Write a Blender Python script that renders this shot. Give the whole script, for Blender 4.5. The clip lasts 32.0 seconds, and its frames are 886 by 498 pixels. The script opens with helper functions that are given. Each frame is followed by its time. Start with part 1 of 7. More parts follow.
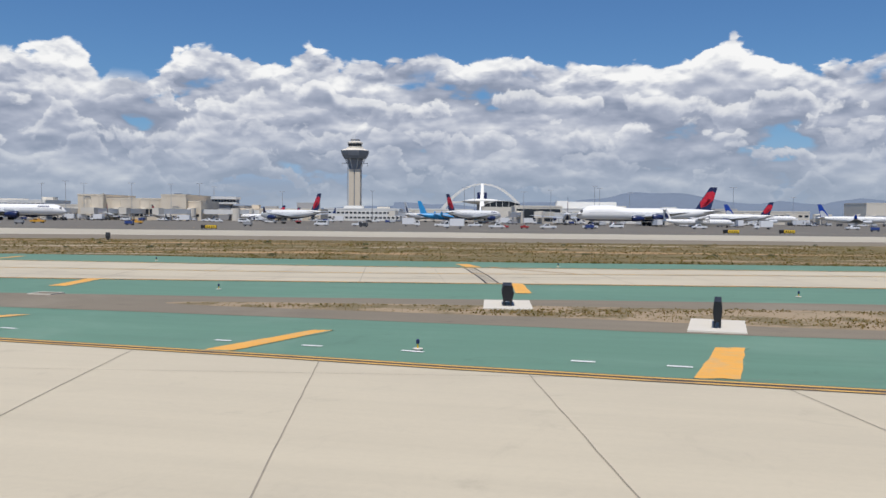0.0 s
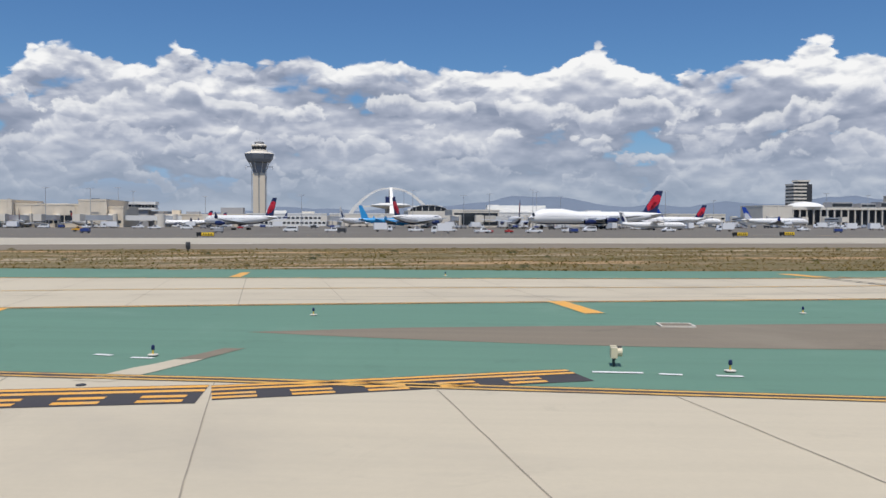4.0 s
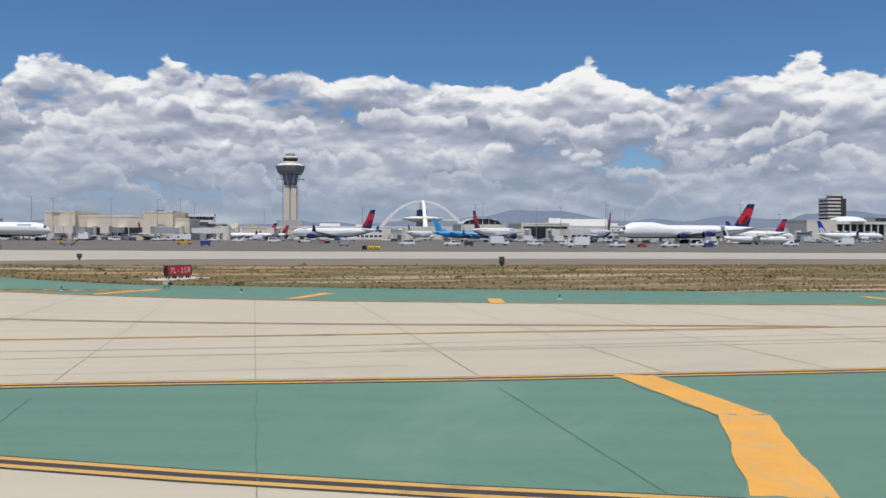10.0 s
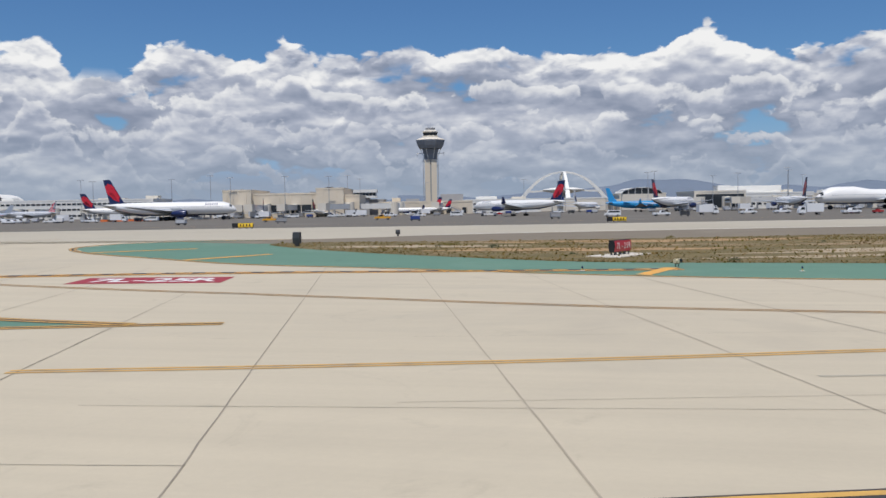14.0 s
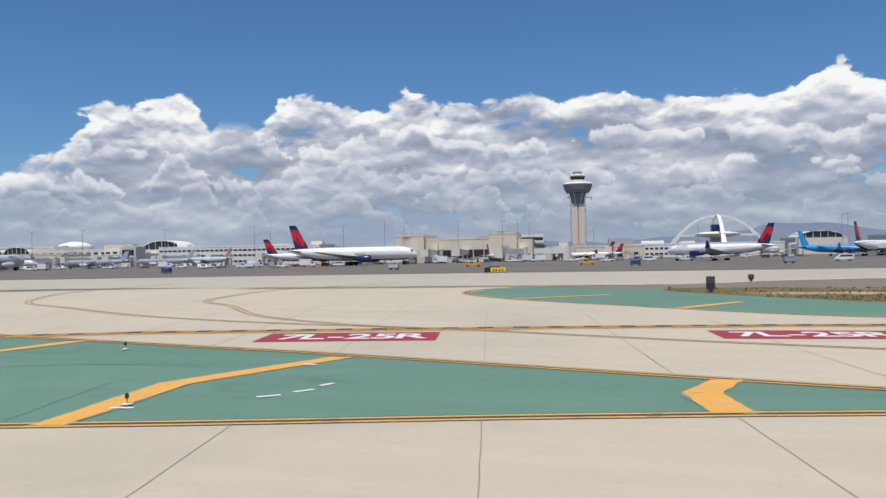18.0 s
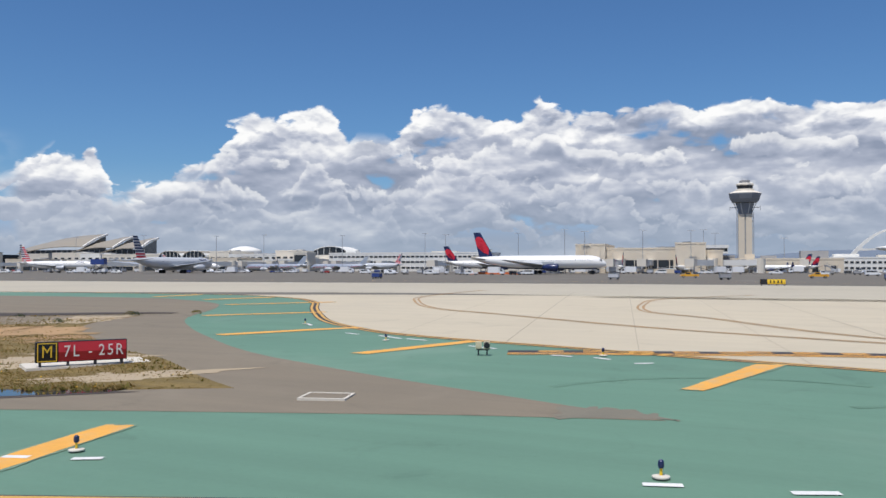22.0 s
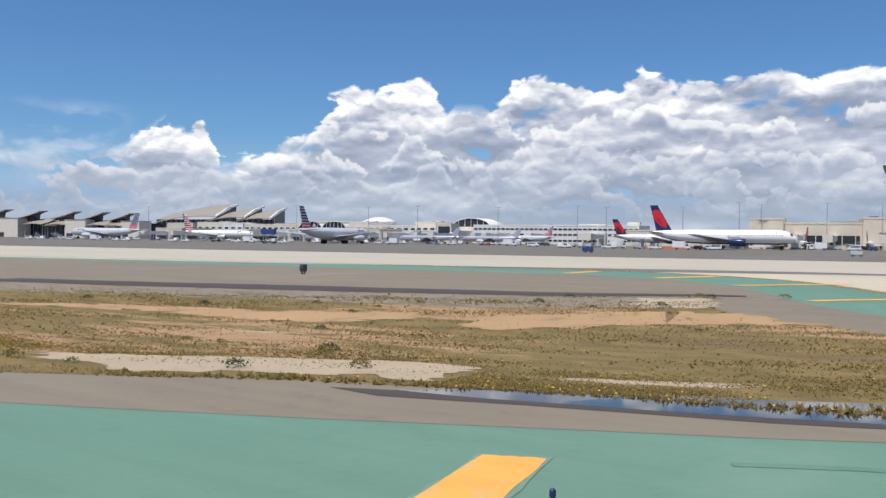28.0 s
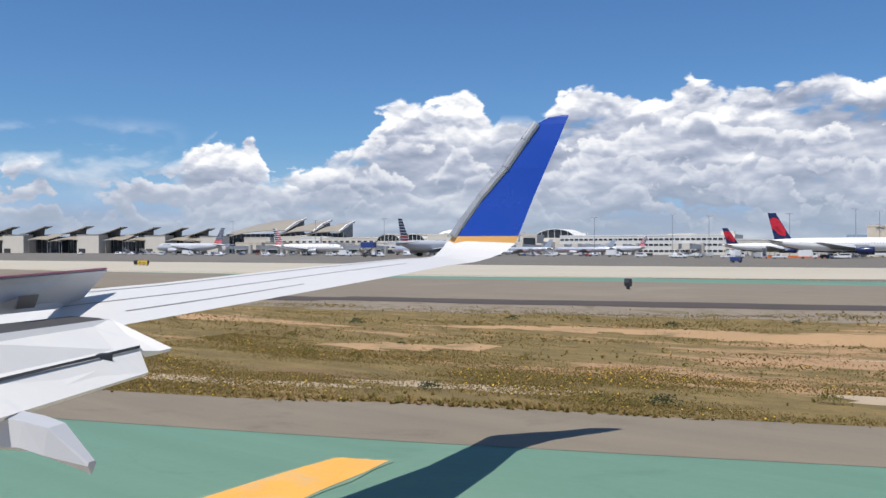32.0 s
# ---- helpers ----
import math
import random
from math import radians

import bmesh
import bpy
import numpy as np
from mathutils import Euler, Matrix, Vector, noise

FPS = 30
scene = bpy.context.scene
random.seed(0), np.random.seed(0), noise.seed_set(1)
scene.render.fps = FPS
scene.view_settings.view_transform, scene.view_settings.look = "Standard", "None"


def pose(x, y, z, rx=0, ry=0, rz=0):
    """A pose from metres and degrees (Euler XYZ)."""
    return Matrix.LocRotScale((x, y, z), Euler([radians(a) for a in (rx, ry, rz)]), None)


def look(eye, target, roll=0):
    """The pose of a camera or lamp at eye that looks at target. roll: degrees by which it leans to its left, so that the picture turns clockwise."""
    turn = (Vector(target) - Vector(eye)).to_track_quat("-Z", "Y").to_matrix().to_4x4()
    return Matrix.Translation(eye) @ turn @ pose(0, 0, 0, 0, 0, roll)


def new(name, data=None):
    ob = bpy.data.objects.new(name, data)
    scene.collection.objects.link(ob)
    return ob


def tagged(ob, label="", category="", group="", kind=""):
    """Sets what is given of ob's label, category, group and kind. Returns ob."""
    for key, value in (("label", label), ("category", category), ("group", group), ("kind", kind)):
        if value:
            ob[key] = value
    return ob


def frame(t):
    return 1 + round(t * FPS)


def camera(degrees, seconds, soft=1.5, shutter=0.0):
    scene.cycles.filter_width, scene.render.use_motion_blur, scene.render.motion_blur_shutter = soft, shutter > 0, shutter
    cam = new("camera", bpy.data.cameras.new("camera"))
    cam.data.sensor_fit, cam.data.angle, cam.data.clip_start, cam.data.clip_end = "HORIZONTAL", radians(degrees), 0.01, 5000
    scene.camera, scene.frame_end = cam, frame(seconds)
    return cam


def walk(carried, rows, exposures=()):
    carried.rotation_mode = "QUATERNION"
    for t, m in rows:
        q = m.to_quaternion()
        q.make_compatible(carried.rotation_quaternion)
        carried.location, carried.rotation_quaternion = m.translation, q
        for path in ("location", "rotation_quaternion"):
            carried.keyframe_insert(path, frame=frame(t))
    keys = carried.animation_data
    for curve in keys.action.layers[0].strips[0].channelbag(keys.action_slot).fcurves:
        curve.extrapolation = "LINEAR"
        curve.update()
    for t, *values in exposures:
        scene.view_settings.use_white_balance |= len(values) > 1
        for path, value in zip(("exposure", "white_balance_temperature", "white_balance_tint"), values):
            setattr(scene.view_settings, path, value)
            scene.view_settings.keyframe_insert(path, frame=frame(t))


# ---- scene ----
# The world: x runs along the runway (east), y across it (north), metres. The camera sits at a cabin window of a taxiing airliner.
cam = camera(55.37, 32.0, soft=1.5)
# seconds, x, y, height, yaw, pitch, lean to the right
PATH = [
    (0, 0.01, -0.37, 4.67, 1.31, -2.32, -0.51),
    (0.5, -5.13, 0.94, 4.66, -0.67, -2.31, 0.54),
    (1, -10.14, 2.37, 4.66, -2.95, -2.64, -1.00),
    (1.5, -15.15, 3.96, 4.66, -3.83, -2.59, 0.09),
    (2, -19.90, 5.32, 4.66, -4.24, -2.67, 0.89),
    (2.5, -24.55, 6.93, 4.65, -5.76, -2.77, -1.04),
    (3, -29.10, 8.56, 4.63, -5.51, -2.23, 0.57),
    (3.5, -33.13, 9.96, 4.62, -6.43, -2.09, 0.18),
    (4, -37.09, 11.37, 4.60, -7.11, -1.99, -0.12),
    (4.5, -41.01, 12.80, 4.58, -7.69, -1.93, 0.04),
    (5, -44.91, 14.27, 4.55, -8.31, -1.91, 0.17),
    (5.5, -48.83, 15.79, 4.52, -9.11, -1.94, 0.26),
    (6, -52.79, 17.37, 4.49, -10.22, -2.02, -0.36),
    (6.5, -56.62, 19.06, 4.45, -10.38, -1.78, 0.15),
    (7, -60.32, 20.88, 4.41, -11.38, -1.59, -0.97),
    (7.5, -63.87, 22.89, 4.38, -11.21, -1.40, 0.03),
    (8, -67.37, 24.89, 4.35, -11.03, -1.03, 0.50),
    (8.5, -70.74, 26.81, 4.31, -10.32, -1.05, 0.28),
    (9, -74.14, 28.68, 4.28, -8.87, -0.97, 0.61),
    (9.5, -77.52, 30.27, 4.24, -8.38, -1.08, -0.48),
    (10, -80.89, 31.82, 4.21, -7.72, -1.05, -0.28),
    (10.5, -84.30, 33.53, 4.18, -8.04, -1.55, -0.50),
    (11, -87.87, 35.30, 4.15, -6.91, -1.44, 0.56),
    (11.5, -91.57, 37.03, 4.12, -5.38, -1.46, 0.44),
    (12, -95.19, 38.90, 4.10, -3.50, -1.12, 0.98),
    (12.5, -98.80, 40.43, 4.07, -3.47, -1.02, 0.45),
    (13, -102.53, 41.69, 4.06, -2.61, -1.11, 0.25),
    (13.5, -106.30, 42.90, 4.05, -0.81, -1.73, 0.79),
    (14, -109.96, 43.99, 4.05, 0.00, -2.84, 0.97),
    (14.5, -113.56, 44.99, 4.06, 1.19, -1.43, 1.21),
    (15, -117.17, 45.96, 4.07, 2.22, -0.92, 0.82),
    (15.5, -120.78, 46.90, 4.09, 3.13, -0.92, 0.50),
    (16, -124.37, 47.81, 4.11, 4.01, -1.07, 0.39),
    (16.5, -127.95, 48.71, 4.13, 4.89, -0.99, 0.52),
    (17, -131.51, 49.60, 4.15, 5.85, -0.31, 0.16),
    (17.5, -135.07, 50.48, 4.16, 7.89, 0.14, 1.05),
    (18, -138.54, 51.22, 4.16, 8.05, 0.39, 1.07),
    (18.5, -142.05, 51.94, 4.16, 8.56, 0.46, 0.60),
    (19, -145.49, 52.71, 4.15, 9.74, 0.82, 0.64),
    (19.5, -148.88, 53.34, 4.12, 10.91, 0.97, 1.05),
    (20, -152.12, 53.70, 4.07, 12.99, 1.04, 1.02),
    (20.5, -155.40, 54.26, 4.03, 14.57, 1.21, 1.22),
    (21, -158.64, 54.85, 4.00, 15.03, 1.01, 0.63),
    (21.5, -161.78, 55.47, 3.97, 16.44, 1.36, 0.65),
    (22, -164.89, 55.98, 3.96, 16.92, 1.12, 0.05),
    (22.5, -167.80, 56.13, 3.96, 17.99, 0.91, 0.08),
    (23, -170.67, 56.09, 3.96, 18.50, 0.80, -0.51),
    (23.5, -173.53, 56.09, 3.95, 19.63, 0.85, -0.78),
    (24, -176.43, 56.09, 3.94, 20.11, 1.00, -0.73),
    (24.5, -179.31, 55.96, 3.93, 19.87, 0.66, -0.81),
    (25, -182.17, 55.66, 3.93, 20.91, 0.66, -1.02),
    (25.5, -185.05, 55.22, 3.94, 21.75, 0.52, -0.99),
    (26, -187.78, 54.76, 3.96, 22.32, 0.26, -0.69),
    (26.5, -190.47, 54.26, 3.99, 22.71, -0.06, -0.46),
    (27, -193.21, 53.73, 4.02, 22.98, -0.39, -0.51),
    (27.5, -196.09, 53.14, 4.05, 23.22, -0.66, -0.70),
    (28, -199.20, 52.50, 4.07, 23.48, -0.81, -0.58),
    (28.5, -202.20, 51.94, 4.07, 23.93, -0.82, -0.94),
    (29, -205.41, 51.21, 4.06, 24.52, -0.76, -0.21),
    (29.5, -208.77, 50.48, 4.04, 25.18, -0.54, -0.30),
    (30, -212.09, 50.07, 4.01, 25.05, -0.77, -0.78),
    (30.5, -215.44, 49.61, 3.98, 25.53, -0.95, -0.30),
    (31, -218.85, 49.03, 3.96, 25.81, -0.94, -0.32),
    (31.5, -222.28, 48.52, 3.94, 26.86, -0.76, 0.25),
    (32, -225.71, 48.03, 3.92, 26.72, -0.01, 0.05),
]
walk(cam, [(t, pose(x, y, z, 90 + pitch, 0, yaw) @ pose(0, 0, 0, 0, 0, -lean)) for t, x, y, z, yaw, pitch, lean in PATH],
     exposures=((0.0, -0.04), (6.0, -0.05), (13.5, -0.12), (18.0, -0.03), (21.0, 0.0), (24.5, 0.17), (32.0, 0.2)))

# ---- sky and sun ----
SUN_EL, SUN_AZ = 69.0, 190.0  # azimuth clockwise from north (+y)
sun = new("sun", bpy.data.lights.new("sun", "SUN"))
sun.data.energy, sun.data.angle, sun.data.color = 4.1, radians(0.55), (1.0, 0.96, 0.925)
_se, _sa = radians(SUN_EL), radians(SUN_AZ)
sun_dir = Vector((math.sin(_sa) * math.cos(_se), math.cos(_sa) * math.cos(_se), math.sin(_se)))
sun.matrix_world = look((0, 0, 60), Vector((0, 0, 60)) - sun_dir)


class Nodes:
    """A small helper to write node trees as expressions."""

    def __init__(self, tree):
        self.t = tree

    def add(self, kind, **props):
        n = self.t.nodes.new(kind)
        for k, v in props.items():
            if k == "operation":
                n.operation = v
            elif k == "data_type":
                n.data_type = v
            elif k == "blend_type":
                n.blend_type = v
            elif k == "noise_dimensions":
                n.noise_dimensions = v
            elif k == "interpolation_type":
                n.interpolation_type = v
        return n

    def put(self, socket, value):
        if isinstance(value, bpy.types.NodeSocket):
            self.t.links.new(value, socket)
        elif value is not None:
            socket.default_value = value

    def math(self, op, a, b=None, c=None, clamp=False):
        n = self.add("ShaderNodeMath", operation=op)
        n.use_clamp = clamp
        for i, v in enumerate((a, b, c)):
            if v is not None:
                self.put(n.inputs[i], v)
        return n.outputs[0]

    def noise(self, vec, scale, detail=4.0, rough=0.55, dims="3D", distort=0.0):
        n = self.add("ShaderNodeTexNoise", noise_dimensions=dims)
        self.put(n.inputs["Vector"], vec)
        n.inputs["Scale"].default_value = scale
        n.inputs["Detail"].default_value = detail
        n.inputs["Roughness"].default_value = rough
        n.inputs["Distortion"].default_value = distort
        return n.outputs[0]

    def smooth(self, v, lo, hi, a=0.0, b=1.0):
        n = self.add("ShaderNodeMapRange", interpolation_type="SMOOTHSTEP")
        for i, x in enumerate((v, lo, hi, a, b)):
            self.put(n.inputs[i], x)
        return n.outputs[0]

    def mix(self, fac, a, b, kind="MIX"):
        n = self.add("ShaderNodeMix", data_type="RGBA", blend_type=kind)
        self.put(n.inputs[0], fac)
        self.put(n.inputs[6], a if isinstance(a, bpy.types.NodeSocket) else (*a, 1.0))
        self.put(n.inputs[7], b if isinstance(b, bpy.types.NodeSocket) else (*b, 1.0))
        return n.outputs[2]

    def vec(self, x, y, z):
        n = self.add("ShaderNodeCombineXYZ")
        for i, v in enumerate((x, y, z)):
            self.put(n.inputs[i], v)
        return n.outputs[0]

    def ramp(self, fac, stops):
        n = self.add("ShaderNodeValToRGB")
        e = n.color_ramp.elements
        while len(e) < len(stops):
            e.new(0.5)
        for el, (p, c) in zip(e, stops):
            el.position, el.color = p, (*c, 1.0) if len(c) == 3 else c
        self.put(n.inputs[0], fac)
        return n.outputs[0]


# The height of the cumulus tops, in degrees, by azimuth from north.
CLOUD_TOPS = ((-60, 5.0), (-54, 5.7), (-52, 6.3), (-50, 4.7), (-47, 4.9), (-44, 5.9), (-41.4, 7.9), (-39.4, 7.2), (-38.2, 4.4), (-35.5, 5.8), (-32.5, 8.0), (-29.5, 9.2),
              (-27.6, 10.2), (-25.5, 10.4), (-23.1, 8.9), (-20, 8.8), (-18, 10.3), (-15.2, 10.0), (-12.8, 10.4), (-10.4, 10.9), (-8.5, 9.4), (-5, 10.2), (-2.2, 11.0),
              (2, 10.8), (8, 10.5), (12.5, 9.9), (15, 10.8), (17.6, 12.4), (20, 10.0), (22.5, 9.3), (26.2, 10.7), (32, 10.4))


def gap_of(k, tops, el):
    return k.math("SUBTRACT", k.math("MULTIPLY", tops, 15.0), el)


def make_world():
    w = bpy.data.worlds.new("sky")
    scene.world = w
    w.use_nodes = True
    t = w.node_tree
    t.nodes.clear()
    k = Nodes(t)
    sky = k.add("ShaderNodeTexSky")
    sky.sky_type, sky.sun_disc = "NISHITA", False
    sky.sun_elevation, sky.sun_rotation = radians(SUN_EL), radians(SUN_AZ)
    sky.air_density, sky.dust_density, sky.ozone_density = 1.0, 0.4, 2.5
    way = k.add("ShaderNodeTexCoord").outputs["Generated"]
    sep = k.add("ShaderNodeSeparateXYZ")
    k.put(sep.inputs[0], way)
    x, y, z = sep.outputs
    az = k.math("MULTIPLY", k.math("ARCTAN2", x, y), 180 / math.pi)
    el = k.math("MULTIPLY", k.math("ARCSINE", z), 180 / math.pi)
    tops = k.ramp(k.math("DIVIDE", k.math("ADD", az, 60.0), 105.0, clamp=True), [((a + 60) / 105, (h / 15,) * 3) for a, h in CLOUD_TOPS])
    west = k.smooth(az, -30.0, -42.0)
    lone = k.smooth(k.math("ABSOLUTE", k.math("ADD", az, 41.4)), 3.4, 2.0)
    wide = k.vec(k.math("MULTIPLY", az, 0.1), k.math("MULTIPLY", el, 0.22), 3.7)
    big = k.noise(wide, 1.3, 4.0, 0.5)
    soft = k.noise(wide, 2.6, 4.0, 0.48, distort=0.1)
    soft_up = k.noise(k.vec(k.math("MULTIPLY", az, 0.1), k.math("MULTIPLY_ADD", el, 0.22, 0.085), 3.7), 2.6, 3.0, 0.48, distort=0.1)

    bend_a = k.math("MULTIPLY", k.math("SUBTRACT", k.noise(wide, 4.5, 4.0, 0.55), 0.5), 0.30)
    bend_e = k.math("MULTIPLY", k.math("SUBTRACT", k.noise(k.vec(k.math("MULTIPLY", az, 0.1), k.math("MULTIPLY", el, 0.22), 9.1), 4.5, 4.0, 0.55), 0.5), 0.30)

    def billow(elev):
        """Rounded puffs with soft seams, each made of smaller ones."""
        n = k.add("ShaderNodeTexVoronoi")
        n.feature = "SMOOTH_F1"
        k.put(n.inputs["Vector"], k.vec(k.math("MULTIPLY_ADD", az, 0.1, bend_a), k.math("MULTIPLY_ADD", elev, 0.135, bend_e), 6.3))
        for name, value in (("Scale", 2.7), ("Detail", 2.4), ("Roughness", 0.45), ("Lacunarity", 2.4), ("Smoothness", 0.55), ("Randomness", 1.0)):
            n.inputs[name].default_value = value
        return k.math("MULTIPLY_ADD", n.outputs["Distance"], -0.55, 0.48)

    b0, b1 = billow(el), billow(k.math("ADD", el, 0.45))
    relief = k.math("ADD", k.math("MULTIPLY", k.math("SUBTRACT", b0, b1), 1.65), k.math("MULTIPLY", k.math("SUBTRACT", b0, 0.2), 0.4))

    def density(elev, lump, freq, seed, height, half, amount):
        """Cumulus: noise under a cap, with a flatter base."""
        n = k.noise(k.vec(k.math("MULTIPLY", az, 0.1 * freq), k.math("MULTIPLY", elev, 0.125 * freq), seed), 1.0, 7.0, 0.54, distort=0.3)
        wave = k.math("MULTIPLY_ADD", k.math("SUBTRACT", k.noise(k.vec(k.math("MULTIPLY", az, 0.16 + 0.02 * freq), 0.0, seed * 1.7), 1.0, 3.0, 0.55), 0.5), 6.5, height)
        g = k.math("DIVIDE", k.math("SUBTRACT", elev, wave), half)
        fold = k.math("MAXIMUM", g, k.math("MULTIPLY", g, -1.7))
        puffed = k.math("MULTIPLY_ADD", lump, 0.9, k.math("MULTIPLY_ADD", k.math("SUBTRACT", n, 0.5), amount, 0.50))
        return k.math("SUBTRACT", puffed, k.math("MULTIPLY", fold, fold))

    def bank(elev, lump):
        n = k.noise(k.vec(k.math("MULTIPLY", az, 0.19), k.math("MULTIPLY", elev, 0.27), 3.7), 1.0, 6.0, 0.5, distort=0.1)
        return k.math("MULTIPLY_ADD", k.math("SUBTRACT", k.math("MULTIPLY_ADD", tops, 15.0, 0.75), elev), 0.62, k.math("MULTIPLY_ADD", k.math("SUBTRACT", n, 0.53), 1.2, k.math("MULTIPLY", k.math("SUBTRACT", lump, 0.22), 2.6)))

    SHADE = [(0.0, (0.27, 0.315, 0.42)), (0.35, (0.42, 0.46, 0.565)), (0.62, (0.63, 0.655, 0.725)), (0.85, (0.84, 0.85, 0.87)), (1.0, (0.95, 0.95, 0.95))]
    # the high bank at the back, white along its crowns and grey inside
    d, d_up = bank(el, b0), bank(k.math("ADD", el, 0.42), b1)
    cover = k.smooth(d, -0.06, 0.16)
    thin = k.smooth(k.math("ADD", k.math("MULTIPLY", big, 0.6), k.math("MULTIPLY", soft, 0.4)), k.math("MULTIPLY_ADD", west, 0.19, 0.33), k.math("MULTIPLY_ADD", west, 0.22, 0.40))
    keep = k.math("MAXIMUM", thin, k.math("MAXIMUM", lone, k.math("MULTIPLY", k.smooth(d, 1.3, 0.6), k.math("SUBTRACT", 1.0, west))))
    cover = k.math("MULTIPLY", cover, keep)
    lit = k.math("ADD", k.smooth(d_up, 1.5, -0.2, 0.27, 0.96), k.math("MULTIPLY", relief, k.smooth(d, 1.7, 0.3, 0.12, 1.0)))
    lit = k.math("ADD", lit, k.math("MULTIPLY_ADD", k.math("SUBTRACT", soft, soft_up), 1.5, k.math("MULTIPLY", k.math("SUBTRACT", soft, 0.5), 0.5)))
    lit = k.math("ADD", lit, k.math("MULTIPLY", k.math("SUBTRACT", big, 0.5), 1.45), clamp=True)
    cloud = k.ramp(lit, SHADE)
    # nearer rows of cumulus, smaller and hazier towards the horizon
    for height, half, freq, seed, amount, step, top in ((1.9, 1.2, 5.2, 1.3, 2.9, 0.22, 0.56), (3.5, 1.4, 3.9, 7.7, 3.1, 0.32, 0.66), (5.2, 1.6, 3.0, 15.1, 3.3, 0.42, 0.78), (7.1, 1.7, 2.5, 23.9, 3.4, 0.52, 0.90)):
        d, d_up = density(el, b0, freq, seed, height, half, amount), density(k.math("ADD", el, step), b1, freq, seed, height, half, amount)
        less = k.math("MULTIPLY", west, -0.10 if height < 4.0 else (0.08 if height < 6.0 else 0.25))
        d, d_up = k.math("SUBTRACT", d, less), k.math("SUBTRACT", d_up, less)
        c = k.math("MULTIPLY", k.smooth(d, 0.32, 0.52), k.smooth(gap_of(k, tops, el), -0.2, 1.0))
        l = k.math("ADD", k.smooth(d_up, 0.95, 0.12, 0.22, top), k.math("MULTIPLY_ADD", k.math("SUBTRACT", soft, soft_up), 1.0, k.math("MULTIPLY", relief, 0.22)), clamp=True)
        cloud = k.mix(k.math("MULTIPLY", c, 0.78), cloud, k.ramp(l, SHADE))
        cover = k.math("MAXIMUM", cover, c)
    wisp = k.math("MULTIPLY", k.smooth(k.math("ABSOLUTE", k.math("ADD", az, 50.0)), 7.0, 3.0), k.smooth(k.math("ABSOLUTE", k.math("SUBTRACT", el, 5.6)), 2.9, 1.0))
    wisp = k.math("MULTIPLY", k.math("MULTIPLY", wisp, k.smooth(soft, 0.44, 0.66)), 0.5)
    cloud = k.mix(k.math("MULTIPLY", wisp, k.math("SUBTRACT", 1.0, cover)), cloud, (0.50, 0.56, 0.66))
    cover = k.math("MAXIMUM", cover, wisp)
    cover = k.math("MAXIMUM", cover, k.smooth(el, 3.4, 1.6, 0.0, 0.9))
    haze = k.smooth(el, 6.5, 0.0)
    cloud = k.mix(k.math("MULTIPLY", haze, 0.72), cloud, (0.34, 0.415, 0.52))
    blue = k.mix(1.0, sky.outputs[0], (0.046, 0.069, 0.094), "MULTIPLY")
    blue = k.mix(k.smooth(el, 7.0, 1.0), blue, (0.30, 0.44, 0.66))
    both = k.mix(cover, blue, cloud)
    # above the view the sky stays broken cloud
    bg = k.add("ShaderNodeBackground")
    k.put(bg.inputs[0], both)
    bg.inputs[1].default_value = 1.0
    out = k.add("ShaderNodeOutputWorld")
    t.links.new(bg.outputs[0], out.inputs[0])


make_world()

# ---- materials ----
MATS = {}


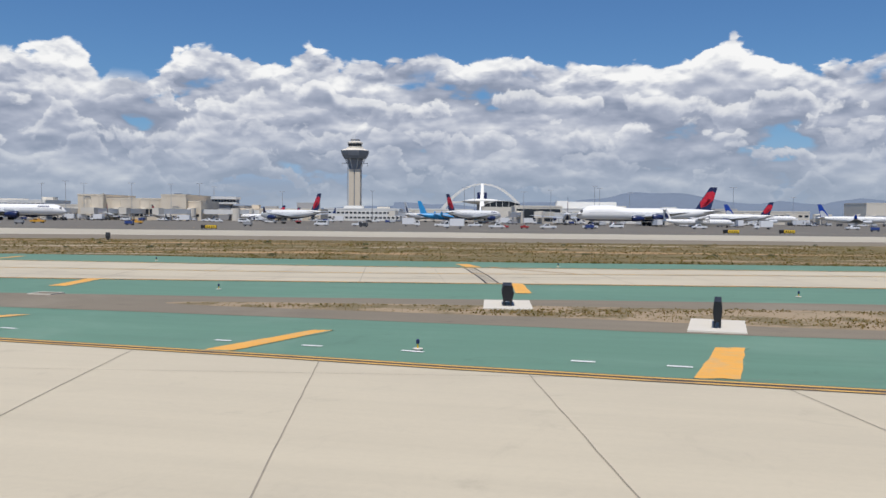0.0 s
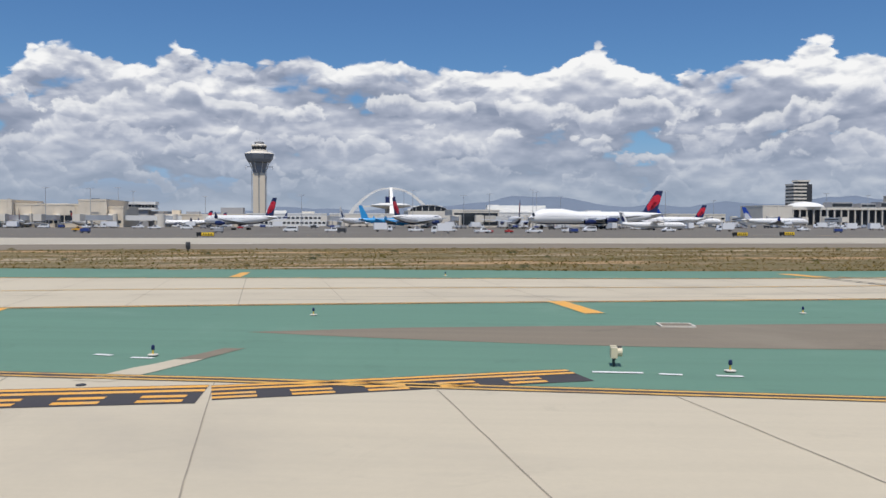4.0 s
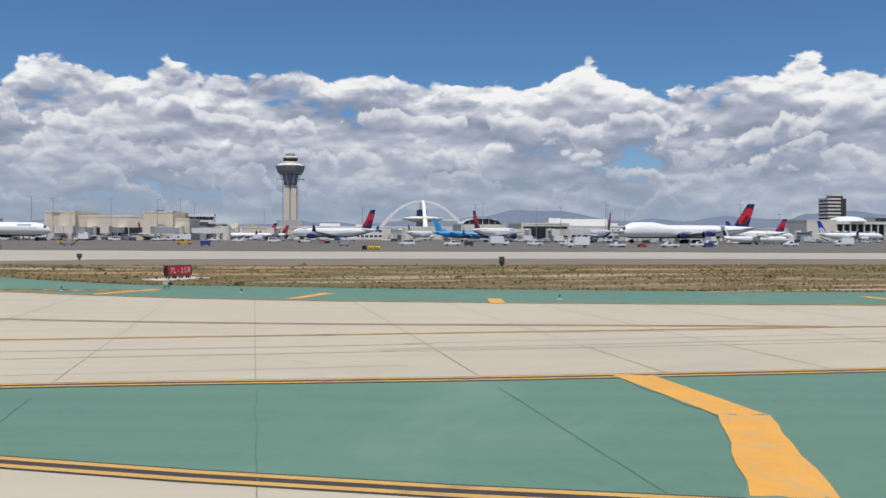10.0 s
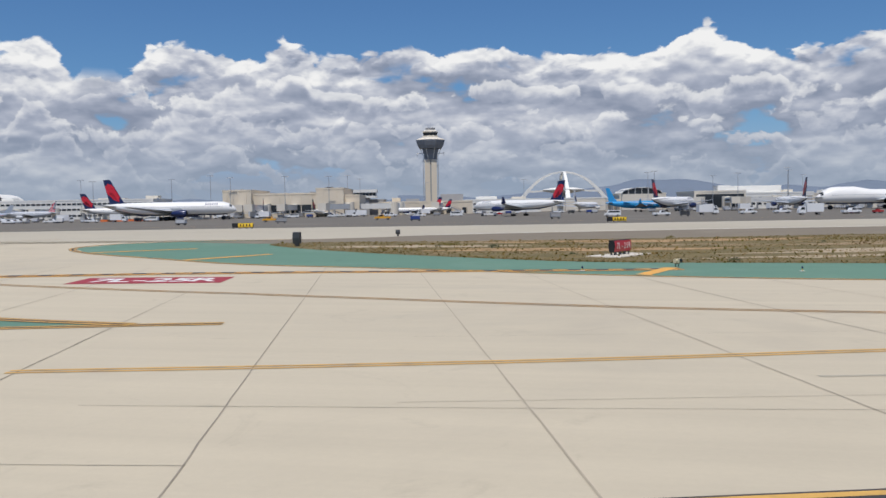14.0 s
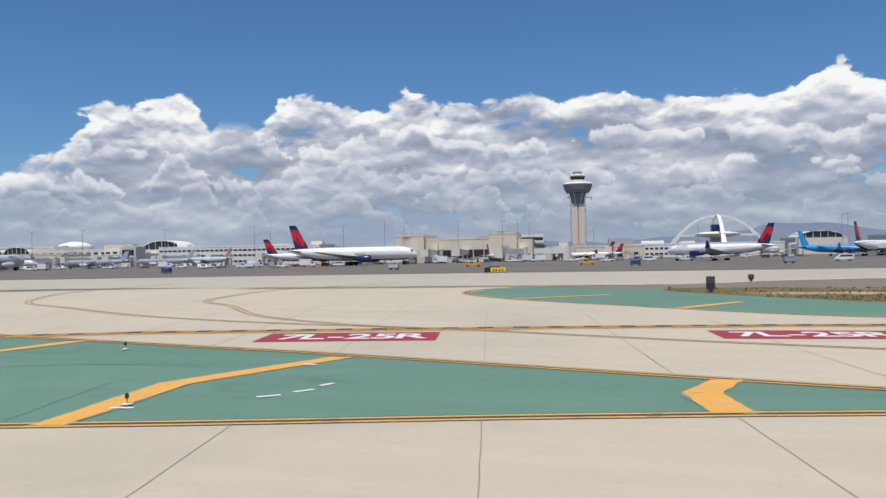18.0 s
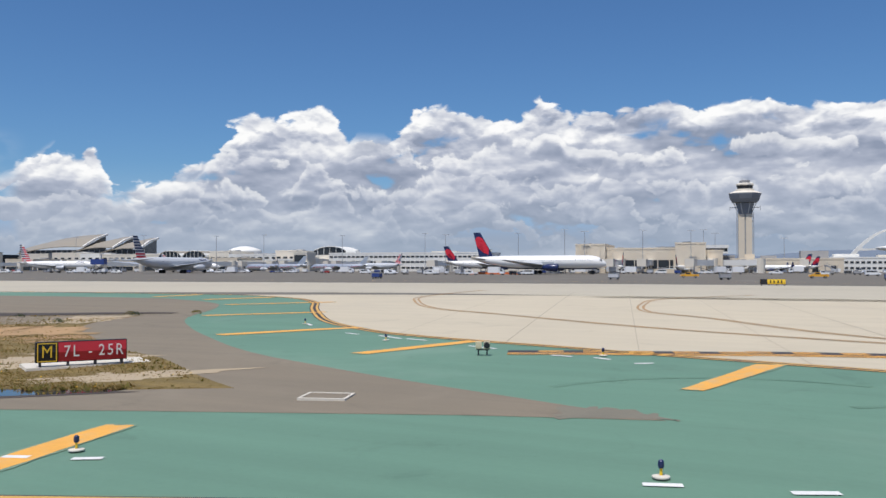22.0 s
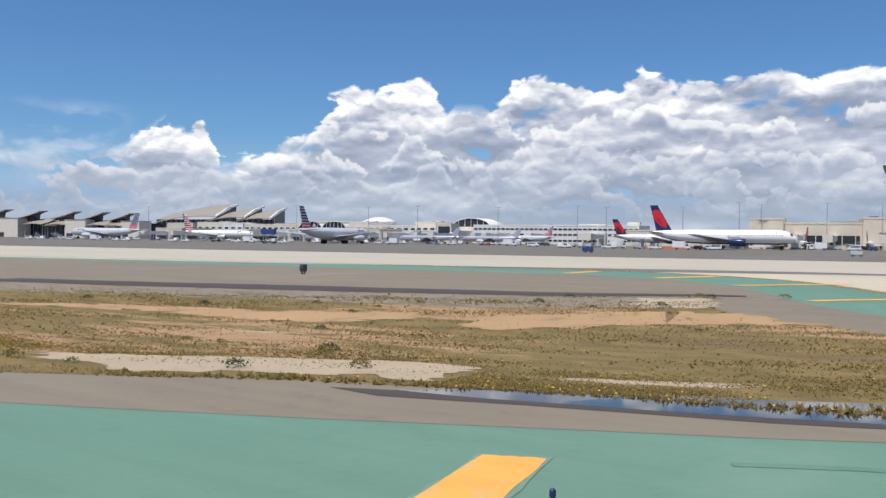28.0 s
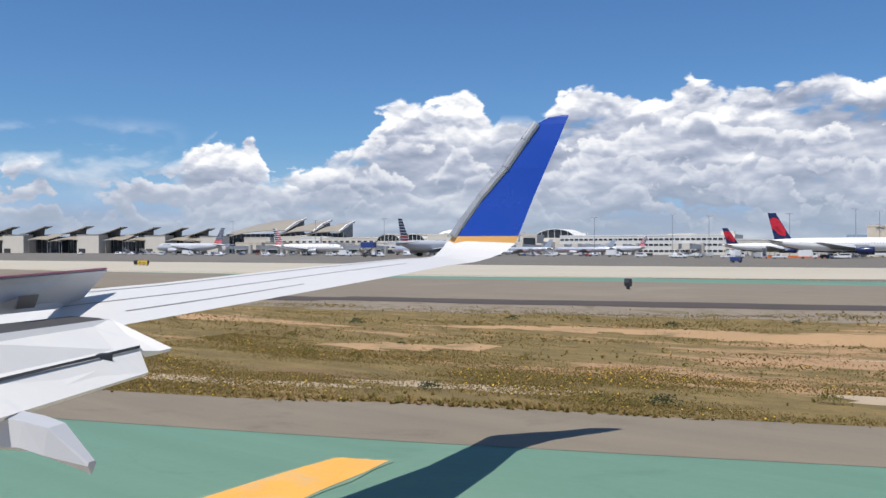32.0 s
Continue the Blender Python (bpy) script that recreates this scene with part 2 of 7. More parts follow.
def material(name, base, rough=0.6, metal=0.0, scale=1.0, vary=0.12, bump=0.0, stain=None, stain_at=(0.5, 0.7), stain_scale=0.2, per_object=0.0, spec=0.5, fine_scale=None, streak=0.0, leafy=False):
    """Base colour with variation at two scales, an optional stain colour and fine relief. scale: features per metre."""
    if name in MATS:
        return MATS[name]
    m = bpy.data.materials.new(name)
    m.use_nodes = True
    t = m.node_tree
    b = t.nodes["Principled BSDF"]
    k = Nodes(t)
    pos = k.add("ShaderNodeTexCoord").outputs["Object"]
    n1 = k.noise(pos, scale, 5.0, 0.6)
    n2 = k.noise(pos, fine_scale or scale * 14, 3.0, 0.6)
    f = k.math("ADD", k.math("MULTIPLY", k.math("SUBTRACT", n1, 0.5), 2.0 * vary), k.math("MULTIPLY", k.math("SUBTRACT", n2, 0.5), 1.2 * vary))
    f = k.math("ADD", f, 1.0)
    if streak:
        sep = k.add("ShaderNodeSeparateXYZ")
        k.put(sep.inputs[0], pos)
        drawn = k.noise(k.vec(k.math("MULTIPLY", sep.outputs[0], 0.035), k.math("MULTIPLY_ADD", sep.outputs[0], 0.14, k.math("MULTIPLY", sep.outputs[1], 0.75)), 5.0), 1.0, 5.0, 0.65)
        blot = k.noise(pos, 0.33, 6.0, 0.7, distort=1.2)
        f = k.math("ADD", f, k.math("MULTIPLY", k.math("SUBTRACT", drawn, 0.5), 2.0 * streak))
        f = k.math("SUBTRACT", f, k.smooth(blot, 0.56, 0.74, 0.0, streak))
    if per_object:
        info = k.add("ShaderNodeObjectInfo").outputs["Random"]
        f = k.math("ADD", f, k.math("MULTIPLY", k.math("SUBTRACT", info, 0.5), per_object))
    col = k.mix(1.0, base, k.vec(f, f, f), "MULTIPLY")
    if stain:
        s = k.smooth(k.noise(pos, stain_scale, 6.0, 0.65, distort=0.6), *stain_at)
        col = k.mix(s, col, stain)
    k.put(b.inputs["Base Color"], col)
    k.put(b.inputs["Roughness"], k.math("ADD", k.math("MULTIPLY", k.math("SUBTRACT", n1, 0.5), 0.25), rough, clamp=True))
    b.inputs["Metallic"].default_value = metal
    b.inputs["Specular IOR Level"].default_value = spec
    if bump:
        bn = k.add("ShaderNodeBump")
        bn.inputs["Strength"].default_value = bump
        bn.inputs["Distance"].default_value = 0.02
        k.put(bn.inputs["Height"], n2)
        t.links.new(bn.outputs[0], b.inputs["Normal"])
    if leafy:
        # thin blades let part of the light through
        tr = k.add("ShaderNodeBsdfTranslucent")
        k.put(tr.inputs[0], col)
        mx = k.add("ShaderNodeMixShader")
        mx.inputs[0].default_value = 0.5
        t.links.new(b.outputs[0], mx.inputs[1])
        t.links.new(tr.outputs[0], mx.inputs[2])
        t.links.new(mx.outputs[0], t.nodes["Material Output"].inputs[0])
    MATS[name] = m
    return m


asphalt = material("asphalt", (0.148, 0.13, 0.102), 0.85, scale=0.05, vary=0.16, bump=0.3, stain=(0.19, 0.175, 0.145), stain_at=(0.5, 0.75), stain_scale=0.03, fine_scale=9, streak=0.16)
shoulder = material("shoulder_asphalt", (0.205, 0.168, 0.117), 0.88, scale=0.12, vary=0.14, bump=0.3, stain=(0.25, 0.21, 0.15), stain_at=(0.52, 0.8), stain_scale=0.08, fine_scale=12, streak=0.2)
concrete = material("pavement_concrete", (0.52, 0.45, 0.325), 0.8, scale=0.09, vary=0.07, bump=0.2, stain=(0.43, 0.375, 0.28), stain_at=(0.5, 0.8), stain_scale=0.06, fine_scale=7, streak=0.12)
runway_concrete = material("runway_concrete", (0.46, 0.41, 0.31), 0.8, scale=0.05, vary=0.08, bump=0.2, stain=(0.40, 0.36, 0.28), stain_at=(0.5, 0.8), stain_scale=0.03, fine_scale=5, streak=0.16)
green = material("green_paint", (0.120, 0.226, 0.155), 0.75, scale=0.08, vary=0.09, bump=0.2, stain=(0.165, 0.268, 0.192), stain_at=(0.5, 0.8), stain_scale=0.11, fine_scale=6, streak=0.17)
yellow = material("yellow_marking", (0.76, 0.375, 0.065), 0.7, scale=0.9, vary=0.16, bump=0.15, stain=(0.62, 0.38, 0.15), stain_at=(0.46, 0.72), stain_scale=1.5)
line_yellow = material("line_yellow", (0.62, 0.36, 0.09), 0.75, scale=0.8, vary=0.16, stain=(0.30, 0.19, 0.10), stain_at=(0.5, 0.75), stain_scale=0.6)
line_worn = material("line_worn", (0.40, 0.235, 0.10), 0.8, scale=0.8, vary=0.2, stain=(0.30, 0.24, 0.17), stain_at=(0.45, 0.7), stain_scale=0.5)
line_black = material("line_black", (0.055, 0.048, 0.045), 0.7, scale=0.8, vary=0.2)
white_paint = material("white_marking", (0.72, 0.71, 0.67), 0.7, scale=1.0, vary=0.12)
red_paint = material("red_marking", (0.33, 0.035, 0.045), 0.7, scale=0.9, vary=0.14, stain=(0.25, 0.05, 0.055), stain_at=(0.5, 0.8), stain_scale=0.8)
joint_faint = material("joint_faint", (0.385, 0.33, 0.245), 0.85, scale=2.0, vary=0.2)
joint_mat = material("joint_sealant", (0.29, 0.25, 0.19), 0.85, scale=2.0, vary=0.3)
white_body = material("aircraft_white", (0.80, 0.785, 0.745), 0.4, scale=0.3, vary=0.03)
grey_body = material("aircraft_grey", (0.54, 0.55, 0.56), 0.35, scale=0.3, vary=0.06)
silver_body = material("polished_skin", (0.55, 0.57, 0.60), 0.32, metal=0.6, scale=0.3, vary=0.06)
wing_grey = material("wing_grey", (0.40, 0.42, 0.44), 0.4, scale=0.5, vary=0.08)
navy = material("navy_paint", (0.012, 0.022, 0.085), 0.3, scale=0.5, vary=0.05)
red_livery = material("red_livery", (0.62, 0.02, 0.04), 0.3, scale=0.5, vary=0.05)
dark_red = material("dark_red_livery", (0.22, 0.012, 0.03), 0.3, scale=0.5, vary=0.05)
royal = material("royal_blue_paint", (0.014, 0.058, 0.34), 0.25, scale=0.6, vary=0.05)
sky_blue = material("light_blue_livery", (0.03, 0.30, 0.62), 0.3, scale=0.4, vary=0.08)
gold = material("gold_stripe", (0.75, 0.40, 0.12), 0.35, scale=1.0, vary=0.05)
rubber = material("rubber", (0.02, 0.02, 0.021), 0.8, scale=3.0, vary=0.2)
steel = material("steel", (0.42, 0.42, 0.42), 0.45, metal=0.7, scale=2.0, vary=0.1)
dark_metal = material("dark_metal", (0.045, 0.047, 0.05), 0.5, scale=1.5, vary=0.2)
black_paint = material("black_paint", (0.012, 0.012, 0.013), 0.55, scale=2.0, vary=0.2)
beige = material("beige_panel", (0.68, 0.59, 0.455), 0.8, scale=0.12, vary=0.07, stain=(0.60, 0.52, 0.405), stain_at=(0.5, 0.8), stain_scale=0.08, fine_scale=2)
pale_wall = material("pale_wall", (0.70, 0.64, 0.535), 0.75, scale=0.1, vary=0.07, stain=(0.60, 0.555, 0.47), stain_at=(0.55, 0.85), stain_scale=0.08, fine_scale=2)
white_wall = material("white_wall", (0.78, 0.76, 0.70), 0.6, scale=0.15, vary=0.05, fine_scale=2)
grey_wall = material("grey_wall", (0.33, 0.33, 0.33), 0.75, scale=0.15, vary=0.09, fine_scale=2)
brick_red = material("rust_red_wall", (0.26, 0.12, 0.085), 0.8, scale=0.2, vary=0.12, fine_scale=2)
tan_roof = material("tan_metal_roof", (0.335, 0.29, 0.22), 0.45, scale=0.2, vary=0.06, fine_scale=1)
glass_dark = material("dark_glazing", (0.03, 0.036, 0.042), 0.15, scale=0.5, vary=0.2)
# near-black colour standing in for the shade inside bays and gaps
shade_mat = material("recess_shade", (0.05, 0.048, 0.045), 0.8, scale=0.4, vary=0.2)
truck_white = material("vehicle_white", (0.78, 0.78, 0.77), 0.35, scale=0.6, vary=0.04)
truck_yellow = material("vehicle_yellow", (0.72, 0.36, 0.03), 0.4, scale=0.6, vary=0.06)
truck_red = material("vehicle_red", (0.42, 0.03, 0.03), 0.4, scale=0.6, vary=0.06)
truck_blue = material("vehicle_blue", (0.03, 0.06, 0.22), 0.4, scale=0.6, vary=0.06)
sign_yellow = material("sign_yellow", (0.80, 0.52, 0.03), 0.45, scale=1.0, vary=0.05)
sign_red = material("sign_red", (0.46, 0.022, 0.03), 0.4, scale=1.0, vary=0.06)
orange_mat = material("orange_plastic", (0.75, 0.17, 0.04), 0.5, scale=1.0, vary=0.08)
dirt = material("dry_earth", (0.33, 0.245, 0.15), 0.95, scale=0.12, vary=0.18, bump=0.5, stain=(0.17, 0.13, 0.06), stain_at=(0.44, 0.60), stain_scale=0.3, fine_scale=5)


def verge_material(name, dark, light, brown, bare):
    """Olive-brown mat of dry grass with drifts of clay and darker weeds, drawn out along the field."""
    m = bpy.data.materials.new(name)
    m.use_nodes = True
    k = Nodes(m.node_tree)
    b = m.node_tree.nodes["Principled BSDF"]
    sep = k.add("ShaderNodeSeparateXYZ")
    k.put(sep.inputs[0], k.add("ShaderNodeTexCoord").outputs["Object"])
    x, y, z = sep.outputs
    along = k.math("MULTIPLY_ADD", x, 0.12, y)
    p = k.vec(k.math("MULTIPLY", x, 0.028), k.math("MULTIPLY", along, 0.13), 0.0)
    q = k.vec(k.math("MULTIPLY", x, 0.35), k.math("MULTIPLY", along, 0.9), 2.0)
    broad, clump = k.noise(p, 1.0, 6.0, 0.6, distort=0.4), k.noise(q, 1.0, 5.0, 0.65)
    grain = k.noise(k.vec(x, y, 0.0), 5.0, 4.0, 0.7)
    mat = k.mix(k.smooth(clump, 0.36, 0.64), dark, light)
    mat = k.mix(k.smooth(broad, 0.40, 0.30), mat, brown)
    clay_f = k.smooth(k.math("ADD", broad, k.math("MULTIPLY", k.math("SUBTRACT", clump, 0.5), 0.28)), 0.54, 0.63)
    mat = k.mix(clay_f, mat, bare)
    f = k.math("MULTIPLY_ADD", k.math("SUBTRACT", grain, 0.5), 0.7, 1.0)
    k.put(b.inputs["Base Color"], k.mix(1.0, mat, k.vec(f, f, f), "MULTIPLY"))
    b.inputs["Roughness"].default_value = 0.95
    bn = k.add("ShaderNodeBump")
    bn.inputs["Strength"].default_value, bn.inputs["Distance"].default_value = 0.6, 0.06
    k.put(bn.inputs["Height"], grain)
    m.node_tree.links.new(bn.outputs[0], b.inputs["Normal"])
    return m


verge = verge_material("meadow_grass_earth", (0.137, 0.097, 0.030), (0.212, 0.147, 0.047), (0.155, 0.09, 0.042), (0.37, 0.225, 0.112))
scrub = verge_material("infield_scrub", (0.118, 0.094, 0.034), (0.20, 0.148, 0.058), (0.155, 0.108, 0.05), (0.31, 0.22, 0.125))
grass_mat = material("dry_grass", (0.29, 0.20, 0.068), 0.9, scale=0.3, vary=0.35, fine_scale=3, leafy=True)
weed_mat = material("weed_green", (0.20, 0.168, 0.043), 0.9, scale=0.5, vary=0.35, leafy=True)
flower_mat = material("yellow_flower", (0.70, 0.42, 0.02), 0.8, scale=1.0, vary=0.2)
# distance haze is put into the blue-grey base colour of the hills
hazed_hill_mat = material("far_hills", (0.15, 0.185, 0.235), 0.95, scale=0.003, vary=0.10)
leaf_mat = material("tree_leaf", (0.05, 0.075, 0.03), 0.8, scale=0.4, vary=0.4, leafy=True)
bark = material("bark", (0.10, 0.075, 0.05), 0.9, scale=1.0, vary=0.3)
cabin_glass = material("cabin_glazing", (0.14, 0.15, 0.17), 0.2, scale=1.0, vary=0.2)
tower_panel = material("tower_panel", (0.20, 0.215, 0.235), 0.4, scale=0.3, vary=0.1)

# ---- building helpers ----


def mesh_ob(name, verts, faces, mat, parent=None, label="", smooth=False, index=None):
    """One mesh object from lists; mat may be a list with a material index per face."""
    me = bpy.data.meshes.new(name)
    me.from_pydata([tuple(v) for v in verts], [], faces)
    for m in mat if isinstance(mat, (list, tuple)) else (mat,):
        me.materials.append(m)
    if index:
        me.polygons.foreach_set("material_index", index)
    if smooth:
        me.polygons.foreach_set("use_smooth", [True] * len(me.polygons))
    me.update()
    ob = new(name, me)
    if parent is not None:
        ob.parent = parent
    if label:
        tagged(ob, label)
    return ob


def part(name, bm, mat, parent, label="", smooth=False):
    me = bpy.data.meshes.new(name)
    bm.to_mesh(me)
    bm.free()
    for m in mat if isinstance(mat, (list, tuple)) else (mat,):
        me.materials.append(m)
    if smooth:
        me.polygons.foreach_set("use_smooth", [True] * len(me.polygons))
    ob = new(name, me)
    if parent is not None:
        ob.parent = parent
    if label:
        tagged(ob, label)
    return ob


def empty(name, m, label, category, group=""):
    ob = new(name)
    ob.empty_display_size = 0.3
    ob.matrix_world = m
    return tagged(ob, label, category, group)


# The field is not quite level: low swells and hollows, as centre x, centre y, reach and height.
SWELLS = ((-240, 80, 22, -0.43), (-180, 150, 34, 0.2), (-20, 30, 34, 0.23), (-90, 100, 22, -0.26), (-180, 40, 22, -0.36), (-10, 50, 22, -0.46), (-220, 90, 14, -0.52), (-200, 160, 50, 0.35), (-110, 30, 22, -0.2), (0, 30, 50, 0.33), (-200, 80, 14, -0.29), (-240, 90, 14, -0.4), (-190, 160, 50, 0.34), (-80, 100, 22, -0.24))
CELL = 10.0
X_LO, X_HI, Y_LO, Y_HI = -560.0, 200.0, -80.0, 270.0


def swell(x, y):
    """The height of the field before it is laid out in facets."""
    f = min(1.0, max(0.0, (265.0 - y) / 65.0))
    return f * f * (3 - 2 * f) * sum(a * math.exp(-((x - cx) ** 2 + (y - cy) ** 2) / (2 * r * r)) for cx, cy, r, a in SWELLS)


CORNERS = dict()


def corner(i, j):
    if (i, j) not in CORNERS:
        CORNERS[i, j] = swell(X_LO + i * CELL, Y_LO + j * CELL)
    return CORNERS[i, j]


def lie(x, y):
    """The height of the ground at a place: flat triangles between the corners of a square net."""
    if not (X_LO < x < X_HI and Y_LO < y < Y_HI):
        return 0.0
    u, v = (x - X_LO) / CELL, (y - Y_LO) / CELL
    i, j = int(u), int(v)
    u, v = u - i, v - j
    a, b, c, d = corner(i, j), corner(i + 1, j), corner(i + 1, j + 1), corner(i, j + 1)
    return a + (b - a) * u + (c - b) * v if u >= v else a + (c - d) * u + (d - a) * v


def cut(poly, n, at_):
    """Splits a convex outline of (x, y, z) by the line n . p = at_ into its two sides."""
    lo, hi = [], []
    for p, q in zip(poly, poly[1:] + poly[:1]):
        dp, dq = n[0] * p[0] + n[1] * p[1] - at_, n[0] * q[0] + n[1] * q[1] - at_
        if dp <= 1e-7:
            lo.append(p)
        if dp >= -1e-7:
            hi.append(p)
        if (dp > 1e-7 and dq < -1e-7) or (dp < -1e-7 and dq > 1e-7):
            t = dp / (dp - dq)
            m = tuple(a + (b - a) * t for a, b in zip(p, q))
            lo.append(m)
            hi.append(m)
    return lo, hi


def facets(poly):
    """The pieces of a convex outline that lie within one facet of the field each."""
    done = [poly]
    if max(p[0] for p in poly) > 2000:
        return done
    for n, off in (((1, 0), X_LO), ((0, 1), Y_LO), ((1, -1), X_LO - Y_LO)):
        out = []
        for p in done:
            s = [(n[0] * q[0] + n[1] * q[1] - off) / CELL for q in p]
            for k in range(math.floor(min(s) + 1e-6) + 1, math.ceil(max(s) - 1e-6)):
                a, p = cut(p, n, off + k * CELL)
                if len(a) > 2:
                    out.append(a)
            if len(p) > 2:
                out.append(p)
        done = out
    return done


def drape(ob):
    """Lays a flat sheet on the field."""
    m, inv = ob.matrix_world.copy(), ob.matrix_world.inverted()
    me = ob.data
    pts = [tuple(m @ v.co) for v in me.vertices]
    v, f, idx = [], [], []
    for p in me.polygons:
        for piece in facets([pts[i] for i in p.vertices]):
            n = len(v)
            cx, cy = sum(q[0] for q in piece) / len(piece), sum(q[1] for q in piece) / len(piece)
            # heights by the facet under the middle of the piece
            e = 0.01
            h0 = lie(cx, cy)
            gx, gy = (lie(cx + e, cy) - h0) / e, (lie(cx, cy + e) - h0) / e
            if abs(gx) > 0.2 or abs(gy) > 0.2:
                gx = gy = 0.0
            v += [tuple(inv @ Vector((q[0], q[1], q[2] + (lie(q[0], q[1]) if len(piece) > 6 else h0 + gx * (q[0] - cx) + gy * (q[1] - cy))))) for q in piece]
            f.append(list(range(n, n + len(piece))))
            idx.append(p.material_index)
    new_me = bpy.data.meshes.new(me.name)
    # neighbouring facets share their corners
    seen, order, place = {}, [], []
    for co in v:
        key = (round(co[0], 3), round(co[1], 3), round(co[2], 3))
        if key not in seen:
            seen[key] = len(order)
            order.append(co)
        place.append(seen[key])
    faces, kept = [], []
    for face, mi in zip(f, idx):
        ring = []
        for c in face:
            if place[c] not in ring:
                ring.append(place[c])
        if len(ring) > 2:
            faces.append(ring)
            kept.append(mi)
    idx = kept
    new_me.from_pydata(order, [], faces)
    for mat in me.materials:
        new_me.materials.append(mat)
    new_me.polygons.foreach_set("material_index", idx)
    new_me.update()
    ob.data = new_me
    bpy.data.meshes.remove(me)


def at(x, y, z=0.0, turn=0.0):
    return pose(x, y, z + lie(x, y), 0, 0, turn)


class Bag:
    """Collects vertices and faces of several simple solids for one mesh."""

    def __init__(self):
        self.v, self.f = [], []

    def box(self, x0, x1, y0, y1, z0, z1, taper=0.0):
        n = len(self.v)
        a, b = taper * (x1 - x0) / 2, taper * (y1 - y0) / 2
        self.v += [(x0, y0, z0), (x1, y0, z0), (x1, y1, z0), (x0, y1, z0), (x0 + a, y0 + b, z1), (x1 - a, y0 + b, z1), (x1 - a, y1 - b, z1), (x0 + a, y1 - b, z1)]
        self.f += [[n + i for i in q] for q in ((3, 2, 1, 0), (4, 5, 6, 7), (0, 1, 5, 4), (1, 2, 6, 5), (2, 3, 7, 6), (3, 0, 4, 7))]
        return self

    def rod(self, a, b, r0, r1=None, seg=8):
        a, b = Vector(a), Vector(b)
        q = (b - a).to_track_quat("Z", "Y").to_matrix()
        n = len(self.v)
        r1 = r0 if r1 is None else r1
        for c, r in ((a, r0), (b, r1)):
            for i in range(seg):
                w = 2 * math.pi * i / seg
                self.v.append(tuple(c + q @ Vector((r * math.cos(w), r * math.sin(w), 0))))
        self.f += [[n + i, n + (i + 1) % seg, n + seg + (i + 1) % seg, n + seg + i] for i in range(seg)]
        self.f += [[n + i for i in reversed(range(seg))], [n + seg + i for i in range(seg)]]
        return self

    def loft(self, rings, cap=True):
        """Rings of equal length, joined in order."""
        n, s = len(self.v), len(rings[0])
        for r in rings:
            self.v += [tuple(p) for p in r]
        for k in range(len(rings) - 1):
            self.f += [[n + k * s + i, n + k * s + (i + 1) % s, n + (k + 1) * s + (i + 1) % s, n + (k + 1) * s + i] for i in range(s)]
        if cap:
            self.f += [[n + i for i in reversed(range(s))], [n + (len(rings) - 1) * s + i for i in range(s)]]
        return self

    def prism(self, outline, y0, y1):
        """An outline in x and z, drawn out along y."""
        return self.loft([[(x, y0, z) for x, z in outline], [(x, y1, z) for x, z in outline]])

    def lathe(self, profile, seg=16, centre=(0, 0, 0)):
        """A profile of (radius, height) turned round a vertical axis."""
        cx, cy, cz = centre
        return self.loft([[(cx + r * math.cos(2 * math.pi * i / seg), cy + r * math.sin(2 * math.pi * i / seg), cz + h) for i in range(seg)] for r, h in profile])

    def out(self, name, mat, parent=None, label="", smooth=False):
        return mesh_ob(name, self.v, self.f, mat, parent, label, smooth)


def curve(points, steps=5):
    """A smooth line through the points (Catmull-Rom)."""
    pts = [Vector(p) for p in points]
    out = []
    for i in range(len(pts) - 1):
        p0, p1, p2, p3 = pts[max(i - 1, 0)], pts[i], pts[i + 1], pts[min(i + 2, len(pts) - 1)]
        for s in range(steps):
            t = s / steps
            out.append(0.5 * (2 * p1 + (p2 - p0) * t + (2 * p0 - 5 * p1 + 4 * p2 - p3) * t * t + (3 * p1 - p0 - 3 * p2 + p3) * t ** 3))
    return out + [pts[-1]]


def sheet(name, outline, z, mat, parent=None, label="", kind="", depth=0.0, category=""):
    """A flat area from its outline; depth gives it edges going down."""
    bm = bmesh.new()
    vs = [bm.verts.new((p[0], p[1], z)) for p in outline]
    f = bm.faces.new(vs)
    if f.calc_area() and f.normal.z < 0:
        f.normal_flip()
    bm.normal_update()
    if bm.faces[:][0].normal.z < 0:
        bmesh.ops.reverse_faces(bm, faces=bm.faces[:])
    if depth:
        n = len(vs)
        low = [bm.verts.new((p[0], p[1], z - depth)) for p in outline]
        for i in range(n):
            bm.faces.new((vs[i], vs[(i + 1) % n], low[(i + 1) % n], low[i]))
    bmesh.ops.triangulate(bm, faces=[g for g in bm.faces if len(g.verts) > 4])
    ob = part(name, bm, mat, parent, label)
    if kind or category:
        tagged(ob, label, category, "", kind)
    return ob


def ribbon_data(points, w, z, off=0.0, jag=0.0):
    pts = [Vector((p[0], p[1])) for p in points]
    v, f = [], []
    for i, p in enumerate(pts):
        d = (pts[min(i + 1, len(pts) - 1)] - pts[max(i - 1, 0)]).normalized()
        s = Vector((-d.y, d.x))
        j = random.uniform(-jag, jag)
        for e in (-w / 2, w / 2):
            q = p + s * (off + e + j)
            v.append((q.x, q.y, z))
    for i in range(len(pts) - 1):
        f.append([2 * i + 1, 2 * i, 2 * i + 2, 2 * i + 3])
    return v, f


def ribbon(name, points, w, z, mat, parent, off=0.0, jag=0.0):
    v, f = ribbon_data(points, w, z, off, jag)
    return mesh_ob(name, v, f, mat, parent)


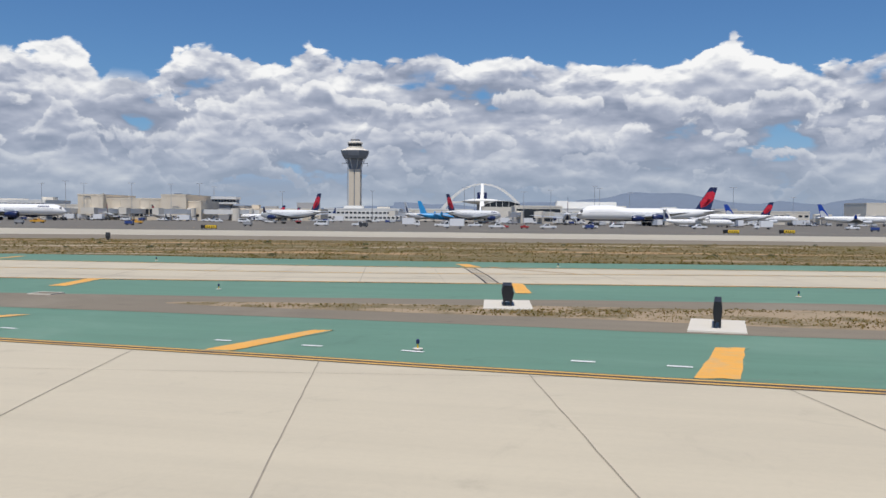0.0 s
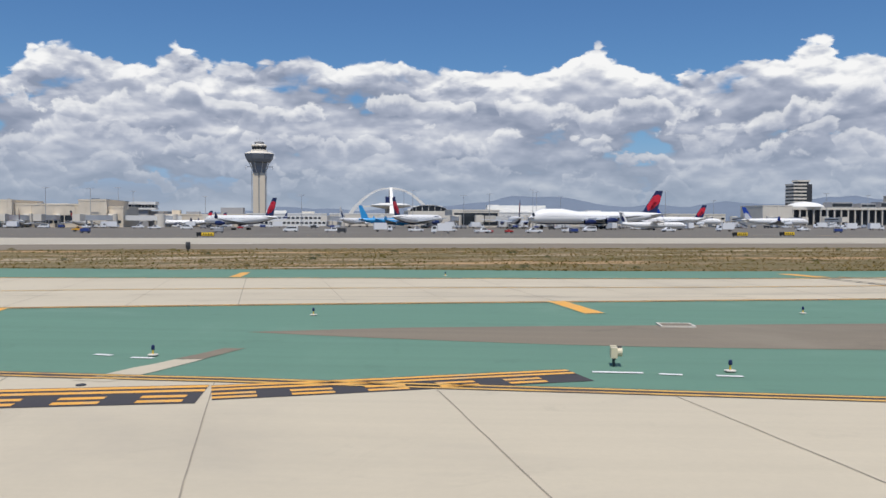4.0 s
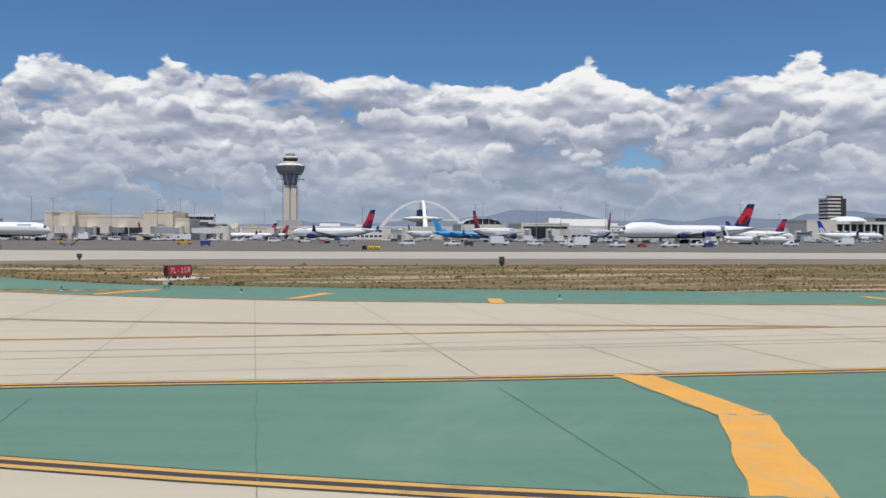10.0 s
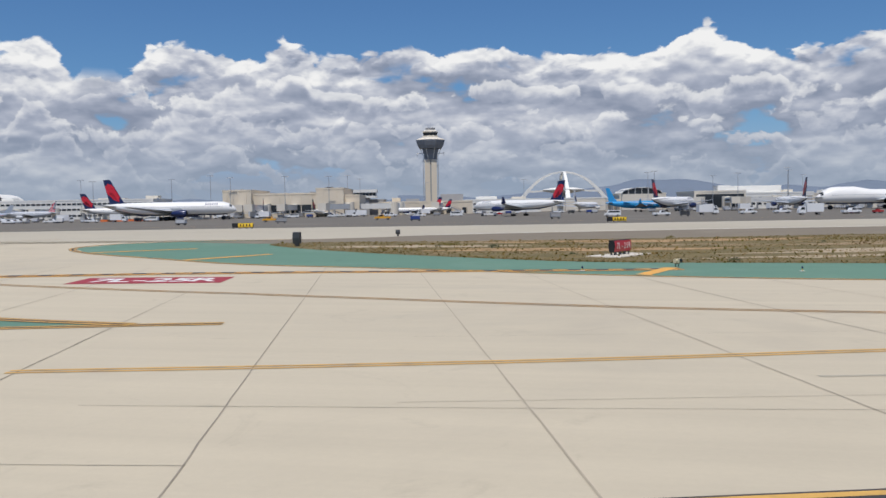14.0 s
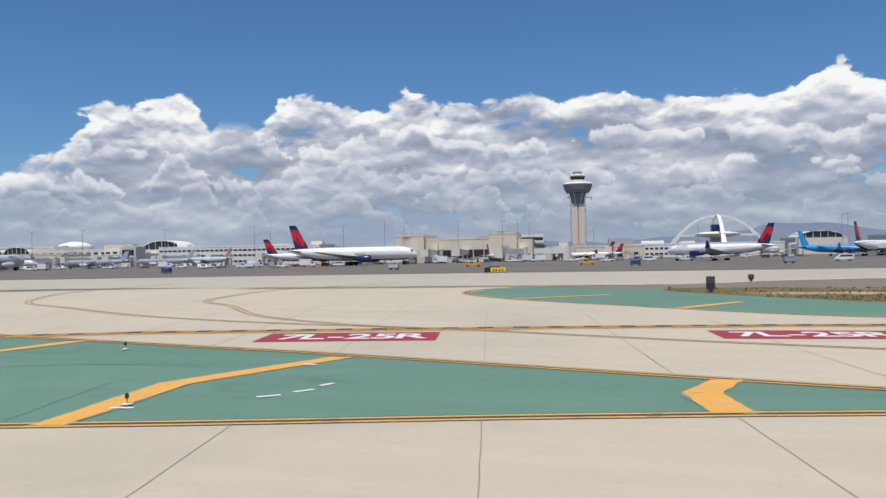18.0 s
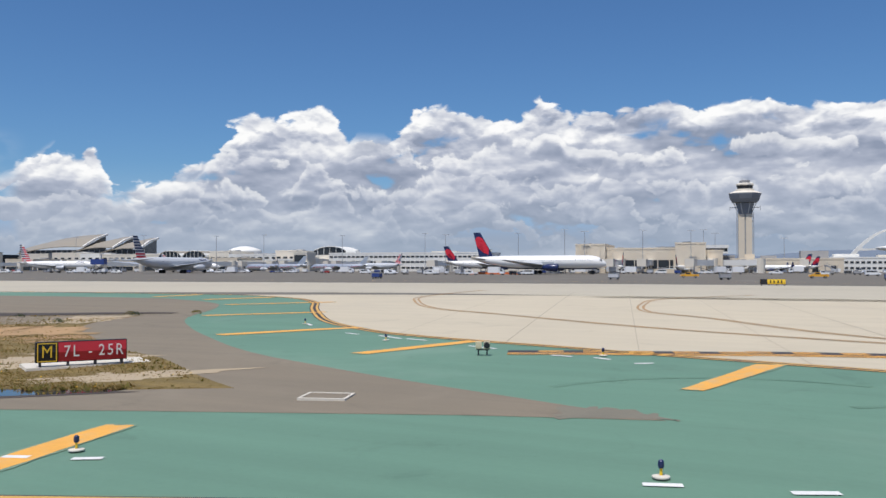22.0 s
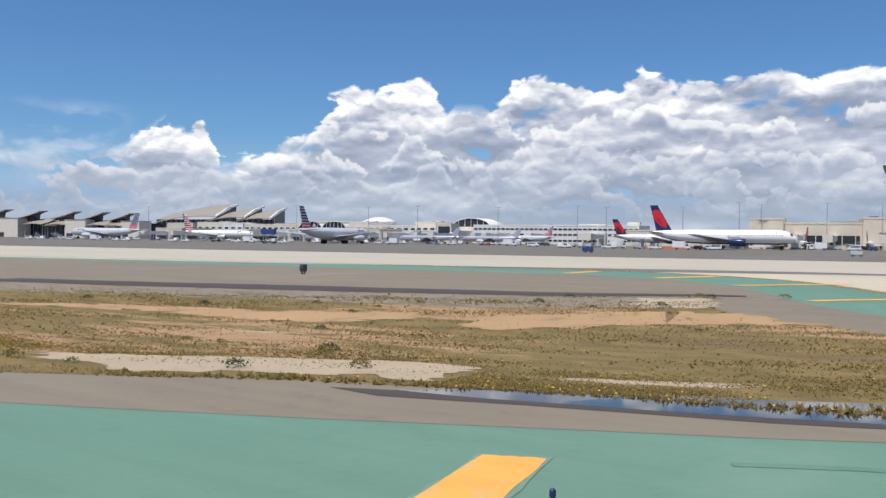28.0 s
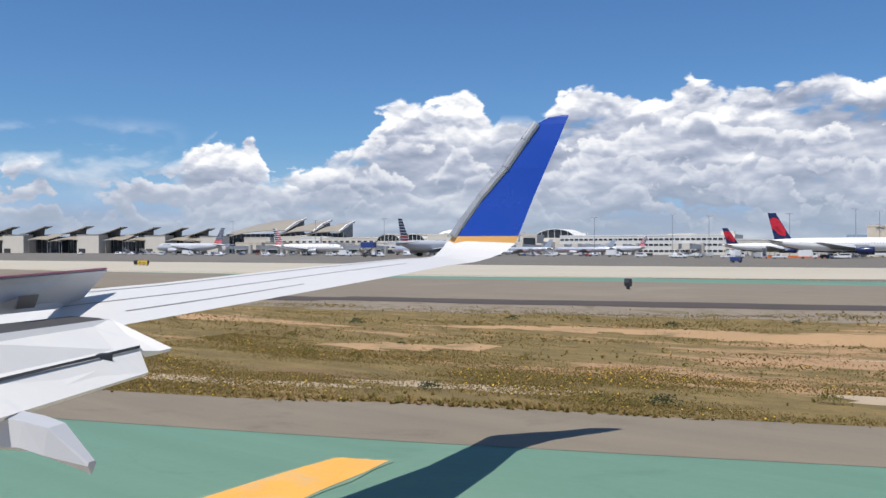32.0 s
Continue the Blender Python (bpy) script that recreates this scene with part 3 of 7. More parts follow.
def quad(name, pts, z, mat, parent, rag=0.06, n=7):
    """A painted patch through four corners with slightly worn edges."""
    ring = []
    for i in range(4):
        a, b = Vector(pts[i]), Vector(pts[(i + 1) % 4])
        for s in range(n):
            p = a.lerp(b, s / n)
            ring.append((p.x + random.uniform(-rag, rag) * 0.5, p.y + random.uniform(-rag, rag), 0))
    return sheet(name, ring, z, mat, parent)


# ---- ground and pavements ----
Z_BASE, Z_SH, Z_CON, Z_GREEN, Z_LINE, Z_TOP = 0.0, 0.004, 0.008, 0.012, 0.017, 0.022
R = 4600.0
_far = [(R * x, R * y, Z_BASE) for x, y in ((-1, -1), (1, -1), (1, 1), (-1, 1))]
_near = [(x, y, Z_BASE) for x, y in ((X_LO, Y_LO), (X_HI, Y_LO), (X_HI, Y_HI), (X_LO, Y_HI))]
ground = tagged(mesh_ob("ground", _far + _near, [[4, 5, 6, 7], [0, 1, 5, 4], [1, 2, 6, 5], [2, 3, 7, 6], [3, 0, 4, 7]], asphalt),
                "weathered grey asphalt apron reaching to the horizon", "ground", "", "structure")

# the runway that lies between the taxiways and the terminals
def rw(x, y0):
    return y0 + (100 - x) * 0.035


RW_N = [(897.2, 211.6), (97.2, 217.4), (-1.4, 223.6), (-98.7, 223.5), (-166.0, 230.0), (-258.6, 234.0), (-378.6, 238.0), (-1164.2, 270.0)]
RW_S = [(-1158.5, 174.5), (-278.6, 151.1), (-172.0, 139.8), (-125.6, 150.0), (-110.1, 161.1), (-74.0, 170.6), (-1.1, 171.5), (137.5, 164.4), (897.5, 138.9)]
runway = sheet("runway", curve(RW_N, 4) + curve(RW_S, 4), Z_CON, runway_concrete, None,
               "long pale concrete runway with worn surface", "structure", category="runway")
ribbon("edge_line", curve(RW_N, 4), 0.5, Z_LINE, white_paint, runway, off=2.2)
ribbon("edge_line", curve(RW_S[4:], 4), 0.5, Z_LINE, white_paint, runway, off=2.2)
ribbon("taxi_line", [(897.1, 225.0), (137.2, 250.9), (-1.5, 259.4), (-98.7, 261.6), (-242.7, 264.0), (-383.7, 268.0), (-1164.2, 296.0)], 0.3, Z_LINE, line_yellow, runway)

L1 = [(140.0, -6.4), (90.0, 4.6), (40.0, 15.6), (10.8, 20.7), (-11.1, 26.7), (-36.6, 33.5), (-59.8, 39.7), (-79.0, 45.2), (-94.0, 50.9), (-102.4, 53.3), (-110.3, 55.0)]
UPPER = [(-110.3, 55.0), (-103.7, 55.5), (-93.6, 56.1), (-87.1, 56.3), (-72.5, 55.5), (-48.6, 55.4), (-25.0, 56.6), (-10.0, 57.0), (4.0, 56.2), (20.0, 54.6), (88.1, 48.0)]
ISLE_S = [(138.2, 70.8), (58.2, 70.8), (-0.9, 73.1), (-38.9, 76.5), (-58.3, 80.6), (-77.1, 87.3), (-89.9, 91.9), (-100.9, 96.2), (-112.6, 101.5), (-124.2, 105.8), (-133.5, 113.2), (-142.8, 121.6), (-147.7, 130.5), (-146.2, 138.9), (-139.6, 144.9), (-127.4, 149.5)]
WEST = [(-121.3, 74.5), (-126.8, 76.3), (-132.6, 78.6), (-139.7, 81.6), (-148.3, 85.3), (-156.7, 88.4), (-166.9, 92.3), (-172.2, 94.7), (-180.0, 98.2), (-184.3, 101.8), (-188.5, 106.8), (-194.1, 117.0), (-198.3, 125.7), (-204.0, 132.7), (-213.5, 139.1), (-228.5, 143.7), (-278.6, 155.0), (-458.5, 159.9)]
NEAR2 = [(-118.0, 74.5), (-133.9, 73.2), (-148.3, 71.3), (-157.9, 70.3), (-170.9, 68.9), (-225.8, 56.4), (-290.9, 42.0), (-490.9, -5.5)]

# concrete under the wheels and across to the runway
con_outline = ([(140.0, -60.4), (140.0, -6.4)] + L1[1:] + UPPER[1:] + [(138.1, 53.4)] + ISLE_S + [(-127.6, 147.9), (-213.4, 140.0)]
               + WEST[::-1][3:] + NEAR2 + [(-490.9, -55.5)])
taxiway = sheet("taxiway", con_outline, Z_CON, concrete, None, "cream concrete taxiway with dark sealed joints and painted yellow lines", "structure", category="taxiway")

# wedge between the two taxiways: green paint, grey shoulder, earth island
wedge = L1[1:] + UPPER[1:]
green_a = sheet("painted_island", wedge, Z_SH, green, None, "green-painted asphalt island between two taxiways", "structure", category="pavement")
asph_a = [(90.0, 16.6), (40.0, 26.6), (12.2, 30.8), (-0.8, 34.2), (-13.3, 37.1), (-26.9, 39.6), (-34.6, 42.1), (-40.6, 44.6), (-34.5, 45.6), (-20.5, 45.8), (5.7, 45.1), (21.6, 43.5), (87.9, 43.1)]
sheet("grey_strip", curve(asph_a[:8], 3) + asph_a[8:], Z_GREEN, shoulder, green_a, "bare grey asphalt strip")
isle_a = sheet("earth_island", curve([(90.0, 21.6), (40.0, 30.6), (16.4, 32.9), (5.7, 36.1), (-4.5, 38.7), (-12.3, 40.5), (-14.9, 41.7), (-11.1, 42.6), (3.8, 41.7), (19.7, 40.1), (57.9, 39.8)], 4), Z_LINE, dirt, None,
               "narrow island of dry earth with sparse weeds", "structure", category="ground")

# long island between the taxiway and the runway
green_b = sheet("painted_border", curve(ISLE_S, 3) + [(137.5, 148.4)], Z_SH, green, None, "green-painted asphalt border round the infield", "structure", category="pavement")
sheet("grey_strip", [(137.5, 141.9), (137.5, 164.9), (-1.1, 172.0), (-74.0, 171.2), (-102.2, 165.0), (-113.9, 157.4), (-125.6, 150.0), (-132.3, 146.8), (-139.8, 141.8), (-130.4, 137.7), (-97.8, 141.3)], Z_GREEN, shoulder, green_b)
INFIELD = [(137.0, 79.3), (40.1, 79.8), (-4.4, 82.0), (-35.3, 87.7), (-50.5, 91.4), (-69.2, 99.2), (-86.9, 105.2), (-98.0, 107.4), (-108.3, 113.2), (-118.2, 120.8), (-125.4, 129.1), (-128.9, 136.3), (-124.4, 140.4), (-107.7, 140.6), (-59.3, 144.3), (37.5, 143.4), (137.5, 142.9)]
infield = sheet("infield", curve(INFIELD, 3), Z_LINE, scrub, None, "brown infield of dry grass, earth and low weeds", "structure", category="grass")

# western side: green wedge, grey shoulder and the large grass area
green_c = sheet("painted_apron", WEST[:10] + [(-188.5, 106.8), (-194.1, 117.0), (-198.3, 125.7), (-204.0, 132.7), (-213.5, 139.1), (-228.5, 143.7), (-278.6, 155.0), (-458.5, 159.9)] + NEAR2[::-1], Z_SH, green, None,
                "green-painted asphalt beside the taxiway", "structure", category="pavement")
GREY_W = [(-165.7, 77.8), (-171.7, 81.2), (-177.8, 85.0), (-184.1, 89.6), (-190.6, 96.2), (-195.4, 101.8), (-199.3, 107.4), (-202.6, 116.2), (-206.6, 122.9), (-214.3, 128.8), (-224.9, 133.2), (-279.0, 142.9), (-490.9, 172.5)]
GREY_S = [(-490.9, 4.5), (-290.9, 53.5), (-243.6, 62.6), (-225.1, 67.0), (-216.2, 68.8), (-197.5, 73.0), (-188.8, 74.3), (-178.1, 76.0), (-170.9, 77.2)]
grey_w = sheet("grey_strip", curve(GREY_W, 3) + curve(GREY_S, 3), Z_GREEN, shoulder, green_c, "bare grey asphalt shoulder with darker patches")
MEADOW = [(-179.2, 80.0), (-181.6, 82.0), (-183.6, 83.9), (-187.0, 87.1), (-192.1, 90.5), (-197.2, 95.3), (-202.0, 99.9), (-204.5, 104.7), (-204.6, 109.8), (-210.3, 109.3), (-227.0, 107.3), (-243.7, 105.1), (-267.4, 101.5), (-320.9, 112.5), (-490.9, 116.5)]
MEADOW_S = [(-490.9, 9.5), (-290.9, 58.0), (-246.2, 66.4), (-237.7, 69.1), (-225.3, 71.8), (-218.5, 73.9), (-212.4, 75.4), (-207.3, 75.9), (-198.1, 76.0), (-194.5, 77.4), (-189.4, 79.2), (-187.1, 78.0), (-182.6, 79.0)]
meadow = sheet("meadow", curve(MEADOW, 3) + curve(MEADOW_S, 3), Z_LINE, verge, None, "infield of dry grass, bare earth and yellow weeds", "structure", category="grass")
wet = material("wet_asphalt", (0.066, 0.052, 0.042), 0.9, scale=0.3, vary=0.25, bump=0.2)
DRAIN_N = [(-490.9, 118.0), (-290.0, 105.0), (-261.1, 107.1), (-241.1, 110.8), (-226.3, 111.6), (-214.0, 111.3), (-206.6, 112.0), (-203.0, 111.8)]
DRAIN_S = [(-203.0, 111.0), (-206.6, 110.7), (-214.0, 108.9), (-226.3, 108.3), (-241.1, 106.9), (-261.1, 103.2), (-290.0, 101.0), (-490.9, 114.0)]
sheet("drain_edge", curve(DRAIN_N, 5) + curve(DRAIN_S, 5), Z_LINE + 0.024, wet, grey_w, "dark wet strip along the drain")

# ---- painted markings ----


def double_line(points, parent, w=0.15, gap=0.42, dark=True):
    pts = curve(points, 4)
    if dark:
        ribbon("dark_edge", pts, gap + 2.3 * w, Z_LINE, line_black, parent)
    for s in (-0.5, 0.5):
        ribbon("yellow_line", pts, w * 1.25, Z_TOP, line_yellow, parent, off=s * gap)


double_line(L1, taxiway)
double_line(UPPER, taxiway)
double_line(WEST[:10], taxiway)
double_line(WEST[9:], taxiway)
double_line(NEAR2[:6], taxiway)
double_line(ISLE_S, taxiway)
# taxi centre lines
double_line([(88.2, 64.3), (-38.6, 66.5), (-86.2, 67.6), (-108.5, 66.2), (-121.3, 65.7)], taxiway, 0.11, 0.3, False)
LEAD = [(-58.4, 67.2), (-83.3, 72.9), (-101.0, 77.9), (-115.3, 83.5), (-130.8, 89.4), (-141.4, 94.3)]
for pts in (LEAD + [(-150.0, 98.0), (-158.3, 104.5), (-164.4, 114.4), (-168.6, 119.6), (-169.5, 129.5), (-168.1, 139.7), (-159.3, 153.5)],
            [(-141.4, 94.6), (-148.3, 97.0), (-157.5, 100.2), (-168.0, 105.8), (-177.9, 113.6), (-184.8, 119.2), (-189.3, 128.3), (-191.8, 138.3), (-190.6, 158.6)]):
    for off in (-0.22, 0.22):
        ribbon("lead_line", curve(pts, 5), 0.2, Z_TOP, line_worn, taxiway, off=off)


def hold_band(a, b, w, parent, step=1.9):
    """A holding position: two solid and two dashed yellow lines on black."""
    a, b = Vector(a), Vector(b)
    d = (b - a).normalized()
    s = Vector((-d.y, d.x))
    length = (b - a).length
    ribbon("black_band", [a, b], w, Z_LINE, line_black, parent)
    for k in (0.40, 0.17):
        ribbon("solid_line", [a, b], w * 0.13, Z_TOP, yellow, parent, off=w * k)
    x = 0.0
    while x < length - step * 0.5:
        for k in (-0.12, -0.36):
            p = a + d * x + s * (w * k)
            ribbon("dash", [p, p + d * step * 0.56], w * 0.13, Z_TOP, yellow, parent)
        x += step




def dashed_centre_line(points, w, parent):
    """The enhanced centre line before a holding position: slanted yellow dashes on a black band."""
    pts = [Vector(p) for p in points]
    ribbon("black_band", pts, w, Z_LINE + 0.001, line_black, parent)
    for p, q in zip(pts, pts[1:]):
        d = (q - p).normalized()
        n = Vector((-d.y, d.x))
        for k in range(int((q - p).length / 0.95)):
            c = p + d * 0.95 * k
            quad("dash", [tuple(c - n * w * 0.32), tuple(c + d * 0.80 - n * w * 0.32), tuple(c + d * 0.98 + n * w * 0.32), tuple(c + d * 0.18 + n * w * 0.32)], Z_TOP, yellow, parent, 0.02, 4)


dashed_centre_line(((-123.51, 64.77), (-121.38, 64.53), (-136.56, 63.06), (-148.51, 61.90)), 0.50, taxiway)
hold_band((-76, 32.6), (-40.4, 32.6), 2.3, taxiway)
hold_band((-40.2, 32.7), (-30.4, 34.2), 1.9, taxiway)
hold_band((-163, 93.4), (-172.8, 91.5), 1.6, taxiway)
hold_band((-128, 97.9), (-163, 93.6), 1.7, taxiway)
hold_band((-94, 100.4), (-128, 98.0), 1.7, taxiway)


# yellow chevron bars on the green: four corners each
BARS = (
    (green_a, ((-8.2, 26.3), (-7.3, 26.1), (-4.9, 31.5), (-5.7, 31.5))),
    (green_a, ((6.3, 22.3), (7.5, 22.2), (9.5, 28.0), (8.5, 27.9))),
    (green_a, ((21.0, 20.4), (22.4, 20.1), (24.8, 26.2), (23.7, 26.4))),
    (green_a, ((3.3, 56.6), (4.1, 56.5), (4.1, 49.2), (3.2, 49.2))),
    (green_a, ((-25.6, 56.8), (-24.6, 57.0), (-24.3, 50.7), (-25.3, 50.6))),
    (green_a, ((-22.6, 30.3), (-21.8, 30.1), (-18.6, 35.5), (-19.4, 35.4))),
    (green_a, ((-59.1, 39.3), (-58.1, 39.1), (-54.8, 44.3), (-55.9, 44.4))),
    (green_a, ((-54.0, 55.2), (-53.2, 55.2), (-52.8, 48.7), (-53.8, 48.9))),
    (green_a, ((-72.6, 55.6), (-71.5, 55.4), (-71.0, 49.7), (-72.1, 50.0))),
    (green_a, ((-74.3, 44.2), (-73.0, 43.9), (-71.0, 49.7), (-72.1, 50.0))),
    (green_a, ((-91.2, 56.0), (-90.3, 55.9), (-90.0, 52.7), (-91.0, 53.0))),
    (green_a, ((-92.3, 50.4), (-91.1, 50.1), (-90.0, 52.7), (-91.0, 53.0))),
    (green_b, ((0.3, 74.0), (1.7, 73.8), (0.6, 78.0), (-0.6, 78.1))),
    (green_b, ((-70.1, 88.9), (-69.2, 88.4), (-69.8, 84.0), (-70.7, 84.3))),
    (green_b, ((-45.5, 78.7), (-44.6, 78.5), (-44.5, 84.7), (-45.2, 84.9))),
    (green_b, ((-83.9, 90.9), (-82.9, 91.0), (-80.4, 96.4), (-81.4, 97.0))),
    (green_b, ((-98.1, 96.0), (-97.3, 95.5), (-93.9, 101.5), (-94.9, 101.7))),
    (green_b, ((-142.9, 122.1), (-142.2, 121.6), (-134.2, 127.7), (-134.7, 128.3))),
    (green_b, ((-130.9, 111.4), (-130.2, 110.9), (-124.8, 117.9), (-125.4, 118.4))),
    (green_c, ((-134.9, 73.3), (-133.8, 73.4), (-134.1, 76.2), (-135.2, 76.3))),
    (green_c, ((-135.2, 76.3), (-134.1, 76.2), (-133.0, 78.8), (-134.0, 78.7))),
    (green_c, ((-151.9, 70.8), (-151.0, 70.9), (-150.7, 77.3), (-151.8, 77.5))),
    (green_c, ((-151.8, 77.5), (-150.7, 77.3), (-146.9, 84.0), (-147.8, 84.2))),
    (green_c, ((-165.5, 83.0), (-164.8, 82.9), (-161.8, 90.0), (-162.9, 89.9))),
    (green_c, ((-179.4, 89.8), (-178.5, 89.7), (-174.9, 96.0), (-175.9, 95.9))),
    (green_c, ((-190.5, 96.9), (-189.6, 96.4), (-183.6, 101.7), (-184.4, 102.2))),
    (green_c, ((-199.5, 109.5), (-198.7, 109.0), (-191.3, 113.3), (-191.9, 113.9))),
    (green_c, ((-205.0, 121.3), (-204.0, 120.8), (-196.1, 125.8), (-196.7, 126.4))),
    (green_c, ((-212.2, 129.1), (-210.9, 128.6), (-206.3, 133.7), (-207.5, 134.3))),
    (green_c, ((-222.0, 134.6), (-220.8, 134.2), (-218.7, 139.7), (-220.1, 140.3))),
    (green_c, ((-178.9, 67.3), (-178.0, 67.6), (-178.4, 74.0), (-179.2, 73.8))),
    (green_c, ((-205.1, 60.9), (-203.7, 61.2), (-203.9, 68.7), (-205.2, 68.4))),
    (green_c, ((-236.0, 55.3), (-233.9, 54.7), (-234.3, 62.7), (-235.4, 62.4))),
)
for k, (who, corners) in enumerate(BARS):
    quad("yellow_bar", corners, Z_TOP + 0.0015 + 0.0008 * (k % 2), yellow, who, 0.07)
quad("bare_patch", ((-44.1, 34.8), (-43.0, 34.5), (-41.2, 38.0), (-42.1, 38.1)), Z_LINE, concrete, green_a)
quad("bare_patch", ((-42.1, 38.2), (-41.2, 38.1), (-40.2, 40.2), (-40.9, 40.3)), Z_LINE, shoulder, green_a)
for a, b in (((-8.5, 28.5), (-7.9, 28.3)), ((-5.3, 27.5), (-4.6, 27.3)), ((-1.9, 26.6), (-1.2, 26.3)), ((-29.9, 34.6), (-28.5, 34.3)), ((-28.1, 34.1), (-27.5, 33.9)), ((-26.6, 33.7), (-25.9, 33.5)),
             ((-20.1, 32.0), (-19.5, 31.7)), ((-18.4, 31.4), (-17.7, 31.1)), ((-17.4, 31.0), (-16.7, 30.8)), ((3.3, 24.9), (4.0, 24.7)), ((6.0, 24.2), (6.7, 24.0)), ((-52.1, 42.5), (-51.5, 42.2)),
             ((-44.8, 39.4), (-44.2, 39.1)), ((-43.5, 38.6), (-42.8, 38.4)), ((-56.1, 44.4), (-55.6, 44.4)), ((-54.6, 52.7), (-53.9, 52.3)), ((-147.5, 75.0), (-146.9, 75.4)), ((-146.7, 75.9), (-146.2, 76.4)),
             ((-146.2, 77.1), (-145.9, 77.6)), ((-151.1, 73.2), (-150.4, 73.2)), ((-148.3, 82.1), (-147.7, 81.8)), ((-163.4, 71.7), (-162.6, 71.9)), ((-165.9, 71.6), (-165.2, 71.7)), ((-175.1, 93.7), (-173.6, 92.7)),
             ((-181.0, 97.4), (-179.3, 96.1)), ((-170.8, 90.8), (-169.9, 90.5)), ((-169.0, 90.4), (-168.3, 89.9)), ((-167.3, 88.9), (-166.6, 89.2)), ((-191.2, 68.0), (-190.5, 68.1)), ((-188.3, 103.9), (-187.5, 102.8)),
             ((-183.4, 98.6), (-182.4, 98.0)), ((-179.0, 96.1), (-177.8, 95.6)), ((-179.0, 70.4), (-178.4, 70.5)), ((-177.4, 70.6), (-176.8, 70.8))):
    a, b = Vector(a), Vector(b)
    ribbon("white_dash", [a, b], 0.22, Z_TOP + 0.004, white_paint, green_c if a.x < -120 else green_a)

# slab joints: sealed cracks across the concrete
JOINTS = (60.1, 53.9, 47.6, 41.4, 35.1, 28.9, 22.6, 16.4, 10.1, 3.8, -2.1, -8.2, -14.1, -20.2, -26.2, -31.8, -37.4, -43.0, -48.9, -54.7, -60.8, -66.1, -71.7, -78.1, -83.7, -90.2, -96.3, -103.0, -109.3, -115.4, -121.6, -128.1, -134.4, -140.6, -146.9, -153.1, -159.4, -165.6, -171.9)
SKEW = -0.086


def edge_at(line, x):
    for (xa, ya), (xb, yb) in zip(line, line[1:]):
        if xb <= x <= xa:
            return ya + (yb - ya) * (x - xa) / (xb - xa)
    return None


def joints():
    rng = random.Random(4)

    def one(c, ya, yb, w, mat=joint_mat):
        n = max(4, int((yb - ya) / 0.9))
        ribbon("joint", [(c + SKEW * (ya + (yb - ya) * j / n) + rng.uniform(-0.008, 0.008), ya + (yb - ya) * j / n) for j in range(n + 1)], w, Z_LINE, mat, taxiway, jag=0.006)

    def meet(line, c):
        """Where a joint crosses an edge of the pavement."""
        y = 60.0
        for _ in range(6):
            y = edge_at(line, c + SKEW * y) or y
        return y

    for i, c in enumerate(JOINTS):
        shade = joint_mat if i % 3 == 1 else joint_faint
        if c > -104:
            one(c, max(-25, meet(L1, c) - 42), meet(L1, c), 0.03)
            one(c, meet(UPPER[::-1], c) + 0.4, meet(ISLE_S[:11], c) - 0.6, 0.045, shade)
        elif c > -115:
            one(c, 30, meet(ISLE_S[:11], c) - 0.6, 0.034)
        else:
            one(c, meet(NEAR2, c) - 42, meet(NEAR2, c), 0.03)
            a = meet(WEST[:10], c)
            one(c, a + 0.5, a + (60 if c < -140 else 26), 0.045, shade)
    for x0, x1, y0, sl in ((60.0, -40.1, 21.3, -0.0169), (-89.0, -117.8, 59.3, -0.0885), (-114.2, -171.0, 57.5, -0.0656), (60.0, -30.1, 10.0, -0.0039)):
        n = int(abs(x1 - x0) / 2)
        ribbon("long_joint", [(x0 + (x1 - x0) * j / n, y0 + sl * (x0 + (x1 - x0) * j / n - x0) + rng.uniform(-0.01, 0.01)) for j in range(n + 1)], 0.02, Z_LINE, joint_mat, taxiway)
    for y0 in (61.7, 70.8):
        ribbon("long_joint", [(60 - 3 * j, y0 + rng.uniform(-0.03, 0.03)) for j in range(58)], 0.018, Z_LINE, joint_mat, taxiway)


joints()


def letters(name, text, size, m, mat, parent, depth=0.004, bold=0.0):
    cu = bpy.data.curves.new(name, "FONT")
    cu.body, cu.size, cu.align_x, cu.align_y, cu.extrude, cu.resolution_u = text, size, "CENTER", "CENTER", depth, 3
    cu.offset = bold
    tmp = new(name, cu)
    me = bpy.data.meshes.new_from_object(tmp.evaluated_get(bpy.context.evaluated_depsgraph_get()))
    bpy.data.objects.remove(tmp)
    me.materials.clear()
    me.materials.append(mat)
    ob = new(name, me)
    ob.parent = parent
    ob.matrix_basis = m
    return ob


def painted_sign(x, y, turn):
    """The red runway sign painted on the concrete, with white characters."""
    s = sheet("painted_sign", [(-4.7, -2.4), (4.7, -2.4), (4.7, 2.4), (-4.7, 2.4)], 0, red_paint)
    s.matrix_world = pose(x, y, Z_LINE, 0, 0, turn) @ Matrix.Diagonal((0.93, 0.84, 1.0, 1.0))
    tagged(s, "worn red runway marking painted on concrete with white characters", "marking", "painted runway signs")
    for ch, xx in (("7", -3.15), ("L", -1.95), ("-", -0.72), ("2", 0.5), ("5", 1.85), ("R", 3.2)):
        letters("character", ch, 3.1, Matrix.Translation((xx, 0, 0.006)) @ Matrix.Diagonal((0.92, 1.2, 1, 1)), white_paint, s, bold=0.06)
    return s


painted_sign(-127.0, 93.3, 2)
painted_sign(-149.0, 91.8, 5)

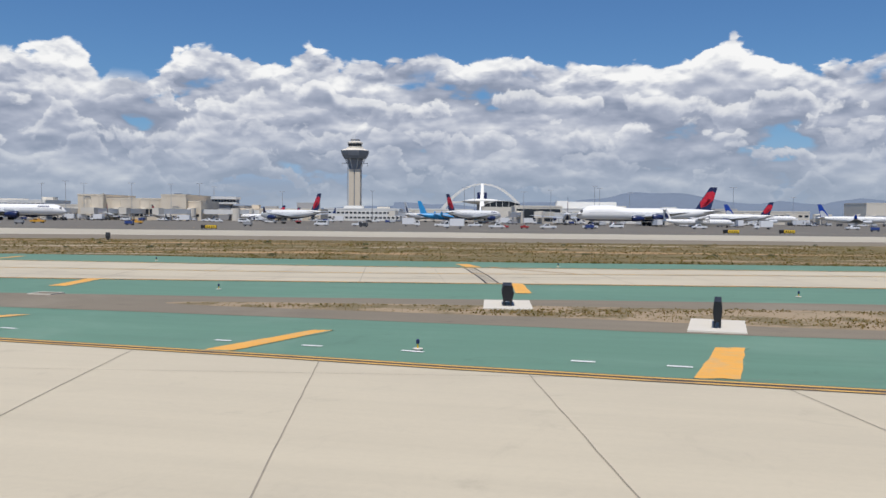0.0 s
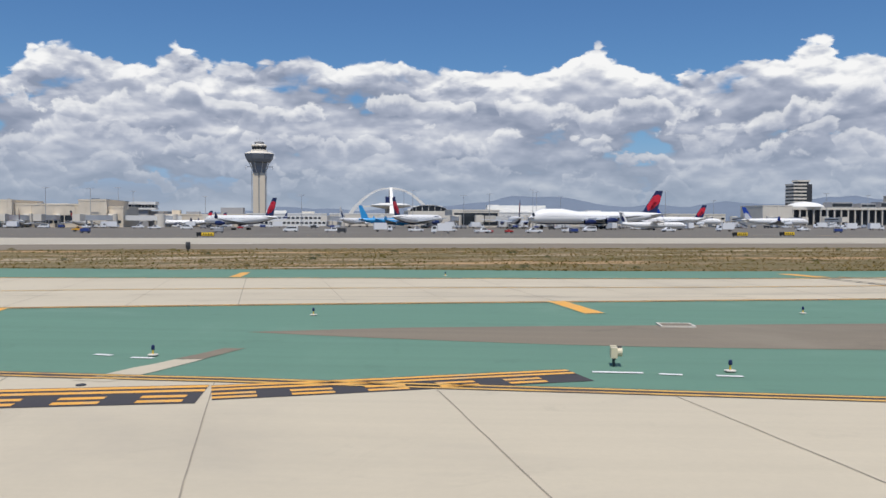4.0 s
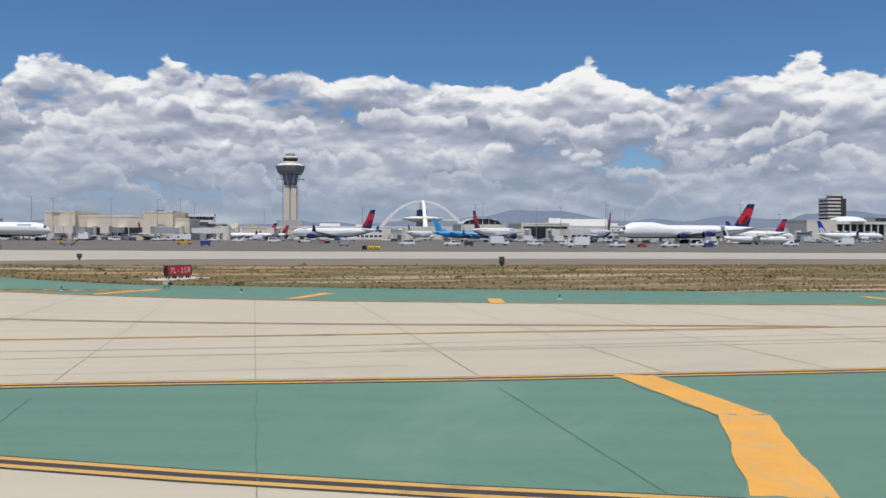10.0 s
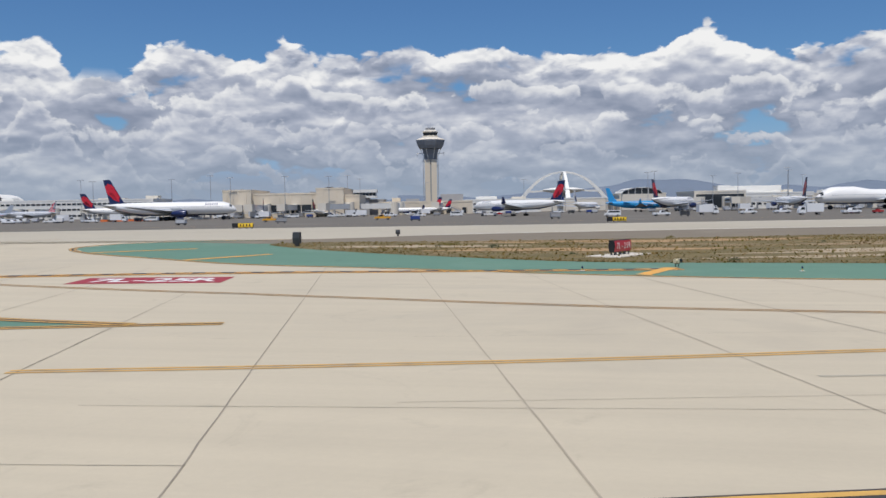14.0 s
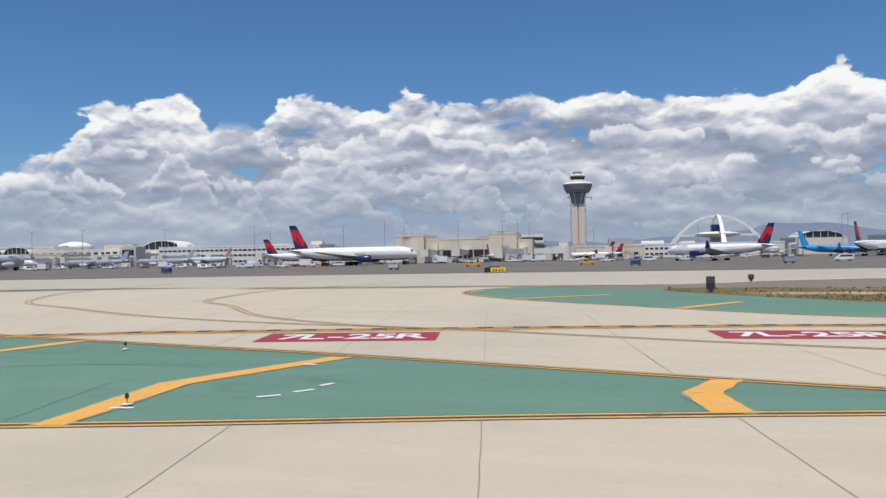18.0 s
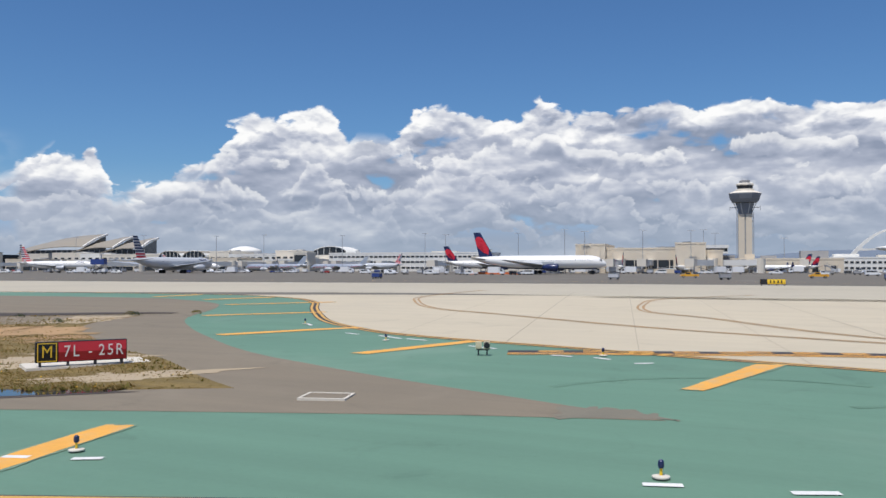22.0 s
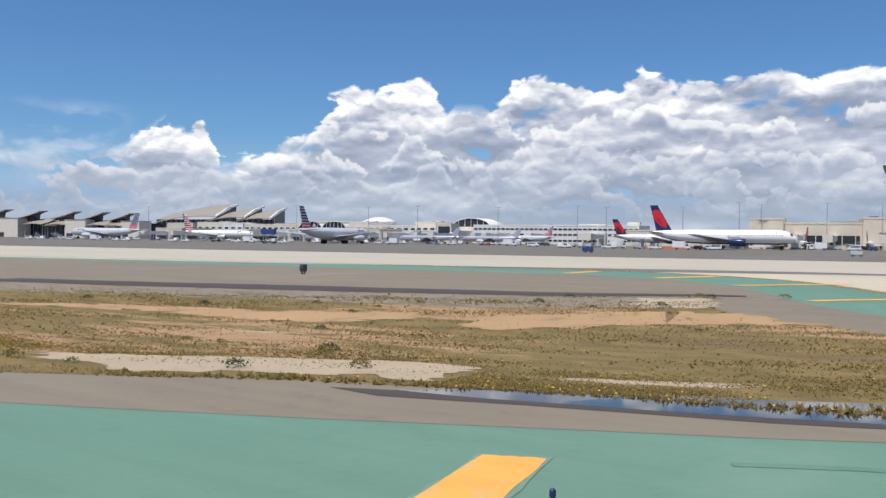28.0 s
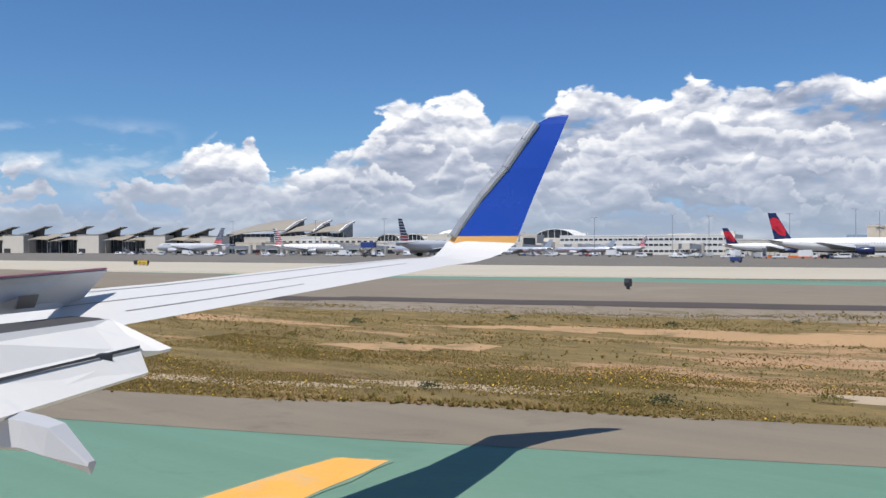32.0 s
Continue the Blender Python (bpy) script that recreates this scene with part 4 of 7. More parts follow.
# hairline cracks and tyre scuffs on the green paint
scuff_mat = material("tyre_scuff", (0.114, 0.215, 0.147), 0.8, scale=0.6, vary=0.25)
crack_mat = material("hairline_crack", (0.10, 0.185, 0.128), 0.9, scale=1.0, vary=0.3)
rs_ = random.Random(31)
for c in (-48.9, -54.7, -71.7, -78.1, -83.7):
    e = edge_at(L1, c - 3.5)
    ribbon("crack", [(c + SKEW * (e + 0.5 + 0.8 * j) + rs_.uniform(-0.03, 0.03), e + 0.5 + 0.8 * j) for j in range(int((55.0 - e) / 0.8))], 0.028, Z_GREEN + 0.002, crack_mat, green_a, jag=0.02)
for c in (-146.9, -153.1):
    e = edge_at(NEAR2, c - 6.3)
    ribbon("crack", [(c + SKEW * (e + 0.6 + 0.8 * j) + rs_.uniform(-0.02, 0.02), e + 0.6 + 0.8 * j) for j in range(9)], 0.025, Z_GREEN + 0.002, crack_mat, green_c, jag=0.02)
for cx, cy, r, a0, a1, who in ((-195.4, 55.7, 15, 60, 110, green_c), (-155.9, 70.1, 12, 70, 115, green_c), (-163.3, 79.0, 7, 60, 150, green_c)):
    ribbon("scuff", [(cx + r * math.cos(radians(a0 + (a1 - a0) * j / 24)), cy + r * math.sin(radians(a0 + (a1 - a0) * j / 24))) for j in range(25)], rs_.uniform(0.3, 0.7), Z_GREEN + 0.0012 + 0.0006 * (int(r * 10) % 5), scuff_mat, who, jag=0.02)
rust_mat = material("rust_stain", (0.185, 0.165, 0.12), 0.8, scale=0.5, vary=0.2)
quad("rust_stain", ((-168.4, 77.4), (-165.4, 77.9), (-166.8, 79.2), (-168.6, 79.0)), Z_GREEN + 0.0024, rust_mat, green_c, 0.3, 12)
rubber_mat = material("rubber_streak", (0.40, 0.355, 0.27), 0.8, scale=0.4, vary=0.2)
for k in range(26):
    x, y, ln = rs_.uniform(-84, 40), rs_.uniform(57, 69), rs_.uniform(6, 26)
    ribbon("rubber_mark", curve([(x, y), (x - ln * 0.5, y + rs_.uniform(-0.3, 0.3)), (x - ln, y + (rs_.uniform(-0.4, 0.4) if x > -110 else ln * 0.3))], 5), rs_.uniform(0.10, 0.3), Z_CON + 0.002 + 0.00025 * k, rubber_mat, taxiway)
for k in range(40):
    x, ln = rs_.uniform(-420, 160), rs_.uniform(20, 70)
    y = rw(x, 180) + rs_.uniform(-8, 8)
    ribbon("rubber_mark", [(x, y), (x - ln, y + 0.035 * ln)], rs_.uniform(0.3, 0.8), Z_CON + 0.002 + 0.00015 * k, rubber_mat, runway)

# pale overspray round the yellow bars, and the dark ladder joint across the northern taxiway
fringe_mat = material("worn_overspray", (0.165, 0.255, 0.175), 0.85, scale=1.2, vary=0.3)
for who, corners in BARS:
    cx, cy = sum(p[0] for p in corners) / 4, sum(p[1] for p in corners) / 4
    pts = [(cx + (x - cx) * (1 + 0.09 / max(0.4, abs(x - cx))), cy + (y - cy) * (1 + 0.08 / max(0.4, abs(y - cy)))) for x, y in corners]
    quad("overspray", pts, Z_LINE + 0.002 + 0.0004 * (int(abs(cx)) % 3), fringe_mat, who, 0.15, 9)
LADDER = [(0.6, 72.8), (1.5, 64.4), (2.1, 56.4)]
for off in (-0.42, 0.42):
    ribbon("ladder_rail", curve(LADDER, 8), 0.14, Z_LINE + 0.001, line_black, taxiway, off=off)
for j in range(13):
    y = 56.6 + 1.25 * j
    x = LADDER[2][0] + (LADDER[0][0] - LADDER[2][0]) * (y - LADDER[2][1]) / (LADDER[0][1] - LADDER[2][1])
    ribbon("ladder_rung", [(x - 0.36, y), (x + 0.36, y)], 0.22, Z_LINE + 0.001, line_black, taxiway)
for off in (-0.2, 0.2):
    ribbon("faded_line", curve([(2.5, 74.3), (3.9, 71.7), (6.3, 69.0), (9.0, 66.7)], 6), 0.18, Z_LINE + 0.0015, line_worn, taxiway, off=off)

# ---- distance: hills ----
def hills():
    rng = random.Random(11)
    for dist, base, amp, x0, x1, nm in ((3900, 20, 45, -3300, 900, "far_hills"), (3600, 30, 95, -300, 3800, "far_mountains")):
        v, f = [], []
        n = 90
        for i in range(n + 1):
            x = x0 + (x1 - x0) * i / n
            h = base + amp * max(0.0, 0.55 + 0.9 * noise.fractal(Vector((x * 0.0011, dist * 0.01, 1.3)), 0.9, 2.1, 4)) * (0.35 + 0.65 * math.sin(math.pi * i / n))
            v += [(x, dist, -5), (x, dist + h * 0.6, h * 0.6), (x, dist + h * 1.6, h), (x, dist + 500, -5)]
        for i in range(n):
            for j in range(3):
                f.append([4 * i + j, 4 * (i + 1) + j, 4 * (i + 1) + j + 1, 4 * i + j + 1])
        tagged(mesh_ob(nm, v, f, hazed_hill_mat, None, smooth=True), "hazy blue hills on the horizon", "hills", "", "structure")


hills()

# ---- aircraft ----
FUS = ((0.0, 0.02, -0.30), (0.006, 0.24, -0.26), (0.02, 0.47, -0.19), (0.04, 0.68, -0.12), (0.065, 0.86, -0.06), (0.10, 0.97, -0.01), (0.14, 1.0, 0.0), (0.60, 1.0, 0.0), (0.70, 0.95, 0.04), (0.78, 0.83, 0.13), (0.86, 0.63, 0.27), (0.93, 0.40, 0.42), (0.98, 0.20, 0.53), (1.0, 0.06, 0.57))


def fus_at(s):
    for a, b in zip(FUS, FUS[1:]):
        if s <= b[0]:
            t = (s - a[0]) / (b[0] - a[0])
            return a[1] + (b[1] - a[1]) * t, a[2] + (b[2] - a[2]) * t
    return FUS[-1][1:]


def fin_plate(outline, root, tip, z0, z1, half):
    """Turns (along chord, up) pairs into points of the fin's plane; root and tip are (front x, rear x)."""
    out = []
    for s, h in outline:
        a, b = root[0] + (tip[0] - root[0]) * h, root[1] + (tip[1] - root[1]) * h
        out.append((a + (b - a) * s, z0 + (z1 - z0) * h))
    return out


def airliner(tail, heading, length, radius, axle, top, span, body, belly, fin, marks, engine, engines=2, label="", title=None, hump=False, winglets=False, prop=False, gear=True, stripe=None):
    """An airliner. tail: where the rear tip of the fin stands; heading: degrees from east, anticlockwise; marks: coloured plates on the fin; top: the fin's height."""
    L, Rr, zc = length, radius, axle
    turn = pose(0, 0, 0, 0, 0, heading)
    origin = Vector((tail[0], tail[1], 0)) - turn @ Vector((-0.495 * L, 0, 0))
    ob = empty("turboprop" if prop else "airliner", Matrix.Translation(origin) @ turn, label, "aircraft", "parked aircraft")
    X = lambda s: L * (0.5 - s)  # noqa: E731
    seg = 20
    b, idx = Bag(), []
    rings = []
    fine = [0, 0.006, 0.02, 0.04, 0.065, 0.10, 0.14, 0.25, 0.36, 0.48, 0.60, 0.70, 0.78, 0.86, 0.93, 0.98, 1.0]
    for s in fine:
        r, dz = fus_at(s)
        bulge = 0.0
        if hump:
            bulge = 0.42 * max(0.0, min(1, (s - 0.02) / 0.06)) * max(0.0, min(1, (0.36 - s) / 0.10))
        rings.append([(X(s), r * Rr * math.cos(2 * math.pi * i / seg), zc + dz * Rr + r * Rr * math.sin(2 * math.pi * i / seg) * (1 + (bulge if math.sin(2 * math.pi * i / seg) > 0.2 else 0))) for i in range(seg)])
    b.loft(rings)
    for k in range(len(fine) - 1):
        for i in range(seg):
            idx.append(1 if math.sin(2 * math.pi * (i + 0.5) / seg) < -0.72 and k > 3 else 0)
    idx += [0, 0]
    mesh_ob("fuselage", b.v, b.f, [body, belly], ob, "", True, idx)
    # cockpit glazing
    g = Bag()
    for side in (-1, 1):
        for k in range(3):
            a0, a1 = 0.50 + 0.30 * k, 0.74 + 0.30 * k
            pts = []
            for s, a in ((0.030, a0), (0.030, a1), (0.046, a1), (0.046, a0)):
                r, dz = fus_at(s)
                lift = 0.42 if hump else 0.0
                pts.append((X(s) + 0.02, side * 1.02 * r * Rr * math.cos(a), zc + dz * Rr + 1.02 * r * Rr * math.sin(a) * (1 + lift * 0.5)))
            n = len(g.v)
            g.v += pts
            g.f.append([n, n + 1, n + 2, n + 3])
    tagged(g.out("cockpit_window", glass_dark, ob), kind="stuff")
    # cabin windows, one row to a side
    g = Bag()
    step = 1.05
    for side in (-1, 1):
        x = X(0.10)
        while x > X(0.80):
            r, dz = fus_at(0.5 - x / L)
            n = len(g.v)
            for dx, a in ((0, 0.2), (0.26, 0.2), (0.26, 0.2 + 0.34 / Rr), (0, 0.2 + 0.34 / Rr)):
                g.v.append((x + dx, side * 1.012 * r * Rr * math.cos(a), zc + dz * Rr + 1.012 * r * Rr * math.sin(a)))
            g.f.append([n, n + 1, n + 2, n + 3])
            x -= step
    tagged(g.out("cabin_window", cabin_glass, ob), kind="stuff")
    if title:
        for side in (-1, 1):
            g = Bag()
            n0, n1 = (0.13, 0.23)
            for k in range(6):
                s0 = n0 + (n1 - n0) * k / 6
                s1 = s0 + (n1 - n0) / 6 * 0.66
                n = len(g.v)
                for s, a in ((s0, 0.50), (s1, 0.50), (s1, 0.50 + 0.95 / Rr), (s0, 0.50 + 0.95 / Rr)):
                    g.v.append((X(s), side * 1.015 * Rr * math.cos(a), zc + 1.015 * Rr * math.sin(a)))
                g.f.append([n, n + 1, n + 2, n + 3])
            tagged(g.out("title_bar", title, ob), kind="stuff")
    if stripe:
        for side in (-1, 1):
            for j, mat in enumerate(stripe):
                g = Bag()
                prev = None
                for s in fine[4:14]:
                    r, dz = fus_at(s)
                    a = -0.02 - j * 0.10
                    cur = [(X(s), side * 1.014 * r * Rr * math.cos(q), zc + dz * Rr + 1.014 * r * Rr * math.sin(q)) for q in (a, a - 0.10)]
                    if prev:
                        n = len(g.v)
                        g.v += prev + cur[::-1]
                        g.f.append([n, n + 1, n + 2, n + 3])
                    prev = cur
                g.out("cheat_line", mat, ob)
    # wings: aerofoil sections from root to tip
    for side in (-1, 1):
        secs = []
        high = 1.75 if prop else 0.0
        for f, chord, x_le in ((0.08, 0.215 if not prop else 0.11, 0.13 if not prop else 0.06), (0.36, 0.125 if not prop else 0.10, 0.02 if not prop else 0.055), (1.0, 0.045 if not prop else 0.055, -0.14 if not prop else 0.03)):
            yv, c, xl = side * span / 2 * f, chord * L, x_le * L
            z = zc - 0.55 * Rr + high * Rr + (0.085 if not prop else 0.03) * span / 2 * f
            th = 0.11 * c if f < 0.9 else 0.09 * c
            secs.append([(xl, yv, z), (xl - 0.25 * c, yv, z + th * 0.6), (xl - 0.65 * c, yv, z + th * 0.38), (xl - c, yv, z - 0.02 * c), (xl - 0.6 * c, yv, z - th * 0.35), (xl - 0.2 * c, yv, z - th * 0.4)])
        w = Bag().loft(secs).out("wing", wing_grey if not prop else body, ob)
        if winglets:
            tip = secs[-1]
            up = [[p for p in tip], [(p[0] - 0.012 * L, p[1] + side * 0.35, p[2] + 0.5) for p in tip], [(-0.185 * L + (p[0] - tip[3][0]) * 0.4, p[1] + side * 0.75, p[2] + 2.5) for p in tip]]
            Bag().loft(up).out("winglet", fin, ob)
        # tailplane
        secs = []
        zt = top - 0.35 if prop else zc + 0.48 * Rr
        for f, c, xl in ((0.02, 0.085 * L, -0.385 * L if not prop else -0.44 * L), (1.0, 0.035 * L, -0.465 * L if not prop else -0.455 * L)):
            yv = side * span * (0.185 if not prop else 0.14) * f
            z = zt + (0.06 * abs(yv) if not prop else 0)
            secs.append([(xl, yv, z), (xl - 0.3 * c, yv, z + 0.05 * c), (xl - c, yv, z), (xl - 0.3 * c, yv, z - 0.04 * c)])
        Bag().loft(secs).out("tailplane", wing_grey if not prop else body, ob)
    # fin
    z0, z1 = zc + 0.72 * Rr, top
    root, tip = (-0.335 * L, -0.448 * L), (-0.442 * L, -0.495 * L)
    if prop:
        root, tip = (-0.36 * L, -0.47 * L), (-0.43 * L, -0.485 * L)
    secs = []
    for h in (0.0, 1.0):
        a, c = root[0] + (tip[0] - root[0]) * h, root[1] + (tip[1] - root[1]) * h
        th = 0.12 * (1 - 0.4 * h)
        z = z0 + (z1 - z0) * h
        secs.append([(a, 0, z), (a + (c - a) * 0.3, th, z), (c, 0.04, z), (c, -0.04, z), (a + (c - a) * 0.3, -th, z)])
    fin_ob = Bag().loft(secs).out("fin", fin, ob)
    for outline, mat in marks:
        for side in (-1, 1):
            pts = fin_plate(outline, root, tip, z0, z1, 0)
            v = []
            for (px, pz), (s, h) in zip(pts, outline):
                v.append((px, side * (0.12 * (1 - 0.4 * h) + 0.03), pz))
            mesh_ob("fin_emblem", v, [list(range(len(v)))], mat, ob)
    # engines
    places = {2: ((0.33, 0.135),), 4: ((0.36, 0.10), (0.66, -0.01))}[engines]
    if prop:
        places = ((0.30, 0.075),)
    er = 0.52 * Rr if not hump else 0.42 * Rr
    if prop:
        er = 0.42 * Rr
    for f, xf in places:
        for side in (-1, 1):
            yv = side * span / 2 * f
            z = zc - 0.62 * Rr - er * 0.75 + 0.085 * span / 2 * f if not prop else zc + 1.05 * Rr
            x0, ln = xf * L + 0.035 * L, (0.115 if not hump else 0.085) * L if not prop else 0.16 * L
            prof = ((0.0, 0.90), (0.06, 1.0), (0.35, 1.05), (0.70, 0.92), (0.88, 0.66), (1.0, 0.40))
            rings = [[(x0 - ln * s, yv + er * q * math.cos(2 * math.pi * i / 14), z + er * q * math.sin(2 * math.pi * i / 14)) for i in range(14)] for s, q in prof]
            e = Bag().loft(rings).out("engine", engine, ob, "", True)
            Bag().loft([[(x0 + 0.02, yv + er * q * math.cos(2 * math.pi * i / 14), z + er * q * math.sin(2 * math.pi * i / 14)) for i in range(14)] for q in (0.86, 0.2)]).out("fan", dark_metal, ob)
            if prop:
                pb = Bag()
                for k in range(6):
                    a = k * math.pi / 3 + 0.3
                    pb.rod((x0 + 0.1, yv, z), (x0 + 0.1, yv + 2.0 * math.cos(a), z + 2.0 * math.sin(a)), 0.10, 0.05, 4)
                pb.out("propeller", dark_metal, ob)
            else:
                Bag().prism([(x0 - ln * 0.25, z + er * 0.9), (x0 - ln * 0.3, z + er * 1.5), (x0 - ln * 1.05, z + er * 1.55), (x0 - ln * 0.9, z + er * 0.6)], yv - 0.2, yv + 0.2).out("pylon", wing_grey, ob)
    # wheels
    if gear:
        wr = 0.30 * Rr if Rr > 2.5 else 0.42
        for gx, ys in ((0.40 * L, (0.0,)), (-0.02 * L, (-0.11 * span, 0.11 * span))):
            for yv in ys:
                Bag().rod((gx, yv, zc - 0.6 * Rr), (gx, yv, wr), 0.16).out("gear_leg", steel, ob)
                for dy in (-0.45, 0.45):
                    for dx in ((0.0,) if gx > 0 or Rr < 2 else (-wr * 1.15, wr * 1.15)):
                        Bag().rod((gx + dx, yv + dy - 0.2, wr), (gx + dx, yv + dy + 0.2, wr), wr, wr, 12).out("wheel", rubber, ob)
    return ob


EMBLEM_D = (([(0.02, 0.34), (0.30, 0.12), (0.62, 0.20), (0.98, 0.46), (0.98, 0.74), (0.55, 0.84), (0.10, 0.78)], red_livery), ([(0.34, 0.15), (0.60, 0.21), (0.80, 0.46), (0.50, 0.52)], dark_red))
STRIPES = tuple(([(a, 0.04 + 0.125 * k), (b, 0.04 + 0.125 * k), (b, 0.112 + 0.125 * k), (a, 0.112 + 0.125 * k)], mt) for k in range(8) for a, b, mt in ((0.0, 0.5, red_livery), (0.5, 1.0, red_livery if k < 2 else navy)) if not (k == 7 and a == 0.0))
STRIPES_B = tuple(([(0.0, 0.04 + 0.125 * k), (1.0, 0.04 + 0.125 * k), (1.0, 0.125 + 0.125 * k), (0.0, 0.125 + 0.125 * k)], red_livery if k < 2 else navy) for k in range(8))
GLOBE = (([(0.10, 0.05), (0.95, 0.05), (0.95, 0.42), (0.60, 0.52), (0.25, 0.42)], grey_body),)
FACE = (([(0.30, 0.12), (0.70, 0.12), (0.80, 0.40), (0.62, 0.66), (0.36, 0.56), (0.24, 0.32)], navy),)
delta = dict(body=white_body, belly=navy, fin=navy, marks=EMBLEM_D, engine=navy, title=navy)
airliner((-263.6, 428), 2, 60, 3.1, 5.3, 18.9, 61, label="white wide-body airliner with blue and red tail beside the terminal", **delta)
airliner((-62.3, 370.7), 137, 47, 2.0, 4.4, 13.6, 38, label="white narrow-body airliner with blue and red tail on the apron", winglets=True, **delta)
airliner((126, 421.5), 180, 70, 3.2, 5.6, 19.4, 64, label="white four-engined jumbo airliner with blue and red tail", engines=4, hump=True, **delta)
airliner((52, 419), 84, 47, 2.0, 4.4, 14.6, 38, label="white airliner parked nose-in with dark tail seen edge-on", **delta)
airliner((-8.9, 452), 50, 48, 2.5, 4.8, 15.8, 47, label="white airliner nose-in at a gate with blue and red tail", **delta)
airliner((172.6, 473), 180, 47, 2.0, 4.4, 13.2, 38, label="white airliner with red tail behind the jumbo", **delta)
airliner((160, 522), 0, 46, 1.9, 3.8, 12.6, 34, label="white airliner with blue tail half hidden at a gate", body=white_body, belly=grey_body, fin=royal, marks=GLOBE, engine=grey_body)
airliner((209.4, 504), 0, 44, 1.9, 3.9, 12.8, 36, label="white airliner with blue tail and pale globe pattern", body=white_body, belly=grey_body, fin=royal, marks=GLOBE, engine=grey_body, winglets=True)
airliner((90.4, 385), 0, 32.8, 1.35, 2.3, 8.3, 28, label="white twin turboprop with dark emblem on its tail", body=white_body, belly=white_body, fin=white_body, marks=FACE, engine=white_body, prop=True)
airliner((-36, 520), 60, 39, 1.9, 3.7, 12.2, 34, label="white airliner with dark emblem on its tail", body=white_body, belly=white_body, fin=white_body, marks=FACE, engine=white_body)
airliner((-25.7, 480), 8, 37, 1.9, 3.7, 12.4, 34, label="light blue airliner with paler tail, parked outdoors", body=sky_blue, belly=sky_blue, fin=sky_blue, marks=(), engine=sky_blue, winglets=True, title=white_paint)
airliner((-110, 523), 180, 33, 1.4, 2.6, 9.6, 25, label="small white regional jet with red tail", winglets=True, **delta)
airliner((-104, 540), 180, 31, 1.4, 2.6, 8.6, 23, label="small white regional jet behind another one", **delta)
airliner((-200, 470), 105, 33, 1.4, 2.6, 10.2, 25, label="small regional jet parked nose-in at the beige terminal", **delta)
airliner((-176, 474), 80, 31, 1.4, 2.6, 9.0, 23, label="small regional jet at the terminal, seen from behind", **delta)
airliner((-286, 455), 20, 47, 2.0, 4.4, 13.4, 38, label="white airliner behind the wide-body, red tail showing", **delta)
aa = dict(body=grey_body, belly=grey_body, fin=white_body, marks=STRIPES, engine=grey_body, title=navy)
airliner((-547, 457.7), 16, 45, 2.2, 4.6, 16.4, 42, label="white airliner with red, white and blue striped tail", **{**aa, "body": white_body}, winglets=True)
airliner((-432.6, 409.7), 86, 64, 3.1, 5.3, 18.9, 61, label="silver wide-body airliner with striped tail, seen from behind", **{**aa, "marks": STRIPES_B})
airliner((-639, 520), 180, 66, 3.0, 5.3, 18.9, 60, label="silver-grey wide-body airliner with striped tail", **{**aa, "marks": STRIPES_B})
airliner((-345, 560), 170, 36, 1.9, 3.7, 11.6, 30, label="silver airliner with red, white and blue striped tail", **aa)
old = dict(body=silver_body, belly=silver_body, fin=silver_body, marks=(), engine=grey_body, stripe=(red_livery, white_body, navy))
airliner((-387, 510), 178, 42, 1.75, 3.3, 9.6, 33, label="polished silver airliner with a red and blue cheat line", **old)
airliner((-356, 530), 176, 40, 1.75, 3.3, 9.4, 33, label="polished silver airliner parked behind another", **old)
airliner((-455, 505), 172, 40, 1.75, 3.3, 9.4, 33, label="polished silver airliner with cheat line at a gate", **old)
airliner((-495, 520), 10, 40, 1.9, 3.7, 11.5, 34, label="white airliner nose-in at the low terminal", **{**aa, "body": white_body})


# ---- buildings ----
def window_mesh(w, h):
    key = f"pane_{w:.2f}_{h:.2f}"
    if key not in bpy.data.meshes:
        me = bpy.data.meshes.new(key)
        b = Bag().box(-w / 2, w / 2, -0.06, 0.05, -h / 2, h / 2)
        me.from_pydata(b.v, [], b.f)
        me.materials.append(glass_dark)
    return bpy.data.meshes[key]


